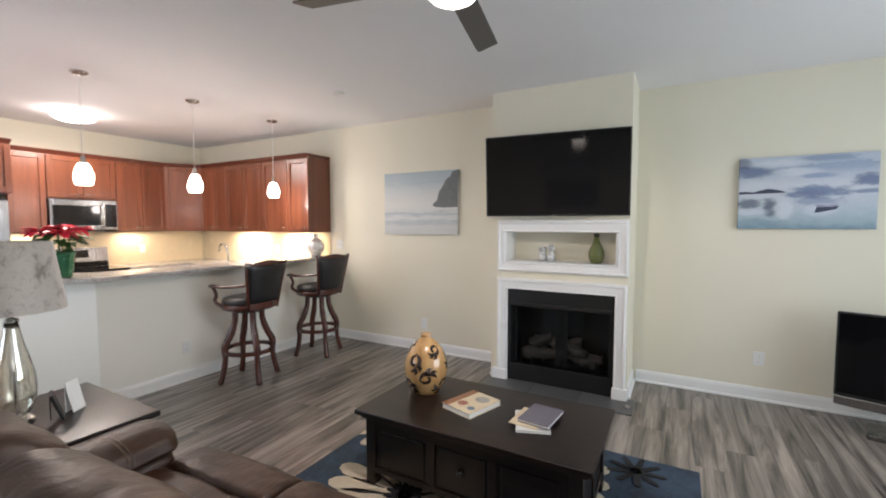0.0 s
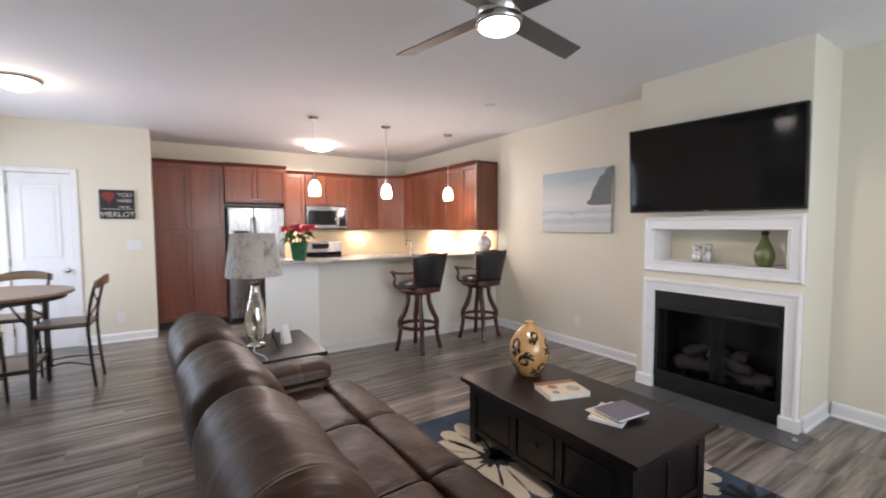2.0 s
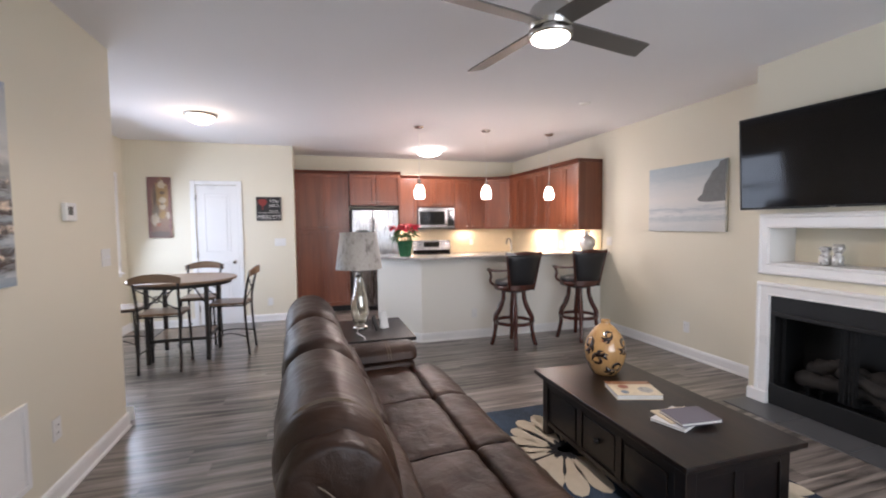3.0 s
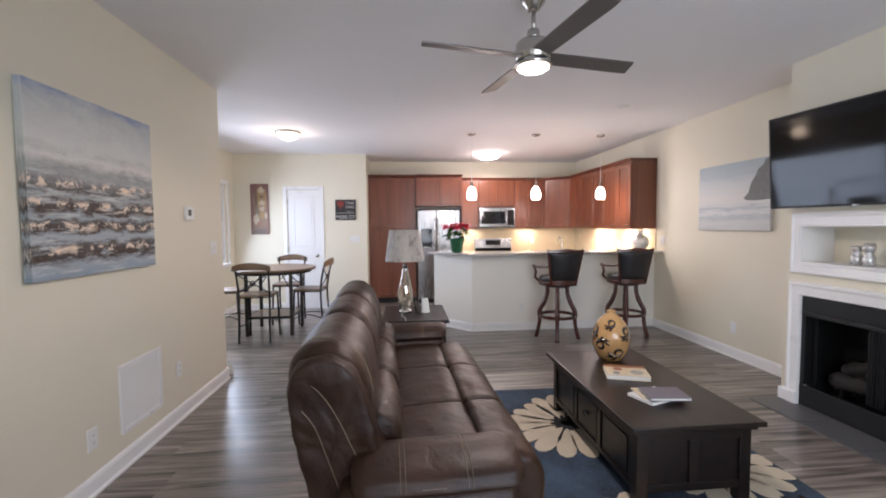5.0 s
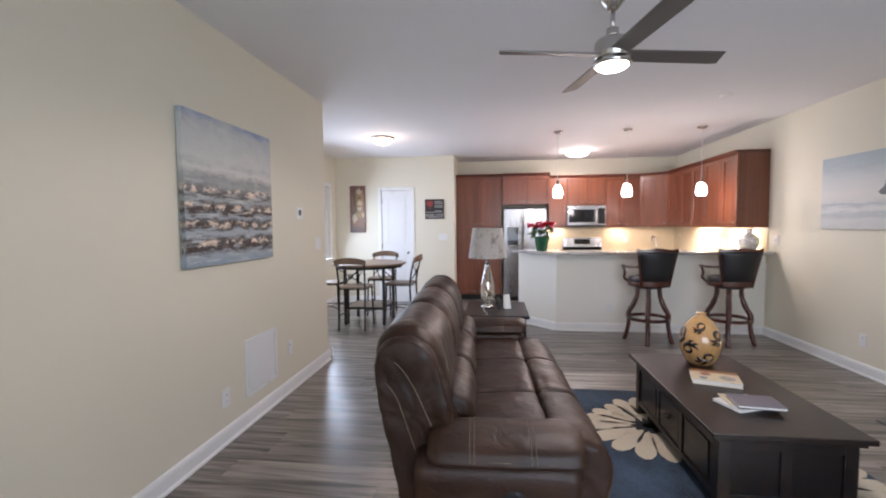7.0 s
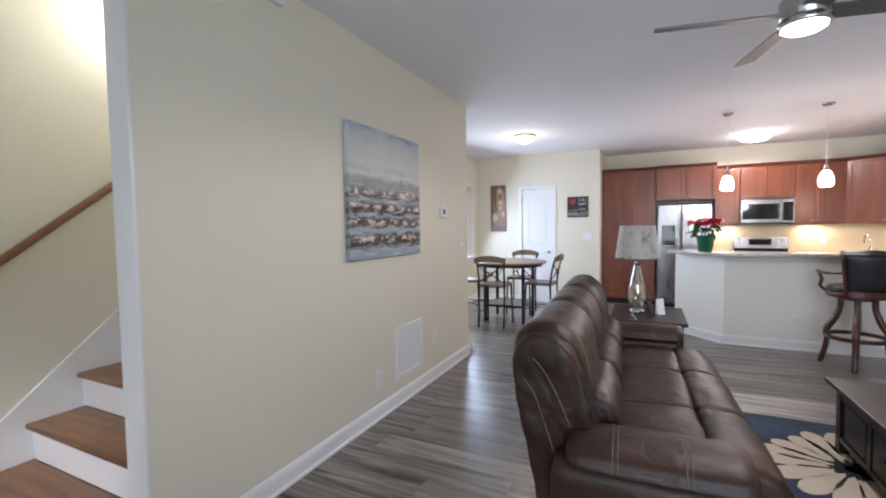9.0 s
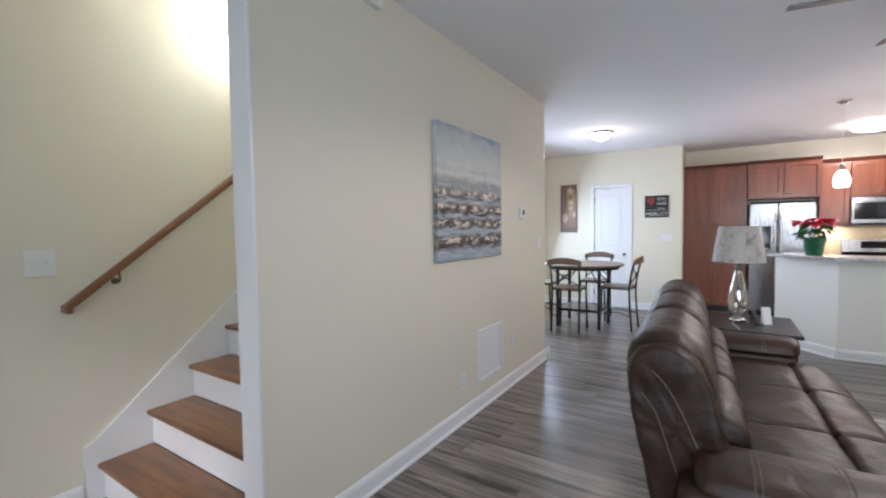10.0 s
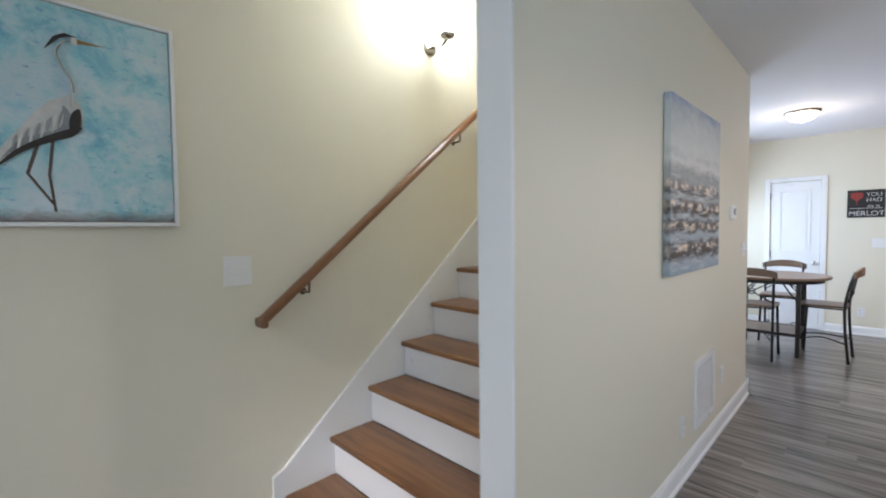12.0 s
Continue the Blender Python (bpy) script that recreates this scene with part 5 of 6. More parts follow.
# ---- end table and lamp ----
et = thing("end_table", (-2.575, 0.755, 0), "dark wood end table beside the sofa", "end table")
part("tabletop", boxed(-0.375, 0.375, -0.305, 0.305, 0.550, 0.580, 0.005), dark_wood, et)
part("apron", boxed(-0.335, 0.335, -0.265, 0.265, 0.46, 0.550, 0.003), dark_wood, et)
part("shelf", boxed(-0.33, 0.33, -0.26, 0.26, 0.14, 0.165, 0.003), dark_wood, et)
for sx in (-1, 1):
    for sy in (-1, 1):
        part("leg", boxed(*sorted((sx * 0.345, sx * 0.29)), *sorted((sy * 0.275, sy * 0.22)), 0, 0.550, 0.004), dark_wood, et)
part("drawer_front", boxed(0.335, 0.345, -0.20, 0.20, 0.475, 0.54, 0.003), dark_wood, et)

tl = thing("table_lamp", (-2.60, 0.665, 0.5805), "clear amber glass table lamp with a grey velvet shade", "lamp")
part("foot", lathe([(0.062, 0), (0.062, 0.018), (0.05, 0.026), (0.03, 0.034)], 28), nickel, tl, "chrome foot", True)
gl = lathe([(0.030, 0.034), (0.056, 0.06), (0.070, 0.11), (0.075, 0.17), (0.070, 0.23), (0.055, 0.30), (0.038, 0.37), (0.027, 0.43), (0.024, 0.46),
            (0.020, 0.46), (0.023, 0.43), (0.034, 0.37), (0.051, 0.30), (0.066, 0.23), (0.071, 0.17), (0.066, 0.11), (0.052, 0.062), (0.026, 0.040)], 32, caps=False)
part("glass_body", gl, amber_glass, tl, "clear amber glass", True)
part("stem", lathe([(0.004, 0.034), (0.004, 0.46)], 8), nickel, tl)
part("collar", lathe([(0.026, 0.46), (0.026, 0.474), (0.010, 0.480), (0.010, 0.52)], 20), nickel, tl, "", True)
part("shade", lathe([(0.192, 0.512), (0.150, 0.815), (0.1475, 0.815), (0.1895, 0.512), (0.192, 0.512)], 40, caps=False), velvet, tl, "grey patterned velvet drum shade", True)
sp = bmesh.new()
for k in range(3):
    a = k * 2.094
    tube([(0, 0, 0.79), (0.148 * math.cos(a), 0.148 * math.sin(a), 0.79)], 0.002, 5, sp)
part("spider", sp, nickel, tl)
part("finial", lathe([(0.004, 0.788), (0.010, 0.80), (0.006, 0.815), (0.002, 0.822)], 12), nickel, tl, "", True)
part("power_cord", tube(curve([(0.05, -0.02, 0.012), (0.16, -0.04, 0.004), (0.26, -0.01, 0.004), (0.372, 0.0, 0.006), (0.382, 0.0, -0.05), (0.384, 0.0, -0.30)], 5), 0.0028, 6), plastic, tl, "white cord")
pf = thing("photo_frame", (-2.52, 0.80, 0.5805), "small dark photo frame with a white card leaning behind", "photo frame", turn=161)
bm = bmesh.new()
box(bm, -0.05, 0.05, -0.006, 0.006, 0, 0.125, 0.002, 2, Matrix.Rotation(radians(-18), 4, "X"))
part("frame", bm, black_matt, pf)
bm = bmesh.new()
box(bm, -0.010, 0.010, 0.040, 0.044, 0.0, 0.10, 0.001, 2)
part("easel_back", bm, black_matt, pf)
cd = thing("white_card", (-2.545, 0.872, 0.5805), "white folded card propped on the end table", "card", turn=120)
bm = bmesh.new()
box(bm, -0.036, 0.036, -0.0015, 0.0015, 0, 0.145, 0, 1, Matrix.Rotation(radians(-14), 4, "X"))
box(bm, -0.036, 0.036, 0.0345, 0.036, 0.001, 0.1405, 0, 1)
part("leaf", bm, plastic, cd)

# niche pieces
for vx, hh in ((-1.135, 0.135), (-1.055, 0.155)):
    v = thing("glass_vase", (vx, 3.85, NZ0 + 0.0125), "small crackled silver glass vase in the niche", "vase", "pair of vases in the niche")
    part("body", lathe([(0.022, 0), (0.034, 0.004), (0.036, 0.04), (0.030, 0.07), (0.020, 0.085), (0.030, 0.105), (0.037, 0.12), (0.030, hh), (0.024, hh - 0.004)], 24), mercury, v, "", True)
gv = thing("green_vase", (-0.66, 3.85, NZ0 + 0.0125), "olive green glass bottle vase in the niche", "vase")
part("body", lathe([(0.035, 0), (0.050, 0.006), (0.067, 0.06), (0.066, 0.10), (0.048, 0.15), (0.028, 0.19), (0.020, 0.215), (0.020, 0.232)], 32), green_glass, gv, "", True)
part("neck_ring", lathe([(0.020, 0.232), (0.023, 0.236), (0.024, 0.258), (0.018, 0.262), (0.014, 0.250)], 24), dark_iron, gv, "dark rim", True)


vc = thing("gas_valve_cover", (-0.365, 3.60, 0.0092), "small round metal gas valve cover on the hearth", "valve cover")
part("cover", lathe([(0.030, 0), (0.028, 0.004), (0.012, 0.006), (0.010, 0.016), (0.002, 0.017)], 20), nickel, vc, "", True)


# ---- wall fittings ----
def plate(name, place, turn, w, h, kind, label):
    """A wall plate facing the local -y."""
    p = thing(name, place, label, "outlet" if kind == "outlet" else "switch", turn=turn)
    part("plate", boxed(-w / 2, w / 2, -0.006, 0, -h / 2, h / 2, 0.002), plastic, p)
    if kind == "outlet":
        for dz in (-0.021, 0.021):
            o = part("socket", boxed(-0.016, 0.016, -0.009, -0.006, dz - 0.013, dz + 0.013, 0.003), plastic, p)
            for dx in (-0.006, 0.006):
                part("slot", boxed(dx - 0.001, dx + 0.001, -0.0096, -0.009, dz - 0.004, dz + 0.005, 0), black_matt, o)
    else:
        n = max(1, round(w / 0.055) - 0)
        for k in range(n):
            dx = (k - (n - 1) / 2) * 0.046
            part("toggle", boxed(dx - 0.005, dx + 0.005, -0.018, -0.006, -0.006, 0.010, 0.002), plastic, p)
    return p


plate("wall_outlet", (-0.805, -1.029, 0.30), 180, 0.075, 0.118, "outlet", "white wall outlet above the baseboard")
plate("wall_outlet", (-1.70, -1.029, 0.385), 180, 0.075, 0.118, "outlet", "white wall outlet above the baseboard")
plate("wall_outlet", (-2.60, NORTH - 0.001, 0.32), 0, 0.075, 0.118, "outlet", "white wall outlet above the baseboard")
plate("wall_outlet", (0.577, NORTH + 0.149, 0.35), 0, 0.08, 0.118, "outlet", "white wall outlet above the baseboard")
plate("wall_outlet", (DX + 0.001, -0.367, 0.30), 90, 0.075, 0.118, "outlet", "white wall outlet beside the door")
plate("wall_outlet", (-4.059, 2.25, 0.32), 90, 0.075, 0.118, "outlet", "white outlet on the bar front")
plate("light_switch", (-2.36, -1.029, 1.255), 180, 0.12, 0.118, "switch", "white double light switch at the wall end")
plate("light_switch", (DX + 0.001, -0.20, 1.215), 90, 0.165, 0.118, "switch", "white triple light switch beside the door")
plate("light_switch", (1.163, SOUTH + 0.001, 1.272), 180, 0.118, 0.128, "switch", "white double light switch below the painting")
plate("light_switch", (-3.88, NORTH - 0.001, 1.21), 0, 0.10, 0.118, "switch", "white light switch at the end of the bar")
th = thing("thermostat", (-1.925, -1.029, 1.545), "white wall thermostat with a grey display", "thermostat", turn=180)
part("body", boxed(-0.055, 0.055, -0.026, 0, -0.052, 0.052, 0.006), plastic, th)
part("display", boxed(-0.042, 0.008, -0.0275, -0.026, -0.018, 0.030, 0.001), plain("grey_display", (0.16, 0.17, 0.16), 0.2), th, "grey display")
vt = thing("return_air_grille", (-1.25, -1.03, 0.412), "white metal return air grille low on the wall", "grille")
vw, vh = 0.215, 0.208
for x0, x1, z0, z1 in ((-vw, -vw + 0.03, -vh, vh), (vw - 0.03, vw, -vh, vh), (-vw + 0.03, vw - 0.03, vh - 0.03, vh), (-vw + 0.03, vw - 0.03, -vh, -vh + 0.03)):
    part("frame", boxed(x0, x1, 0.0005, 0.014, z0, z1, 0.003), trim_paint, vt)
part("backing", boxed(-vw + 0.03, vw - 0.03, 0.0005, 0.003, -vh + 0.03, vh - 0.03, 0), trim_paint, vt)
lv = bmesh.new()
box(lv, -vw + 0.03, vw - 0.03, -0.006, 0.006, -0.0009, 0.0009, 0, 1, Matrix.Translation((0, 0.0085, 0)) @ Matrix.Rotation(radians(38), 4, "X"))
louvre = part("louvre", lv, trim_paint, vt)
for k in range(24):
    o = louvre if k == 0 else louvre.copy()
    if k:
        scene.collection.objects.link(o)
    o.location.z = -vh + 0.042 + k * 0.0141
ch = thing("door_chime", (0.10, -1.03, 2.63), "small grey alarm box high on the wall", "alarm")
part("case", boxed(-0.06, 0.06, 0.001, 0.04, -0.05, 0.04, 0.006), plastic, ch)
sd = thing("smoke_detector", (-2.84, 3.02, H), "round white smoke detector on the ceiling", "smoke detector")
part("case", lathe([(0.058, 0), (0.058, -0.006), (0.050, -0.012), (0.030, -0.016), (0.002, -0.017)], 28), plastic, sd, "", True)

# ---- ceiling fan ----
fan = thing("ceiling_fan", (-0.79, 1.395, H), "brushed nickel ceiling fan with four grey blades and a lit lens", "ceiling fan")
part("canopy", lathe([(0.070, 0), (0.070, -0.010), (0.062, -0.030), (0.040, -0.055), (0.034, -0.066), (0.018, -0.072)], 32), nickel, fan, "", True)
part("downrod", lathe([(0.012, -0.066), (0.012, -0.185)], 14), nickel, fan, "", True)
part("coupling", lathe([(0.020, -0.168), (0.033, -0.174), (0.036, -0.205), (0.036, -0.225)], 24), nickel, fan, "", True)
part("motor_housing", lathe([(0.036, -0.222), (0.085, -0.236), (0.096, -0.252), (0.099, -0.295), (0.099, -0.340), (0.094, -0.344)], 40), nickel, fan, "", True)
part("light_ring", lathe([(0.094, -0.344), (0.102, -0.348), (0.102, -0.372), (0.096, -0.376), (0.088, -0.376)], 40), nickel, fan, "", True)
part("light_lens", lathe([(0.088, -0.374), (0.086, -0.385), (0.066, -0.397), (0.030, -0.404), (0.001, -0.405)], 36), fan_glow, fan, "lit frosted lens", True)
for k in range(4):
    bm = bmesh.new()
    out = [(0.085, -0.050), (0.52, -0.058), (0.632, -0.060), (0.655, 0.045), (0.60, 0.050), (0.085, 0.050)]
    tilt = Matrix.Rotation(radians(-13), 4, "X")
    rings(bm, [[tuple(tilt @ Vector((x, y, z))) for x, y in out] for z in (-0.004, 0.004)])
    bl = part("blade", bm, blade_grey, fan)
    bl.matrix_basis = pose(0, 0, -0.318, 0, 0, 90 * k + 12)
    ir = bmesh.new()
    box(ir, 0.07, 0.15, -0.026, 0.026, 0.005, 0.010, 0.002, 2, tilt)
    iron = part("blade_iron", ir, nickel, bl)


# ---- ceiling lights ----
def flush_light(name, place, r, drop, glowing, label):
    f = thing(name, place, label, "ceiling light")
    if glowing == lamp_glow:
        part("pan", lathe([(r * 0.9, 0), (r * 0.9, -0.014), (r * 0.8, -0.016)], 36), trim_paint, f, "white rim", True)
        part("bowl", lathe([(r * 0.96, -0.014), (r, -0.030), (r * 0.96, -0.055), (r * 0.75, -0.055 - drop * 0.6), (r * 0.38, -0.055 - drop * 0.92), (0.002, -0.055 - drop)], 36), glowing, f, "brightly lit glass bowl", True)
    else:
        part("pan", lathe([(r, 0), (r, -0.010), (r * 0.95, -0.022), (r * 0.88, -0.026)], 36), nickel, f, "nickel rim", True)
        part("bowl", lathe([(r * 0.86, -0.026), (r * 0.80, -0.050), (r * 0.62, -0.050 - drop * 0.6), (r * 0.30, -0.05 - drop * 0.92), (0.002, -0.05 - drop)], 36), glowing, f, "lit glass bowl", True)
    return f


dl = flush_light("dining_ceiling_light", (-4.28, -0.85, H), 0.165, 0.06, dining_glow, "round dining ceiling light with a lit alabaster bowl")
part("finial", lathe([(0.010, -0.108), (0.014, -0.116), (0.008, -0.126), (0.002, -0.13)], 12), nickel, dl, "", True)
flush_light("kitchen_ceiling_light", (-5.85, 2.15, H), 0.20, 0.05, lamp_glow, "round kitchen ceiling light, brightly lit")
pd = thing("pendant_light", (-4.27, 1.60, H), "lit white glass pendant lamp over the bar", "pendant lamp", "pendants over the bar")
part("canopy", lathe([(0.062, 0), (0.060, -0.010), (0.040, -0.022), (0.012, -0.028)], 28), nickel, pd, "", True)
part("cord", tube([(0, 0, -0.026), (0, 0, -0.68)], 0.0035, 6), plastic, pd)
part("socket", lathe([(0.010, -0.66), (0.016, -0.665), (0.020, -0.71), (0.030, -0.725)], 18), nickel, pd, "", True)
part("shade", lathe([(0.027, -0.725), (0.047, -0.75), (0.063, -0.80), (0.068, -0.84), (0.064, -0.875), (0.052, -0.90), (0.047, -0.896), (0.058, -0.872), (0.062, -0.84), (0.057, -0.80), (0.041, -0.755), (0.024, -0.73)], 32, caps=False), pendant_glow, pd, "lit white glass", True)
for py in (2.51, 3.45):
    copy_thing(pd, pose(-4.27, py, H))


# ---- bar ----
bar = structure("bar_wall", prism([(-4.06, 4.149), (-4.06, 1.56), (-4.565, 1.089), (-4.65, 1.175), (-4.18, 1.612), (-4.18, 4.149)], 0, 1.032), bar_paint, "pale painted half wall of the breakfast bar", "half wall")
top_bar = thing("bar_countertop", (0, 0, 0), "speckled grey granite bar top", "countertop")
part("slab", prism([(-3.86, 4.148), (-3.86, 1.49), (-4.40, 0.985), (-4.72, 1.29), (-4.30, 1.68), (-4.30, 4.148)], 1.033, 1.068, 0.006), granite, top_bar)
baseboard(-4.06, NORTH - 0.02, -4.06, 1.56, 1)
baseboard(-4.06, 1.56, -4.565, 1.089, 1)


def cabinet(name, m, w, h, d, doors, label, crown=True, knob_low=True, toe=False, material=cherry):
    """A cabinet unit: its front looks along the local -y. doors: rows of (z0, z1, number)."""
    c = thing(name, (0, 0, 0), label, "cabinet", "kitchen cabinets")
    c.matrix_basis = m
    z0 = 0.10 if toe else 0.0
    part("body", boxed(0.0008, w - 0.0008, 0.002, d, z0, h, 0.001), material, c)
    if toe:
        part("toe_kick", boxed(0.0, w, 0.06, d, 0.0, 0.10, 0), black_matt, c)
    for a, b, n in doors:
        dw = w / n
        for k in range(n):
            x0, x1 = k * dw + 0.0045, (k + 1) * dw - 0.0045
            bm = bmesh.new()
            s = 0.055
            for q0, q1, r0, r1 in ((x0, x0 + s, a, b), (x1 - s, x1, a, b), (x0 + s, x1 - s, b - s, b), (x0 + s, x1 - s, a, a + s)):
                box(bm, q0, q1, -0.024, -0.0005, r0, r1, 0.003)
            box(bm, x0 + s - 0.004, x1 - s + 0.004, -0.010, -0.001, a + s - 0.004, b - s + 0.004)
            dr = part("door", bm, material, c)
            side = x1 - 0.055 if (k == 0 and n > 1) or n == 1 else x0 + 0.055
            kz = a + 0.045 if knob_low else b - 0.05
            pull = tube([(side - 0.036, -0.044, kz), (side + 0.036, -0.044, kz)], 0.0055, 8)
            for e in (-0.026, 0.026):
                tube([(side + e, -0.0195, kz), (side + e, -0.044, kz)], 0.004, 6, pull)
            part("pull", pull, nickel, dr, "nickel bar pull", True)
    if crown:
        bm = bmesh.new()
        rings(bm, [[(x, y, z) for y, z in ((0.0, h), (-0.018, h), (-0.024, h + 0.012), (-0.045, h + 0.034), (-0.048, h + 0.045), (d, h + 0.045), (d, h))] for x in (-0.0005, w + 0.0005)])
        part("crown", bm, crown_wood, c)
    return c


def west(x, y, z):
    return pose(x, y, z, 0, 0, 90)


cabinet("pantry_cabinet", west(-6.37, 0.016, 0), 0.865, 2.33, 0.475, ((0.115, 1.375, 2), (1.395, 2.315, 2)), "tall cherry wood pantry cabinet with four doors", toe=True)
cabinet("fridge_cabinet", west(-6.30, 0.882, 1.795), 0.868, 0.535, 0.545, ((0.015, 0.52, 2),), "cherry wood cabinet above the refrigerator")
cabinet("wall_cabinet", west(-6.50, 1.752, 1.37), 0.336, 0.925, 0.345, ((0.012, 0.91, 1),), "narrow cherry wood wall cabinet")
cabinet("wall_cabinet", west(-6.50, 2.090, 1.775), 0.70, 0.52, 0.345, ((0.012, 0.505, 2),), "cherry wood wall cabinet above the microwave")
cabinet("wall_cabinet", west(-6.50, 2.792, 1.37), 0.61, 0.925, 0.345, ((0.012, 0.91, 2),), "cherry wood wall cabinet with two doors")
DX0, DY0c, DX1, DY1c = -6.50, 3.404, -6.20, 3.79
ang = math.degrees(math.atan2(DY1c - DY0c, DX1 - DX0))
dlen = math.hypot(DX1 - DX0, DY1c - DY0c)
corner = cabinet("corner_cabinet", pose(DX0, DY0c, 1.37, 0, 0, ang), dlen, 0.925, 0.10, ((0.012, 0.91, 1),), "diagonal cherry wood corner wall cabinet")
bm = prism([(-0.01, 0.1), (dlen + 0.01, 0.1), (dlen + 0.01, 0.3), (0.25, 0.52), (-0.02, 0.3)], 0.001, 0.924)
part("carcass", bm, cherry, corner)
for x0, x1, n in ((-6.198, -5.652, 2), (-5.650, -4.882, 2), (-4.880, -4.412, 1), (-4.410, -4.035, 1)):
    cabinet("wall_cabinet", pose(x0, 3.79, 1.37), x1 - x0, 0.925, 0.357, ((0.012, 0.91, n),), "cherry wood wall cabinet beside the bar" if n == 1 else "cherry wood wall cabinet with two doors")
for y0, y1, lab in ((1.712, 2.055, "cherry wood base cabinet beside the range"), (2.805, 3.53, "cherry wood base cabinet beside the range")):
    cabinet("base_cabinet", west(-6.24, y0, 0), y1 - y0, 0.875, 0.60, ((0.115, 0.86, 1 if y1 - y0 < 0.5 else 2),), lab, crown=False, knob_low=False, toe=True)
for k in range(2):
    cabinet("base_cabinet", pose(-6.20 + k * 0.69, 3.54, 0), 0.685, 0.875, 0.60, ((0.115, 0.86, 2),), "cherry wood base cabinet under the counter", crown=False, knob_low=False, toe=True)
for k in range(3):
    cabinet("base_cabinet", pose(-4.80, 3.49 - k * 0.63, 0, 0, 0, -90), 0.62, 0.875, 0.60, ((0.115, 0.86, 2),), "cherry wood base cabinet behind the bar", crown=False, knob_low=False, toe=True)
kc = thing("kitchen_countertop", (0, 0, 0), "speckled grey granite kitchen countertop", "countertop")
part("slab", prism([(WEST + 0.002, 2.805), (-6.21, 2.805), (-6.21, 3.51), (-4.83, 3.51), (-4.83, 1.62), (-4.185, 1.62), (-4.185, 4.148), (WEST + 0.002, 4.148)], 0.878, 0.913, 0.005), granite, kc)
kc2 = thing("kitchen_countertop", (0, 0, 0), "short granite counter between refrigerator and range", "countertop")
part("slab", boxed(WEST + 0.002, -6.21, 1.712, 2.055, 0.878, 0.913, 0.005), granite, kc2)
bs = bmesh.new()
box(bs, WEST + 0.0005, WEST + 0.008, 1.712, 4.14, 0.914, 1.369)
structure("backsplash_west", bs, backsplash, "cream backsplash behind the range", "backsplash")
bs = bmesh.new()
box(bs, WEST + 0.009, -4.035, NORTH - 0.008, NORTH - 0.0005, 0.914, 1.369)
structure("backsplash_north", bs, backsplash, "cream backsplash beside the bar", "backsplash")
plate("wall_outlet", (WEST + 0.009, 3.25, 1.12), 90, 0.075, 0.118, "outlet", "white outlet on the backsplash")
plate("wall_outlet", (-5.05, NORTH - 0.009, 1.12), 0, 0.075, 0.118, "outlet", "white outlet on the backsplash")
fc = thing("kitchen_faucet", (-4.44, 2.955, 0.914), "tall curved nickel kitchen faucet", "faucet")
part("base", lathe([(0.027, 0), (0.027, 0.01), (0.018, 0.03), (0.016, 0.10)], 20), nickel, fc, "", True)
part("spout", tube(curve([(0, 0, 0.09), (0, 0, 0.24), (-0.03, 0, 0.31), (-0.09, 0, 0.335), (-0.14, 0, 0.31), (-0.155, 0, 0.25)], 6), 0.011, 10), nickel, fc, "", True)
part("handle", tube([(0, 0.018, 0.06), (0.0, 0.06, 0.085), (0.0, 0.10, 0.11)], 0.007, 8), nickel, fc, "", True)

# refrigerator
rf = thing("refrigerator", (-6.20, 0.905, 0), "stainless steel side-by-side refrigerator with a dispenser", "refrigerator")
rw = 0.785
part("body", boxed(-0.63, -0.065, 0.0, rw, 0.02, 1.72, 0.006), plain("grey_appliance_paint", (0.16, 0.16, 0.165), 0.4), rf)
part("hinge_cover", boxed(-0.30, -0.02, 0.02, rw - 0.02, 1.722, 1.745, 0.006), black_matt, rf)
for y0, y1, hy in ((0.002, 0.345, 0.315), (0.350, rw - 0.002, 0.38)):
    d = part("door", boxed(-0.062, 0.0, y0, y1, 0.09, 1.722, 0.012, 3), steel, rf)
    part("handle", tube(curve([(0.002, hy, 0.55), (0.045, hy, 0.60), (0.045, hy, 1.50), (0.002, hy, 1.55)], 4), 0.010, 8), nickel, d, "", True)
    if y0 < 0.1:
        part("dispenser", boxed(0.0005, 0.012, 0.07, 0.265, 1.02, 1.38, 0.006), black_gloss, d, "black dispenser panel")
        part("dispenser_tray", boxed(0.0125, 0.022, 0.09, 0.245, 1.03, 1.05, 0.002), nickel, d)
part("kick_grille", boxed(-0.05, -0.01, 0.01, rw - 0.01, 0.02, 0.085, 0.003), black_matt, rf)
# microwave
mw = thing("microwave_oven", (-6.445, 2.095, 1.388), "stainless over-the-range microwave oven", "microwave")
part("body", boxed(-0.40, -0.03, 0.0, 0.69, 0.0, 0.382, 0.004), black_matt, mw)
part("door", boxed(-0.028, 0.0, 0.002, 0.53, 0.012, 0.378, 0.006), steel, mw)
part("window", boxed(0.0005, 0.004, 0.028, 0.490, 0.070, 0.312, 0.004), black_gloss, mw, "black glass window")
part("control_panel", boxed(-0.028, 0.0, 0.534, 0.688, 0.012, 0.378, 0.004), steel, mw)
part("keypad", boxed(0.0005, 0.003, 0.550, 0.676, 0.045, 0.335, 0.002), black_gloss, mw, "black keypad")
part("handle", tube(curve([(0.0, 0.515, 0.06), (0.040, 0.515, 0.08), (0.040, 0.515, 0.30), (0.0, 0.515, 0.32)], 4), 0.009, 8), nickel, mw, "", True)
part("vent_grille", boxed(-0.35, -0.04, 0.02, 0.67, -0.006, -0.0005, 0.002), black_matt, mw)
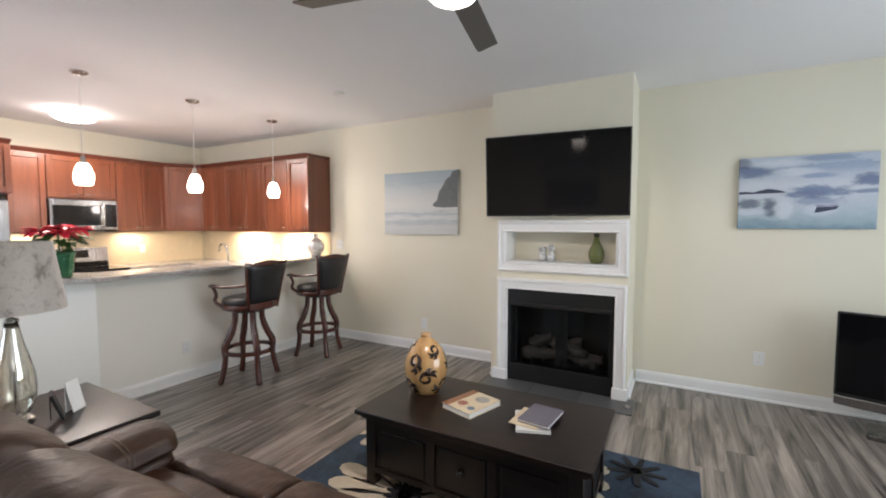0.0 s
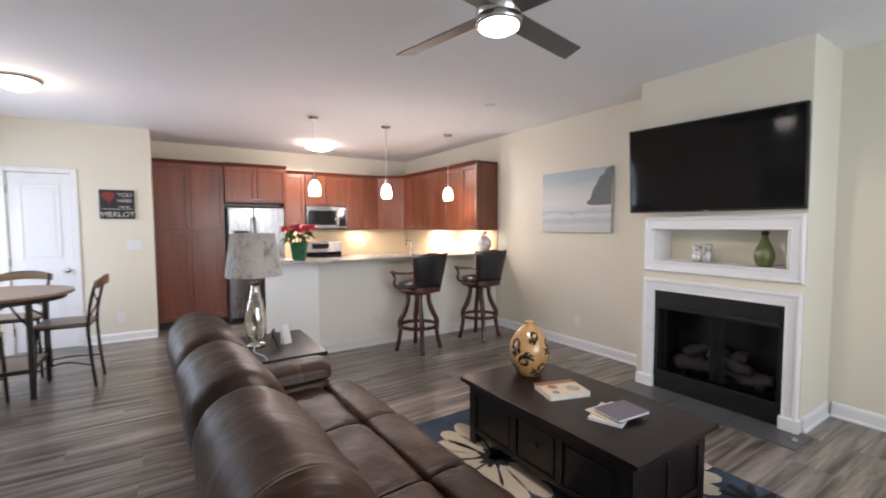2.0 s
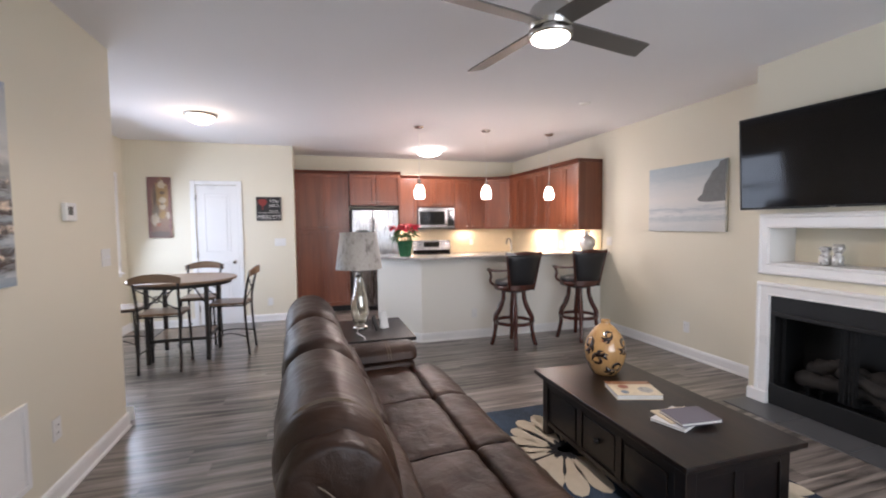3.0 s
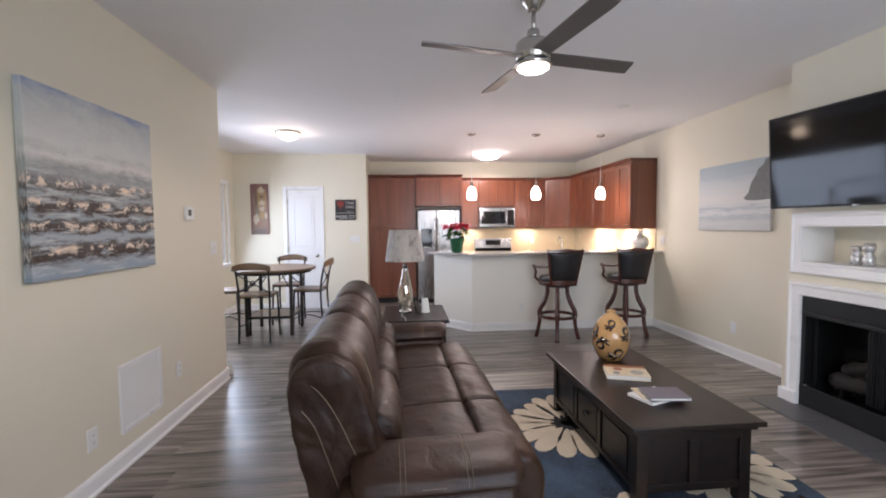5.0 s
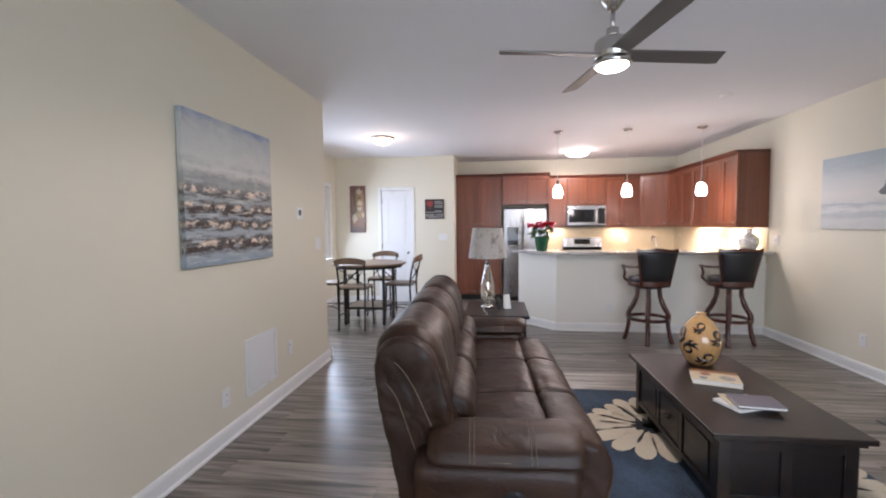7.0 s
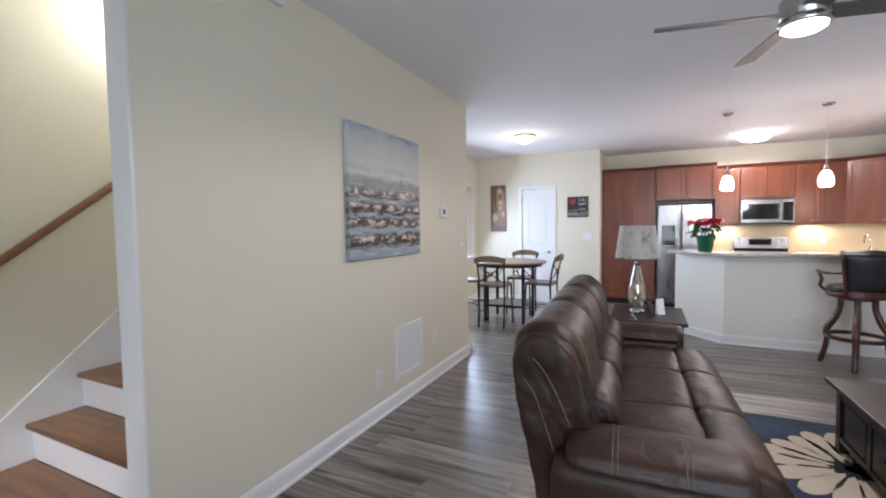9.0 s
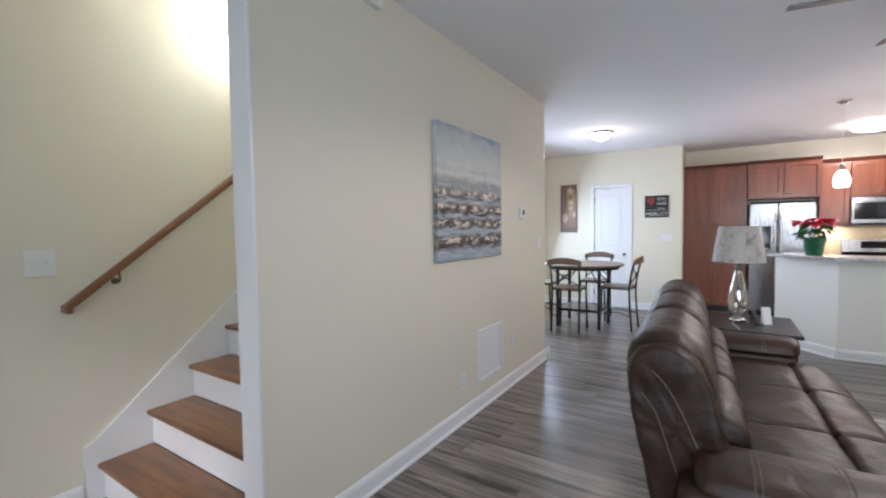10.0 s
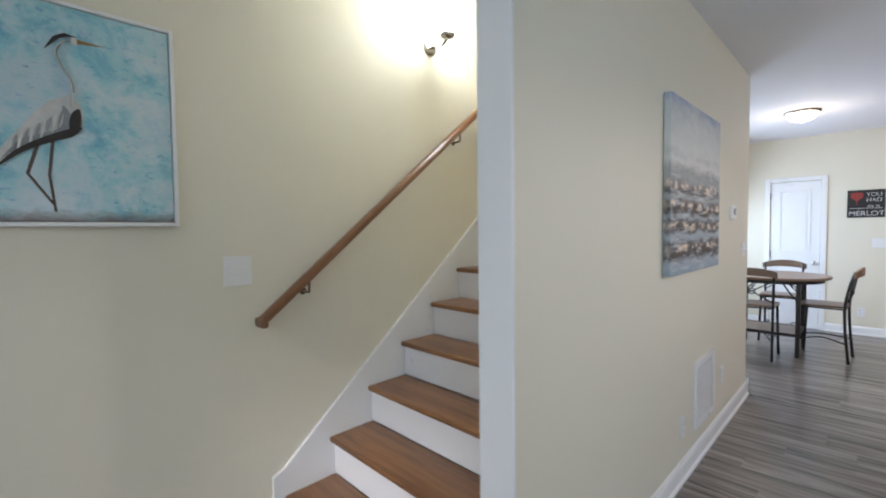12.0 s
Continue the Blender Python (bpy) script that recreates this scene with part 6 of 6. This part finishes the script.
# range
rg = thing("kitchen_range", (-6.22, 2.06, 0), "stainless kitchen range with a black glass cooktop", "range")
part("body", boxed(-0.62, -0.03, 0.0, 0.74, 0.02, 0.895, 0.004), black_matt, rg)
part("oven_door", boxed(-0.028, 0.0, 0.01, 0.73, 0.22, 0.79, 0.006), steel, rg)
part("oven_window", boxed(0.0005, 0.004, 0.12, 0.62, 0.36, 0.62, 0.003), black_gloss, rg)
part("drawer", boxed(-0.028, 0.0, 0.01, 0.73, 0.04, 0.205, 0.006), steel, rg)
part("oven_handle", tube([(0.04, 0.08, 0.75), (0.04, 0.66, 0.75)], 0.011, 8), nickel, rg, "", True)
part("cooktop", boxed(-0.55, 0.0, 0.0, 0.74, 0.897, 0.915, 0.003), black_gloss, rg, "black glass cooktop")
bg = bmesh.new()
rings(bg, [[(x, y, z) for x, z in ((-0.62, 0.90), (-0.555, 0.90), (-0.555, 0.935), (-0.585, 1.165), (-0.62, 1.165))] for y in (0.0, 0.74)])
part("backguard", bg, steel, rg)
part("oven_display", boxed(-0.572, -0.556, 0.22, 0.52, 1.040, 1.135, 0.002), black_gloss, rg, "black display")
part("backguard_band", boxed(-0.552, -0.545, 0.01, 0.73, 0.918, 0.985, 0.002), black_gloss, rg)

# ---- on the bar ----
pn = thing("poinsettia_plant", (-4.14, 1.375, 1.0685), "red poinsettia in a green foil pot on the bar", "plant")
pn.scale = (1.20, 1.20, 1.16)
part("pot", lathe([(0.055, 0), (0.060, 0.005), (0.080, 0.15), (0.086, 0.165), (0.080, 0.162), (0.070, 0.13)], 18), green_foil, pn, "green foil wrapped pot")
part("soil", prism(disc(0, 0, 0.072, 16), 0.12, 0.135), black_wool, pn)
random.seed(21)


def leaf(bm, base, direction, length, width, droop):
    d = Vector(direction).normalized()
    s = d.cross(Vector((0, 0, 1))).normalized()
    b = Vector(base)
    rows = []
    for k, wf in enumerate((0.05, 0.75, 1.0, 0.6, 0.03)):
        u = k / 4
        p = b + d * (length * u) + Vector((0, 0, -droop * u * u))
        rows.append((p - s * width * wf / 2 + Vector((0, 0, 0.012 * wf)), p, p + s * width * wf / 2 + Vector((0, 0, 0.012 * wf))))
    vs = [[bm.verts.new(q) for q in r] for r in rows]
    for r0, r1 in zip(vs, vs[1:]):
        for i in range(2):
            bm.faces.new((r0[i], r0[i + 1], r1[i + 1], r1[i]))


heads = [(0.0, 0.0, 0.325), (0.08, 0.06, 0.31), (-0.08, 0.07, 0.305), (0.03, -0.10, 0.30), (-0.09, -0.06, 0.29), (0.10, -0.04, 0.29)]
for hx, hy, hz in heads:
    bm = bmesh.new()
    for k in range(15):
        a = k * 2 * math.pi / 15 * 2.2 + random.random()
        leaf(bm, (hx, hy, hz), (math.cos(a), math.sin(a), random.uniform(-0.05, 0.4)), random.uniform(0.075, 0.115), random.uniform(0.048, 0.07), random.uniform(0.01, 0.05))
    part("flower_head", bm, red_bract, pn, "red bracts")
    part("stem", tube(curve([(hx * 0.2, hy * 0.2, 0.13), (hx * 0.6, hy * 0.6, 0.24), (hx, hy, hz)], 4), 0.004, 6), green_leaf, pn)
bm = bmesh.new()
for k in range(34):
    a, r = random.uniform(0, 6.28), random.uniform(0.02, 0.10)
    leaf(bm, (r * math.cos(a), r * math.sin(a), random.uniform(0.17, 0.29)), (math.cos(a), math.sin(a), random.uniform(-0.5, 0.3)), random.uniform(0.07, 0.11), random.uniform(0.045, 0.065), random.uniform(0.02, 0.06))
tagged(part("leaves", bm, green_leaf, pn, "dark green leaves"), kind="stuff")
def ornate_silver():
    m, t, b, at = nodes_of("ornate_silver_glass")
    net = t.nodes.new("ShaderNodeTexVoronoi")
    net.feature = "DISTANCE_TO_EDGE"
    net.inputs["Scale"].default_value = 30
    t.links.new(at, net.inputs["Vector"])
    c = ramp(t, net.outputs["Distance"], [(0.06, (0.80, 0.80, 0.78)), (0.16, (0.22, 0.21, 0.20)), (0.34, (0.62, 0.61, 0.59))])
    t.links.new(c, b.inputs["Base Color"])
    b.inputs["Metallic"].default_value, b.inputs["Roughness"].default_value = 0.45, 0.28
    bumped(t, b, net.outputs["Distance"], 0.5, 0.004)
    return m


sv = thing("silver_vase", (-4.15, 3.985, 1.0685), "round silver glass vase with a dark net pattern", "vase")
part("body", lathe([(0.050, 0), (0.068, 0.006), (0.108, 0.062), (0.118, 0.112), (0.108, 0.162), (0.070, 0.204), (0.040, 0.220), (0.036, 0.238), (0.052, 0.276), (0.046, 0.278), (0.030, 0.245)], 32), ornate_silver(), sv, "", True)


# ---- bar stools ----
def bar_stool():
    s = thing("bar_stool", (-3.60, 2.58, 0), "red-brown wooden swivel bar stool with black leather", "bar stool", "stools at the bar", 90)
    for k in range(4):
        a = radians(-110 + 90 * k)
        ca, sa = math.cos(a), math.sin(a)
        pts = curve([(0.12 * ca, 0.12 * sa, 0.66), (0.125 * ca, 0.125 * sa, 0.56), (0.165 * ca, 0.165 * sa, 0.44), (0.215 * ca, 0.215 * sa, 0.34), (0.215 * ca, 0.215 * sa, 0.22), (0.235 * ca, 0.235 * sa, 0.10), (0.262 * ca, 0.262 * sa, 0.0)], 4)
        part("leg", tube(pts, [0.027] * 6 + [0.031] * 9 + [0.025] * (len(pts) - 15), 8), stool_wood, s, "", True)
    ring = []
    for q in range(36):
        a = q * 2 * math.pi / 36
        ring.append([((0.205 + dr) * math.cos(a), (0.205 + dr) * math.sin(a), z) for dr, z in ((0.0, 0.27), (0.028, 0.27), (0.028, 0.305), (0.0, 0.305))])
    part("foot_ring", rings(bmesh.new(), ring, False, True), stool_wood, s)
    part("swivel_plate", lathe([(0.15, 0.655), (0.15, 0.672), (0.06, 0.678)], 24), black_matt, s)
    part("seat_frame", lathe([(0.215, 0.678), (0.232, 0.685), (0.236, 0.715), (0.228, 0.735), (0.20, 0.738)], 36), stool_wood, s, "", True)
    part("seat", lathe([(0.222, 0.736), (0.230, 0.755), (0.215, 0.785), (0.15, 0.800), (0.002, 0.803)], 36), black_leather, s, "black leather seat", True)
    # back: splayed posts, crest rail, upholstered panel
    def back_x(z):
        return 0.150 + (z - 0.70) * 0.155
    def back_y(z):
        return -0.205 - (z - 0.70) * 0.16
    for e in (-1, 1):
        pts = [(e * back_x(z), back_y(z), z) for z in (0.69, 0.80, 0.92, 1.04, 1.125)]
        part("back_post", tube(pts, [0.019, 0.016, 0.014, 0.013, 0.012], 8), stool_wood, s, "", True)
        arm = curve([(e * 0.182, -0.238, 0.930), (e * 0.235, -0.12, 0.915), (e * 0.258, 0.05, 0.905), (e * 0.256, 0.15, 0.910), (e * 0.252, 0.195, 0.898)], 4)
        part("armrest", tube(arm, [0.016] * 5 + [0.020] * (len(arm) - 6) + [0.014], 8, flat=0.75), stool_wood, s, "", True)
        sup = curve([(e * 0.205, 0.09, 0.715), (e * 0.245, 0.135, 0.765), (e * 0.238, 0.125, 0.83), (e * 0.254, 0.155, 0.905)], 4)
        part("arm_support", tube(sup, 0.016, 8), stool_wood, s, "", True)
    loops = []
    for q in range(13):
        u = q / 12 * 2 - 1
        crest = 1.128 + 0.016 * math.cos(u * math.pi) * (1 - abs(u) ** 3) + 0.012 * abs(u) ** 3
        yc = back_y(1.10) - 0.030 * (1 - u * u)
        loops.append([(u * back_x(1.13) * 1.03, yc + dy, z) for dy, z in ((-0.012, 1.100), (0.012, 1.100), (0.010, crest), (-0.010, crest))])
    part("crest_rail", rings(bmesh.new(), loops), stool_wood, s)
    loops = []
    for q in range(9):
        u = q / 8 * 2 - 1
        loops.append([(u * back_x(0.73), back_y(0.73) - 0.030 * (1 - u * u) + dy, z) for dy, z in ((-0.013, 0.70), (0.013, 0.70), (0.013, 0.762), (-0.013, 0.762))])
    part("lower_rail", rings(bmesh.new(), loops), stool_wood, s)
    panel = bmesh.new()
    loops = []
    for q in range(11):
        z = 0.755 + (1.104 - 0.755) * q / 10
        row, backrow = [], []
        for i in range(11):
            u = i / 10 * 2 - 1
            swell = 0.012 * (1 - u ** 4) * (1 - (2 * q / 10 - 1) ** 4)
            row.append((u * (back_x(z) - 0.004), back_y(z) - 0.030 * (1 - u * u) + 0.008 + swell, z))
            backrow.append((u * (back_x(z) - 0.004), back_y(z) - 0.030 * (1 - u * u) - 0.010 - swell, z))
        loops.append(row + backrow[::-1])
    part("back_panel", rings(panel, loops), black_leather, s, "black leather back", True)
    return s


stool = bar_stool()
copy_thing(stool, pose(-3.63, 3.50, 0, 0, 0, 84))


# ---- dining set ----
DT = (-4.43, -1.12)
dt = thing("dining_table", (*DT, 0), "round wooden table on dark iron legs with a shelf", "table")
part("tabletop", lathe([(0.50, 0.852), (0.535, 0.855), (0.545, 0.868), (0.540, 0.882), (0.53, 0.885)], 56), table_wood, dt)
ring = []
for q in range(40):
    a = q * 2 * math.pi / 40
    ring.append([(r * math.cos(a), r * math.sin(a), z) for r, z in ((0.47, 0.815), (0.485, 0.815), (0.485, 0.851), (0.47, 0.851))])
part("apron_ring", rings(bmesh.new(), ring, False, True), dark_iron, dt)
for sx in (-1, 1):
    for sy in (-1, 1):
        part("leg", boxed(*sorted((sx * 0.265, sx * 0.305)), *sorted((sy * 0.265, sy * 0.305)), 0, 0.851, 0.004), dark_iron, dt)
        part("brace", tube(curve([(sx * 0.27, sy * 0.27, 0.62), (sx * 0.20, sy * 0.20, 0.70), (sx * 0.10, sy * 0.10, 0.84)], 4), 0.008, 6), dark_iron, dt)
part("shelf", boxed(-0.28, 0.28, -0.28, 0.28, 0.235, 0.255, 0.004), table_wood, dt)
for a0, a1, b0, b1 in ((-0.265, 0.265, -0.292, -0.278), (-0.265, 0.265, 0.278, 0.292)):
    part("stretcher", boxed(a0, a1, b0, b1, 0.225, 0.26, 0.002), dark_iron, dt)
    part("stretcher", boxed(b0, b1, a0, a1, 0.225, 0.26, 0.002), dark_iron, dt)


def dining_chair(x, y, turn):
    c = thing("dining_chair", (x, y, 0), "dark iron dining chair with wooden seat and curved rail", "chair", "chairs round the table", turn)
    seat = [(-0.185, -0.19), (0.185, -0.19), (0.205, 0.12), (0.18, 0.19), (-0.18, 0.19), (-0.205, 0.12)]
    part("seat", prism(seat, 0.572, 0.595, 0.006), table_wood, c)
    for e in (-1, 1):
        post = curve([(e * 0.185, -0.225, 0.0), (e * 0.183, -0.195, 0.35), (e * 0.183, -0.19, 0.60), (e * 0.19, -0.225, 0.82), (e * 0.195, -0.265, 0.965)], 4)
        part("back_post", tube(post, 0.013, 8), dark_iron, c, "", True)
        part("front_leg", tube([(e * 0.19, 0.19, 0.0), (e * 0.175, 0.165, 0.572)], 0.013, 8), dark_iron, c, "", True)
        part("side_stretcher", tube(curve([(e * 0.186, -0.21, 0.20), (e * 0.11, 0.0, 0.235), (e * 0.183, 0.18, 0.20)], 4), 0.007, 6), dark_iron, c, "", True)
        part("seat_rail", tube([(e * 0.183, -0.19, 0.562), (e * 0.178, 0.165, 0.562)], 0.008, 6), dark_iron, c)
        part("cross_bar", tube(curve([(e * 0.184, -0.195, 0.625), (0.0, -0.232, 0.745), (-e * 0.19, -0.24, 0.86)], 4), 0.0075, 6), dark_iron, c, "", True)
    for y0 in (-0.19, 0.165):
        part("seat_rail", tube([(-0.18, y0, 0.562), (0.18, y0, 0.562)], 0.008, 6), dark_iron, c)
    part("cross_ring", lathe([(0.030, -0.006), (0.036, 0.0), (0.030, 0.006), (0.024, 0.0), (0.030, -0.006)], 20, caps=False), dark_iron, c).matrix_basis = pose(0, -0.233, 0.745, 80, 0, 0)
    loops = []
    for q in range(13):
        u = q / 12 * 2 - 1
        yc = -0.262 - 0.045 * (1 - u * u)
        top = 1.005 - 0.045 * abs(u) ** 2.2
        loops.append([(u * 0.225, yc + dy, z) for dy, z in ((-0.010, 0.898 + 0.022 * (1 - u * u)), (0.010, 0.898 + 0.022 * (1 - u * u)), (0.008, top), (-0.012, top))])
    part("top_rail", rings(bmesh.new(), loops), table_wood, c)
    return c


chair = dining_chair(-4.01, -1.195, 90)
copy_thing(chair, pose(-4.42, -0.645, 0, 0, 0, 176))
copy_thing(chair, pose(-4.97, -1.085, 0, 0, 0, -90))
copy_thing(chair, pose(-4.43, -1.72, 0, 0, 0, -2))

# ---- stair rail and sconce ----
bronze = plain("brown_bronze", (0.16, 0.095, 0.055), 0.4, 0.5, 0.2, 20, 0.1)
hrail = thing("stair_handrail", (0, 0, 0), "oak stair handrail on small bronze brackets", "handrail")
RY = SOUTH + 0.065
slope = (1.875 - 1.038) / (1.094 - 0.053)
def rz_at(x):
    return 1.045 + (1.094 - x) * slope
pts = [(x, RY, rz_at(x)) for x in (1.094, 0.6, 0.0, -0.6, -1.2, -1.9)]
bm = bmesh.new()
prof = [(-0.026, -0.012), (-0.018, -0.024), (0.018, -0.024), (0.026, -0.012), (0.026, 0.010), (0.014, 0.024), (-0.014, 0.024), (-0.026, 0.010)]
rings(bm, [[(x, y + u, z + v) for u, v in prof] for x, y, z in pts])
part("rail", bm, rail_oak, hrail)
part("rail_return", boxed(1.068, 1.100, SOUTH + 0.002, RY + 0.024, 1.016, 1.058, 0.010), rail_oak, hrail)
for bx in (0.865, -0.2, -1.3):
    z = rz_at(bx)
    part("bracket", tube([(bx, RY, z - 0.020), (bx, RY, z - 0.070), (bx, RY - 0.006, z - 0.078), (bx, SOUTH + 0.006, z - 0.078)], 0.006, 8), bronze, hrail, "bronze bracket", True)
    ro = part("rosette", lathe([(0.018, 0), (0.016, 0.005), (0.002, 0.007)], 16), bronze, hrail, "", True)
    ro.matrix_basis = pose(bx, SOUTH + 0.001, z - 0.078, -90, 0, 0)
sc = thing("wall_sconce", (0.0, SOUTH, 2.56), "lit nickel wall sconce with an upturned glass cup", "wall lamp")
bp = part("backplate", lathe([(0.055, 0), (0.052, 0.012), (0.02, 0.022)], 24), nickel, sc, "", True)
bp.matrix_basis = pose(0, 0.001, 0.0, -90, 0, 0)
part("arm", tube(curve([(0, 0.015, 0.0), (0, 0.10, -0.02), (0, 0.155, 0.01)], 5), 0.010, 8), nickel, sc, "", True)
part("cup", lathe([(0.012, 0.0), (0.038, 0.010), (0.048, 0.030), (0.044, 0.034)], 24, (0, 0.155, 0.0)), nickel, sc, "nickel cup", True)
part("shade", lathe([(0.040, 0.034), (0.070, 0.09), (0.085, 0.16), (0.080, 0.16), (0.066, 0.092), (0.038, 0.038)], 28, (0, 0.155, 0.0), False), sconce_glow, sc, "lit white glass shade", True)

# ---- floor planks ----
PW, PL = 0.178, 1.22
bm = bmesh.new()
bmesh.ops.create_cube(bm, size=1)
bmesh.ops.bevel(bm, geom=[e for e in bm.edges if all(v.co.z > 0 for v in e.verts)], offset=0.008, segments=1, affect="EDGES")
plank_mesh = bpy.data.meshes.new("plank")
bm.to_mesh(plank_mesh)
bm.free()
plank_mesh.materials.append(plank_wood)
random.seed(77)
x = -6.85
while x < 3.0:
    x1 = min(x + PW, 3.0)
    lo, hi = (0.0, 4.15) if x1 < -6.0 else (SOUTH, 4.15 if x < -0.75 else 4.30)
    y = lo - random.uniform(0.0, PL)
    while y < hi:
        a, b = max(y, lo), min(y + PL, hi)
        if b - a > 0.02:
            o = new("plank", plank_mesh)
            o.parent = floor
            o.location, o.scale = ((x + x1) / 2, (a + b) / 2, -0.006), (x1 - x - 0.0012, b - a - 0.0012, 0.012)
        y += PL
    x = x1
